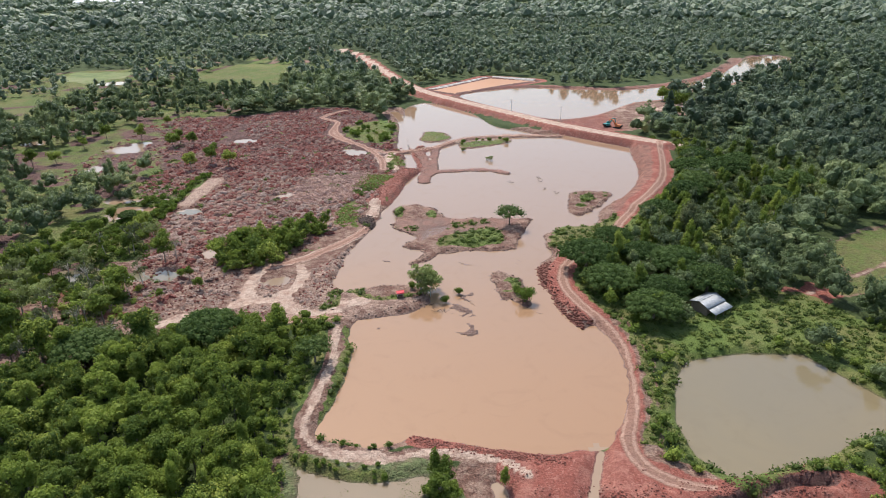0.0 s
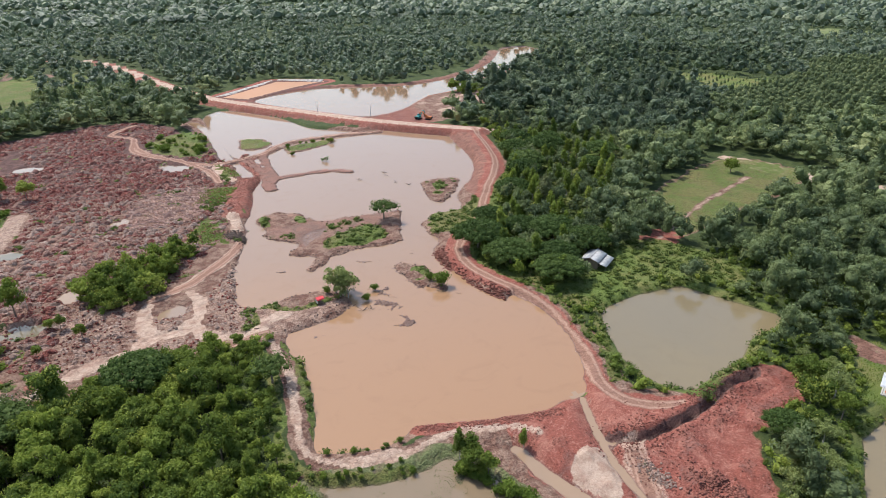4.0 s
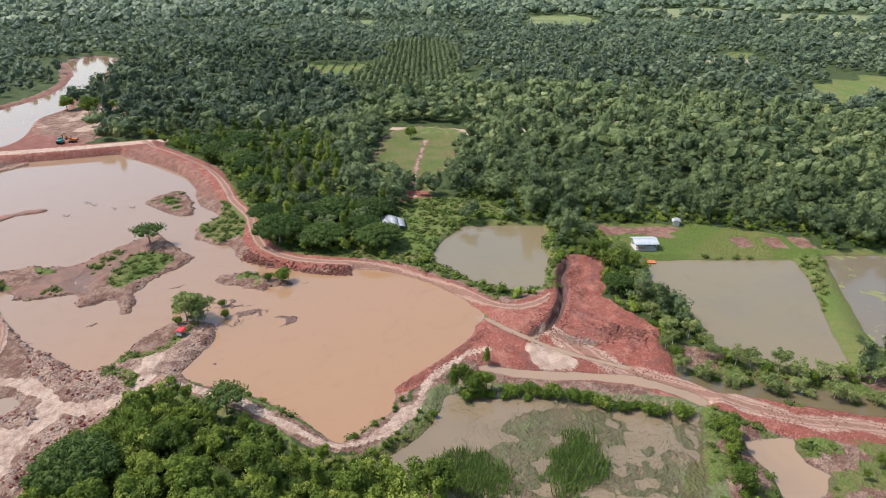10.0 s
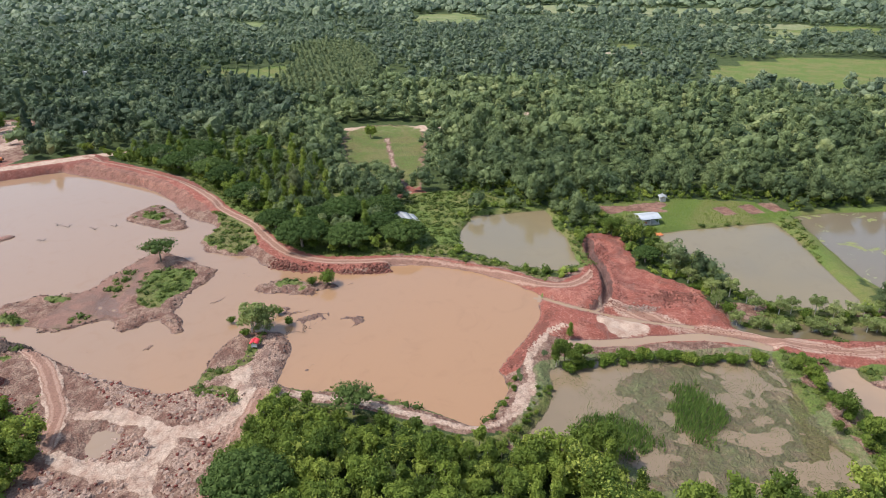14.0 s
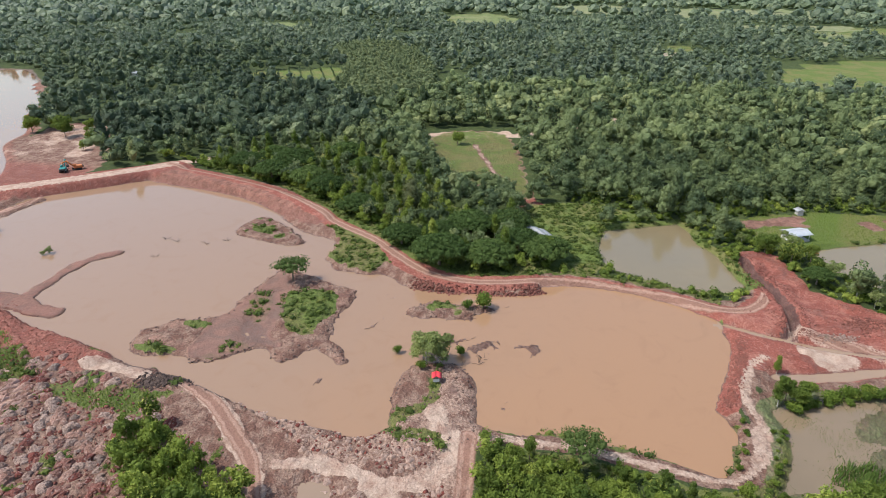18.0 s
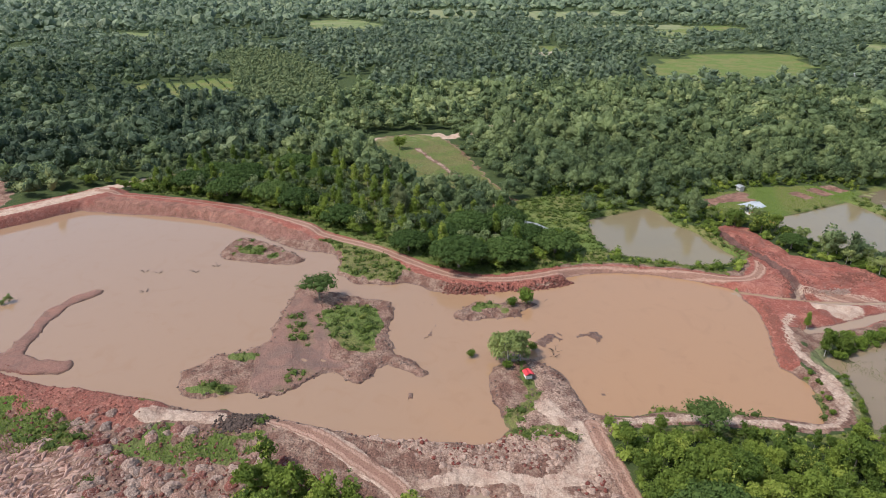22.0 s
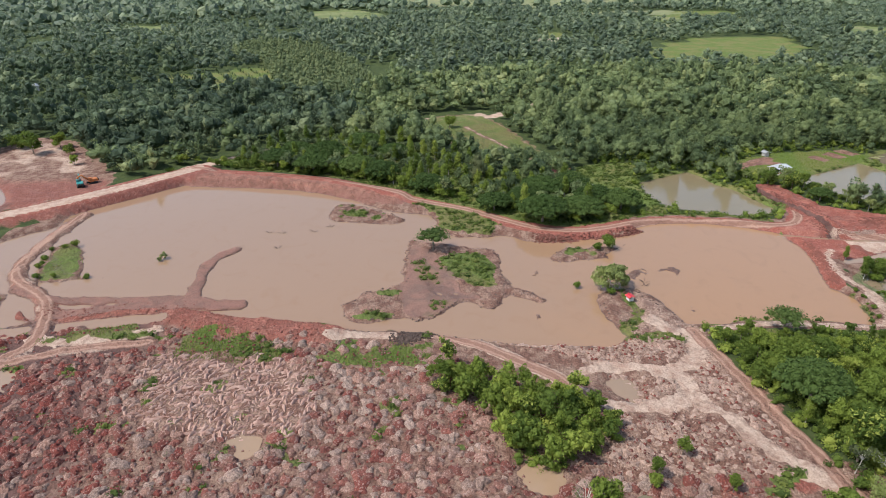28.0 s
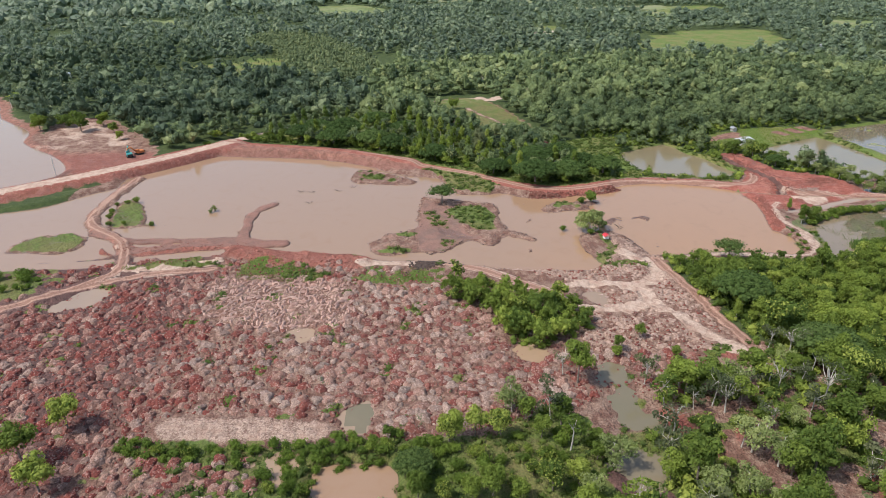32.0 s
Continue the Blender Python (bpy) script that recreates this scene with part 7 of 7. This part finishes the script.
ok &= (shore(X, Y, L_SANDY) > 0) & ~inside(X, Y, L_GROVE) & (lump(X, Y, 48, 62) < 0.8) & (lump(X, Y, 9, 87) < 0.95)
ok &= (shore(X, Y, L_RIPPLE) + 4 * grain(X, Y, 4, 86) > 0) & (shore(X, Y, L_STRIP) > 1.2) & (shore(X, Y, L_HEDGEG) > 0.5)
ok &= np.min([shore(X, Y, p) for p in L_NWGREENS], axis=0) > 1
for line in (*L_SANDTRACKS, *L_WHITES, L_MUDTRACK, L_CAUSE):
    ok &= line_gap(X, Y, line) > 3.6
for px, py, r in PUDDLES:
    ok &= np.hypot(X - px, Y - py) > r + 1
X, Y = X[ok], Y[ok]
order = np.argsort(np.hypot(X + 100, Y - 235))
for k in order[:290]:
    ob = new("spoil_heap", heap_meshes[k % 8])
    s = hr.uniform(0.55, 1.15)
    ob.matrix_basis = pose(X[k], Y[k], height(X[k], Y[k]), 0, 0, hr.uniform(0, 360)) @ Matrix.Diagonal((s, s * hr.uniform(0.6, 1.35), s * hr.uniform(0.6, 1.25), 1))
    tagged(ob, "crumbling heap of dumped pinkish-red spoil", "spoil heap", "dumped spoil heaps")
o = order[290:]
low = [heap_shape(hr, False, 0.26) for _ in range(5)]
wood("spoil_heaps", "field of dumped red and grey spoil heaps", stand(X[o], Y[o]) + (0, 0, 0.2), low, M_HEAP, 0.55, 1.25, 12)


X, Y = scatter((-130, 140), (-20, 240), 1.5, hr)
ok = (shore(X, Y, L_SANDY) < -1) & ~inside(X, Y, L_GROVE) & (lump(X, Y, 20, 74) + 0.4 * grain(X, Y, 5, 75) > -0.8)
for line in (*L_SANDTRACKS, *L_WHITES):
    ok &= line_gap(X, Y, line) > 2.7
wood("soil_mounds", "churned grey-pink soil between sandy tracks", stand(X[ok], Y[ok]) + (0, 0, 0.1), [heap_shape(hr, False, 0.42, 0.6) for _ in range(6)], M_SANDHEAP, 0.22, 0.75, 13)


def ridge_shape(r):
    V, Q, T, t = heap_shape(r, False, 0.2, 0.85)
    return V * (0.62, 1.75, 1.15), Q, T, t * 0 + r.uniform(0.25, 0.3)


X, Y = scatter((-110, 200), (-20, 330), 1.2, hr)
ok = shore(X, Y, L_RIPPLE) + 4 * grain(X, Y, 4, 86) < 0.5
wood("soil_ripples", "pale churned soil dumped in small ridges", stand(X[ok], Y[ok]) + (0, 0, 0.1), [ridge_shape(hr) for _ in range(5)], M_RIDGE, 0.2, 0.6, 14, 2.0)


def clods(name, label, X, Y, lo, hi, mat, seed):
    r = np.random.RandomState(seed)
    v, f = ICO
    n = len(X)
    s = r.uniform(lo, hi, (n, 1, 1))
    V = v[None] * (1, 1, 0.7) * s * r.uniform(0.45, 1.35, (n, 12, 1)) + np.stack((X, Y, height(X, Y) + 0.05), -1)[:, None]
    T = (f[None] + (np.arange(n) * 12)[:, None, None]).reshape(-1, 3)
    return tagged(new(name, mesh_of(name, V.reshape(-1, 3), None, T, mat)), label, "rubble", kind="stuff")


def beside(line, wide, n, r):
    k = r.randint(0, len(line) - 1, n)
    t = r.rand(n, 1)
    p = line[k] * (1 - t) + line[k + 1] * t + r.normal(size=(n, 2)) * wide
    return p[:, 0], p[:, 1]


X, Y = beside(L_REDBANK, 3.0, 900, hr)
clods("clay_clods", "broken red clay lumps on the dug bank", X, Y, 0.1, 0.3, M_REDROCK, 20)
X, Y = beside(O(MUDSPUR), 1.3, 900, hr)
clods("clay_clods", "broken red clay lumps pushed along the shore", X, Y, 0.15, 0.6, M_REDROCK, 21)
X, Y = scatter((0, 0), (80, 105), 0.8, hr)
ok = (shore(X, Y, L_RED) < -1) & (lump(X, Y, 11, 63) > 0.0) & (shore(X, Y, L_PATCH) > 1)
clods("clay_clods", "red rubble strewn over the earthworks", X[ok], Y[ok], 0.06, 0.24, M_REDROCK, 22)
X, Y = beside(L_TRENCH, 2.4, 1500, hr)
ok = line_gap(X, Y, L_TRENCH) > 1.2
clods("clay_clods", "red clay thrown out along a trench", X[ok], Y[ok], 0.06, 0.26, M_REDROCK, 25)
X, Y = scatter((-40, 140), (80, 345), 1.0, hr)
island = np.min([np.abs(shore(X, Y, line)) for line, _ in L_ISLANDS[:3]], axis=0)
ok = ((island < 1.6) | (np.abs(shore(X, Y, L_SPIT)) < 0.9) | ((shore(X, Y, L_LAKE) < 1.6) & (shore(X, Y, L_LAKE) > 0) & (X < 10))) & (hr.rand(X.size) < 0.4)
clods("shore_clods", "grey-brown mud lumps along the water's edge", X[ok], Y[ok], 0.1, 0.38, M_MUDROCK, 26)
X, Y = beside(np.array([(-27.5, 229), (-26, 225.6), (-23.2, 221.3), (-19, 225.5)]), 1.3, 900, hr)
clods("dark_rubble", "wet dark soil tipped at the shore", X, Y, 0.15, 0.5, M_DARKROCK, 23)
X, Y = scatter((-130, 150), (-10, 440), 1.5, hr)
ok = (shore(X, Y, L_RIPPLE) > 1) & (shore(X, Y, L_STRIP) > 1) & (np.minimum(np.minimum(shore(X, Y, L_MUD), shore(X, Y, L_MUDN)), shore(X, Y, L_SANDY)) < -1) & ~inside(X, Y, L_GROVE) & (hr.rand(X.size) < 0.7) & (Y < 330)
for line in (*L_SANDTRACKS, *L_WHITES, L_MUDTRACK, L_CAUSE):
    ok &= line_gap(X, Y, line) > 3.0
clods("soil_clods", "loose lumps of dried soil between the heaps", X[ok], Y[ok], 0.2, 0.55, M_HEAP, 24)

X, Y = beside(O(RUBBLE), 1.6, 420, hr)
clods("dark_rubble", "grey-brown rubble tipped on the red earthworks", X, Y, 0.1, 0.38, M_REDROCK, 27)
X, Y = beside(O(RUBBLE2), 1.0, 200, hr)
clods("pale_rubble", "pale broken stones on the red earthworks", X, Y, 0.12, 0.36, M_HEAP, 28)


def snag(x, y, r):
    """Bare branches that stand out of the water."""
    curve = bpy.data.curves.new("branches", "CURVE")
    curve.dimensions, curve.bevel_depth, curve.bevel_resolution = "3D", 0.07, 1
    for k in range(7):
        a = r.uniform(0, 6.283)
        s = curve.splines.new("POLY")
        s.points.add(3)
        for j in range(4):
            d = 0.55 * j
            s.points[j].co = (d * math.cos(a + 0.2 * j), d * math.sin(a + 0.2 * j), -0.4 + 0.55 * j - 0.07 * j * j + r.uniform(-0.1, 0.1), 1)
            s.points[j].radius = 1.0 - 0.25 * j
    curve.materials.append(M_DARKROCK)
    ob = new("dead_branch", curve)
    ob.matrix_basis = pose(x, y, 0, 0, 0, r.uniform(0, 360))
    tagged(ob, "bare dark branches sticking out of the muddy water", "dead branch", "snags in the lake")


for x, y in SNAGS:
    snag(x, y, hr)
X, Y = beside(O(REDSPUR), 0.8, 700, hr)
clods("clay_clods", "broken red clay lumps along the lake corner", X, Y, 0.08, 0.3, M_REDROCK, 29)


# ---- buildings and machines ----
def solid(*boxes, bevel=0.0, mat=None, name="solid"):
    """Boxes (x0, y0, z0, x1, y1, z1) in one mesh."""
    bm = bmesh.new()
    for x0, y0, z0, x1, y1, z1 in boxes:
        v = [bm.verts.new(p) for p in ((x0, y0, z0), (x1, y0, z0), (x1, y1, z0), (x0, y1, z0), (x0, y0, z1), (x1, y0, z1), (x1, y1, z1), (x0, y1, z1))]
        for f in ((3, 2, 1, 0), (4, 5, 6, 7), (0, 1, 5, 4), (1, 2, 6, 5), (2, 3, 7, 6), (3, 0, 4, 7)):
            bm.faces.new([v[k] for k in f])
    if bevel:
        bmesh.ops.bevel(bm, geom=bm.edges[:], offset=bevel, segments=1, affect="EDGES")
    me = bpy.data.meshes.new(name)
    bm.to_mesh(me)
    bm.free()
    me.materials.append(mat)
    return me


def sheet_roof(x0, x1, y0, z0, y1, z1, mat, pitch=0.35, thick=0.04):
    """A sloping corrugated sheet from the eave (y0, z0) to the ridge (y1, z1)."""
    n = max(4, int((x1 - x0) / pitch) * 2)
    V, Q = [], []
    for layer in (0, -thick):
        for k in range(n + 1):
            x, lift = x0 + (x1 - x0) * k / n, (0.035 if k % 2 else 0.0) + layer
            V += [(x, y0, z0 + lift), (x, y1, z1 + lift)]
    half = 2 * (n + 1)
    for k in range(n):
        a = 2 * k
        Q += [(a, a + 2, a + 3, a + 1), (half + a, half + a + 1, half + a + 3, half + a + 2)]
        Q += [(a, half + a, half + a + 2, a + 2), (a + 1, a + 3, half + a + 3, half + a + 1)]
    Q += [(0, 1, half + 1, half), (2 * n, half + 2 * n, half + 2 * n + 1, 2 * n + 1)]
    return mesh_of("roof_sheet", V, Q, None, mat)


def place(ob, x, y, turn, z=None, scale=1.0):
    ob.matrix_basis = pose(x, y, float(height(x, y)) if z is None else z, 0, 0, turn) @ Matrix.Scale(scale, 4)
    return ob


def pavilion(x, y, turn):
    ob = new("pavilion")
    part("floor_slab", solid((-4.6, -3.6, -0.6, 4.6, 3.6, 0.35), bevel=0.03, mat=M_CONCRETE), ob, "pale concrete floor")
    for px in (-4.2, 0, 4.2):
        for py in (-3.2, 3.2):
            part("post", solid((px - 0.1, py - 0.1, 0.35, px + 0.1, py + 0.1, 3.0), bevel=0.015, mat=M_PLASTER), ob)
    for py in (-3.2, 3.2):
        part("beam", solid((-4.7, py - 0.08, 2.95, 4.7, py + 0.08, 3.14), mat=M_TIMBER), ob)
    part("roof_sheet", sheet_roof(-5.2, 5.2, -4.3, 3.0, 0.0, 4.1, M_WHITE), ob, "white sheet metal roof slope")
    part("roof_sheet", sheet_roof(-5.2, 5.2, 4.3, 3.0, 0.0, 4.1, M_WHITE), ob, "white sheet metal roof slope")
    part("ridge_cap", solid((-5.25, -0.2, 4.09, 5.25, 0.2, 4.16), bevel=0.02, mat=M_WHITE), ob)
    part("back_wall", solid((-4.1, 3.12, 0.35, 4.1, 3.28, 1.4), mat=M_PLASTER), ob)
    part("bench", solid((-3.8, -2.6, 0.75, -1.2, -1.8, 0.83), (-3.7, -2.5, 0.35, -3.6, -1.9, 0.75), (-1.4, -2.5, 0.35, -1.3, -1.9, 0.75), mat=M_ORANGE), ob, "orange-brown bench")
    part("shelf", solid((1.0, 1.0, 0.35, 3.6, 2.4, 1.25), bevel=0.02, mat=M_DARK), ob)
    return tagged(place(ob, x, y, turn), "open pavilion with a white metal roof beside the fish pond", "pavilion")


def raft(x, y, turn):
    ob = new("raft")
    for k in range(9):
        part("plank", solid((-1.5, -1.35 + 0.3 * k, 0.28, 1.5, -1.08 + 0.3 * k, 0.33), mat=M_ORANGE), ob)
    for px in (-1.1, 1.1):
        part("float", solid((px - 0.25, -1.3, -0.1, px + 0.25, 1.3, 0.28), bevel=0.06, mat=M_BLUE), ob)
    for px in (-1.4, 1.4):
        part("rail_post", solid((px - 0.04, 1.2, 0.33, px + 0.04, 1.28, 1.1), mat=M_ORANGE), ob)
    part("rail", solid((-1.45, 1.2, 1.05, 1.45, 1.28, 1.12), mat=M_ORANGE), ob)
    return tagged(place(ob, x, y, turn, 0.0), "orange plank raft moored at the pond edge", "raft")


def house(name, label, x, y, turn, l, w, eave, ridge, roof_mat, wall_mat, lean=False, door=True):
    ob = new(name)
    a, b = l / 2, w / 2
    part("wall", solid((-a, -b, -0.3, a, -b + 0.15, eave), mat=wall_mat), ob)
    part("wall", solid((-a, b - 0.15, -0.3, a, b, eave), mat=wall_mat), ob)
    for s in (-1, 1):
        part("wall", solid((s * a - (0.15 if s > 0 else 0), -b + 0.15, -0.3, s * a + (0.15 if s < 0 else 0), b - 0.15, eave), mat=wall_mat), ob)
        gable = mesh_of("gable", [(s * (a - t), q * b, eave) for t in (0, 0.15) for q in (-1, 1)] + [(s * (a - t), 0, ridge - 0.1) for t in (0, 0.15)],
                        [(0, 2, 5, 4), (1, 4, 5, 3), (0, 1, 3, 2)], [(0, 4, 1), (2, 3, 5)], wall_mat)
        part("gable", gable, ob)
        part("roof_sheet", sheet_roof(-a - 0.5, a + 0.5, s * (b + 0.6), eave - 0.1, 0, ridge, roof_mat), ob)
    part("ridge_cap", solid((-a - 0.55, -0.18, ridge, a + 0.55, 0.18, ridge + 0.06), bevel=0.02, mat=roof_mat), ob)
    if door:
        part("door", solid((-0.5, -b - 0.04, 0, 0.5, -b + 0.02, 2.05), mat=M_TIMBER), ob)
        for px in (-a * 0.6, a * 0.6):
            part("window", solid((px - 0.5, -b - 0.03, 0.9, px + 0.5, -b + 0.02, 1.9), mat=M_GLASS), ob)
    if lean:
        part("lean_to_roof", sheet_roof(-a - 0.4, a + 0.4, -b - 3.0, eave - 1.0, -b - 0.1, eave - 0.2, roof_mat), ob)
        for px in (-a, 0, a):
            part("post", solid((px - 0.08, -b - 2.8, -0.3, px + 0.08, -b - 2.64, eave - 0.98), mat=M_TIMBER), ob)
    return tagged(place(ob, x, y, turn), label, "house")


def hut(x, y, turn):
    ob = new("hut")
    part("platform", solid((-1.3, -1.2, 0.35, 1.3, 1.2, 0.45), bevel=0.02, mat=M_TIMBER), ob)
    for px in (-1.15, 1.15):
        for py in (-1.05, 1.05):
            part("post", solid((px - 0.06, py - 0.06, -0.4, px + 0.06, py + 0.06, 1.95), mat=M_TIMBER), ob)
    part("wall", solid((-1.2, 1.02, 0.45, 1.2, 1.08, 1.85), mat=M_PLASTER), ob, "pale board back wall")
    part("wall", solid((-1.22, -0.9, 0.45, -1.16, 1.0, 1.5), mat=M_PLASTER), ob, "pale board side wall")
    part("roof_sheet", sheet_roof(-1.6, 1.6, -1.6, 1.85, 0, 2.5, M_REDROOF, 0.25), ob, "bright red metal roof slope")
    part("roof_sheet", sheet_roof(-1.6, 1.6, 1.6, 1.85, 0, 2.5, M_REDROOF, 0.25), ob, "bright red metal roof slope")
    part("ridge_cap", solid((-1.62, -0.1, 2.5, 1.62, 0.1, 2.54), mat=M_REDROOF), ob)
    return tagged(place(ob, x, y, turn), "small hut with a bright red metal roof on the mud spit", "hut")


def excavator(x, y, turn, paint, label):
    ob = new("excavator")
    for s in (-1, 1):
        t = part("track", solid((-1.9, s * 1.15 - 0.3, 0.0, 1.9, s * 1.15 + 0.3, 0.85), bevel=0.22, mat=M_RUBBER), ob, "black crawler track")
        for k in range(4):
            part("roller", solid((-1.4 + 0.9 * k, s * 1.15 - 0.32, 0.2, -1.05 + 0.9 * k, s * 1.15 + 0.32, 0.55), bevel=0.1, mat=M_DARK), t)
    part("body", solid((-2.3, -1.25, 0.95, 1.1, 1.25, 2.1), bevel=0.12, mat=paint), ob, "painted engine housing")
    cab = part("cab", solid((0.1, 0.2, 2.05, 1.6, 1.2, 3.0), bevel=0.08, mat=paint), ob)
    part("windscreen", solid((1.58, 0.3, 2.25, 1.63, 1.1, 2.9), mat=M_GLASS), cab)
    part("counterweight", solid((-2.75, -1.2, 1.0, -2.25, 1.2, 1.9), bevel=0.15, mat=M_DARK), ob)
    for nm, p, q, r in (("boom", (1.0, -0.3, 1.7), (3.6, -0.3, 4.6), 0.28), ("boom", (3.4, -0.3, 4.6), (5.4, -0.3, 3.9), 0.24), ("arm", (5.2, -0.3, 4.1), (6.0, -0.3, 1.4), 0.18)):
        p, q = Vector(p), Vector(q)
        d = (q - p).normalized()
        up = d.cross(Vector((0, 1, 0))) * r
        side = Vector((0, r * 0.7, 0))
        V = [tuple(c + a * up + b * side) for c in (p, q) for a, b in ((-1, -1), (1, -1), (1, 1), (-1, 1))]
        part(nm, mesh_of(nm, V, [(0, 1, 2, 3), (7, 6, 5, 4), (0, 4, 5, 1), (1, 5, 6, 2), (2, 6, 7, 3), (3, 7, 4, 0)], None, paint), ob)
    part("bucket", solid((5.3, -0.85, 0.5, 6.2, 0.25, 1.4), bevel=0.15, mat=M_DARK), ob)
    return tagged(place(ob, x, y, turn), label, "excavator")


def pole(x, y, turn=0.0):
    ob = new("utility_pole")
    V, Q = [], []
    for k, (z, r) in enumerate(((-0.5, 0.16), (8.6, 0.10))):
        V += [(r * math.cos(a), r * math.sin(a), z) for a in np.linspace(0, 6.283, 9)[:-1]]
    Q = [(a, (a + 1) % 8, 8 + (a + 1) % 8, 8 + a) for a in range(8)]
    part("shaft", mesh_of("shaft", V, Q, None, M_CONCRETE), ob)
    part("crossarm", solid((-0.9, -0.06, 8.0, 0.9, 0.06, 8.14), mat=M_TIMBER), ob)
    for px in (-0.75, 0, 0.75):
        part("insulator", solid((px - 0.05, -0.05, 8.14, px + 0.05, 0.05, 8.34), bevel=0.015, mat=M_PLASTER), ob)
    return tagged(place(ob, x, y, turn), "concrete utility pole beside the dirt road", "utility pole", "roadside poles")


def palm(x, y, h):
    ob = new("palm_tree")
    sv, sq = stems(rng, h / 0.55, 0.16, [])
    part("trunk", mesh_of("trunk", sv, sq, None, M_PALEBARK), ob)
    for k in range(13):
        a, up = k * 2.4, rng.uniform(0.1, 0.9)
        V, Q = [], []
        for j in range(5):
            d = 0.55 * j
            p = np.array((d * math.cos(a), d * math.sin(a), h + d * up - 0.22 * d * d))
            w = 0.42 * math.sin(0.5 + 2.3 * j / 4)
            V += [tuple(p + (-math.sin(a) * w, math.cos(a) * w, -0.12)), tuple(p), tuple(p + (math.sin(a) * w, -math.cos(a) * w, -0.12))]
        for j in range(4):
            Q += [(3 * j, 3 * j + 3, 3 * j + 4, 3 * j + 1), (3 * j + 1, 3 * j + 4, 3 * j + 5, 3 * j + 2)]
        part("frond", mesh_of("frond", V, Q, None, M_LEAF, tint=np.full(len(V), 0.3)), ob)
    return tagged(place(ob, x, y, 0), "tall palm with drooping fronds", "palm")


P = PLACES
shelter = pavilion(93.4, 70.8, -62)
shelter.matrix_basis = shelter.matrix_basis @ Matrix.Diagonal((0.76, 0.76, 0.8, 1))
raft(86.2, 67.0, 24)
house("house", "farm shed with a weathered grey tin roof among trees", 73.2, 154.4, 35, 7.0, 4.8, 2.6, 3.6, M_TIN, M_TIMBER, lean=True)
cabin = hut(-10.9, 165.5, 15)
cabin.matrix_basis = cabin.matrix_basis @ Matrix.Diagonal((0.7, 0.7, 0.8, 1))
house("house", "house with a red tiled roof in the woods", *P[3], 20, 9, 6, 2.8, 4.6, M_BRICKRED, M_PLASTER)
house("pump_house", "small grey pump house beside the bare plot", *P[4], 10, 2.4, 2.0, 1.9, 2.4, M_TIN, M_CONCRETE, door=False)
excavator(*P[8], 30, M_TEAL, "teal excavator parked on the red embankment")
excavator(P[8][0] + 5, P[8][1] - 2.5, 140, M_ORANGE, "orange excavator parked on the red embankment")
pole(*P[10], 45), pole(*P[11], 45)
palm(*P[12], 9.0), palm(P[12][0] - 4, P[12][1] + 2, 8.0)
house("farmhouse", "far house with a pale metal roof", *P[15], 60, 10, 7, 3.2, 4.6, M_WHITE, M_PLASTER)
house("farmhouse", "far house with a pale metal roof", *P[22], 30, 9, 7, 3.2, 4.6, M_WHITE, M_PLASTER)
house("farmhouse", "far house with a pale metal roof", *P[24], 80, 12, 8, 3.2, 4.8, M_WHITE, M_PLASTER)
house("factory", "long white-roofed factory hall on the plain", -850, 1800, 8, 130, 45, 9, 13, M_WHITE, M_PLASTER, door=False)
house("factory", "white-roofed hall beside the factory", -732, 1710, 8, 42, 34, 8, 11, M_WHITE, M_PLASTER, door=False)

# water gate at the reservoir's far end
gate = new("water_gate")
part("sill", solid((-9, -1.2, -1.0, 9, 1.2, 1.6), bevel=0.05, mat=M_CONCRETE), gate)
for k in range(5):
    part("pier", solid((-8.4 + 4.0 * k, -1.6, -1.0, -7.6 + 4.0 * k, 1.6, 4.2), bevel=0.05, mat=M_CONCRETE), gate)
part("walkway", solid((-9, -0.9, 4.2, 9, 0.9, 4.5), bevel=0.03, mat=M_CONCRETE), gate)
tagged(place(gate, *P[14], -35, 0.0), "concrete water gate with piers at the reservoir end", "water gate")


def liner(a, b, wide):
    """A sloping strip of pale lining panels along one side of the settling basin."""
    a, b = Vector((*a, 0)), Vector((*b, 0))
    run = b - a
    out = Vector((-run.y, run.x, 0)).normalized()
    n = 10
    ob = new("basin_lining")
    for k in range(n):
        p, q = a + run * (k + 0.02) / n, a + run * (k + 0.98) / n
        V = [(v.x + out.x * w, v.y + out.y * w, z + t) for t in (0, 0.12) for v, w, z in ((p, 0, 0.6), (q, 0, 0.6), (q, wide, 1.5), (p, wide, 1.5))]
        part("lining_panel", mesh_of("lining_panel", V, [(3, 2, 1, 0), (4, 5, 6, 7), (0, 1, 5, 4), (1, 2, 6, 5), (2, 3, 7, 6), (3, 0, 4, 7)], None, M_LINER), ob)
    return tagged(ob, "pale lining panels on the bank of an orange settling basin", "basin lining")


liner((-2.8, 493.3), (45.4, 544.8), 4.0)
liner((45.4, 544.8), (78.3, 526.5), 6.0)
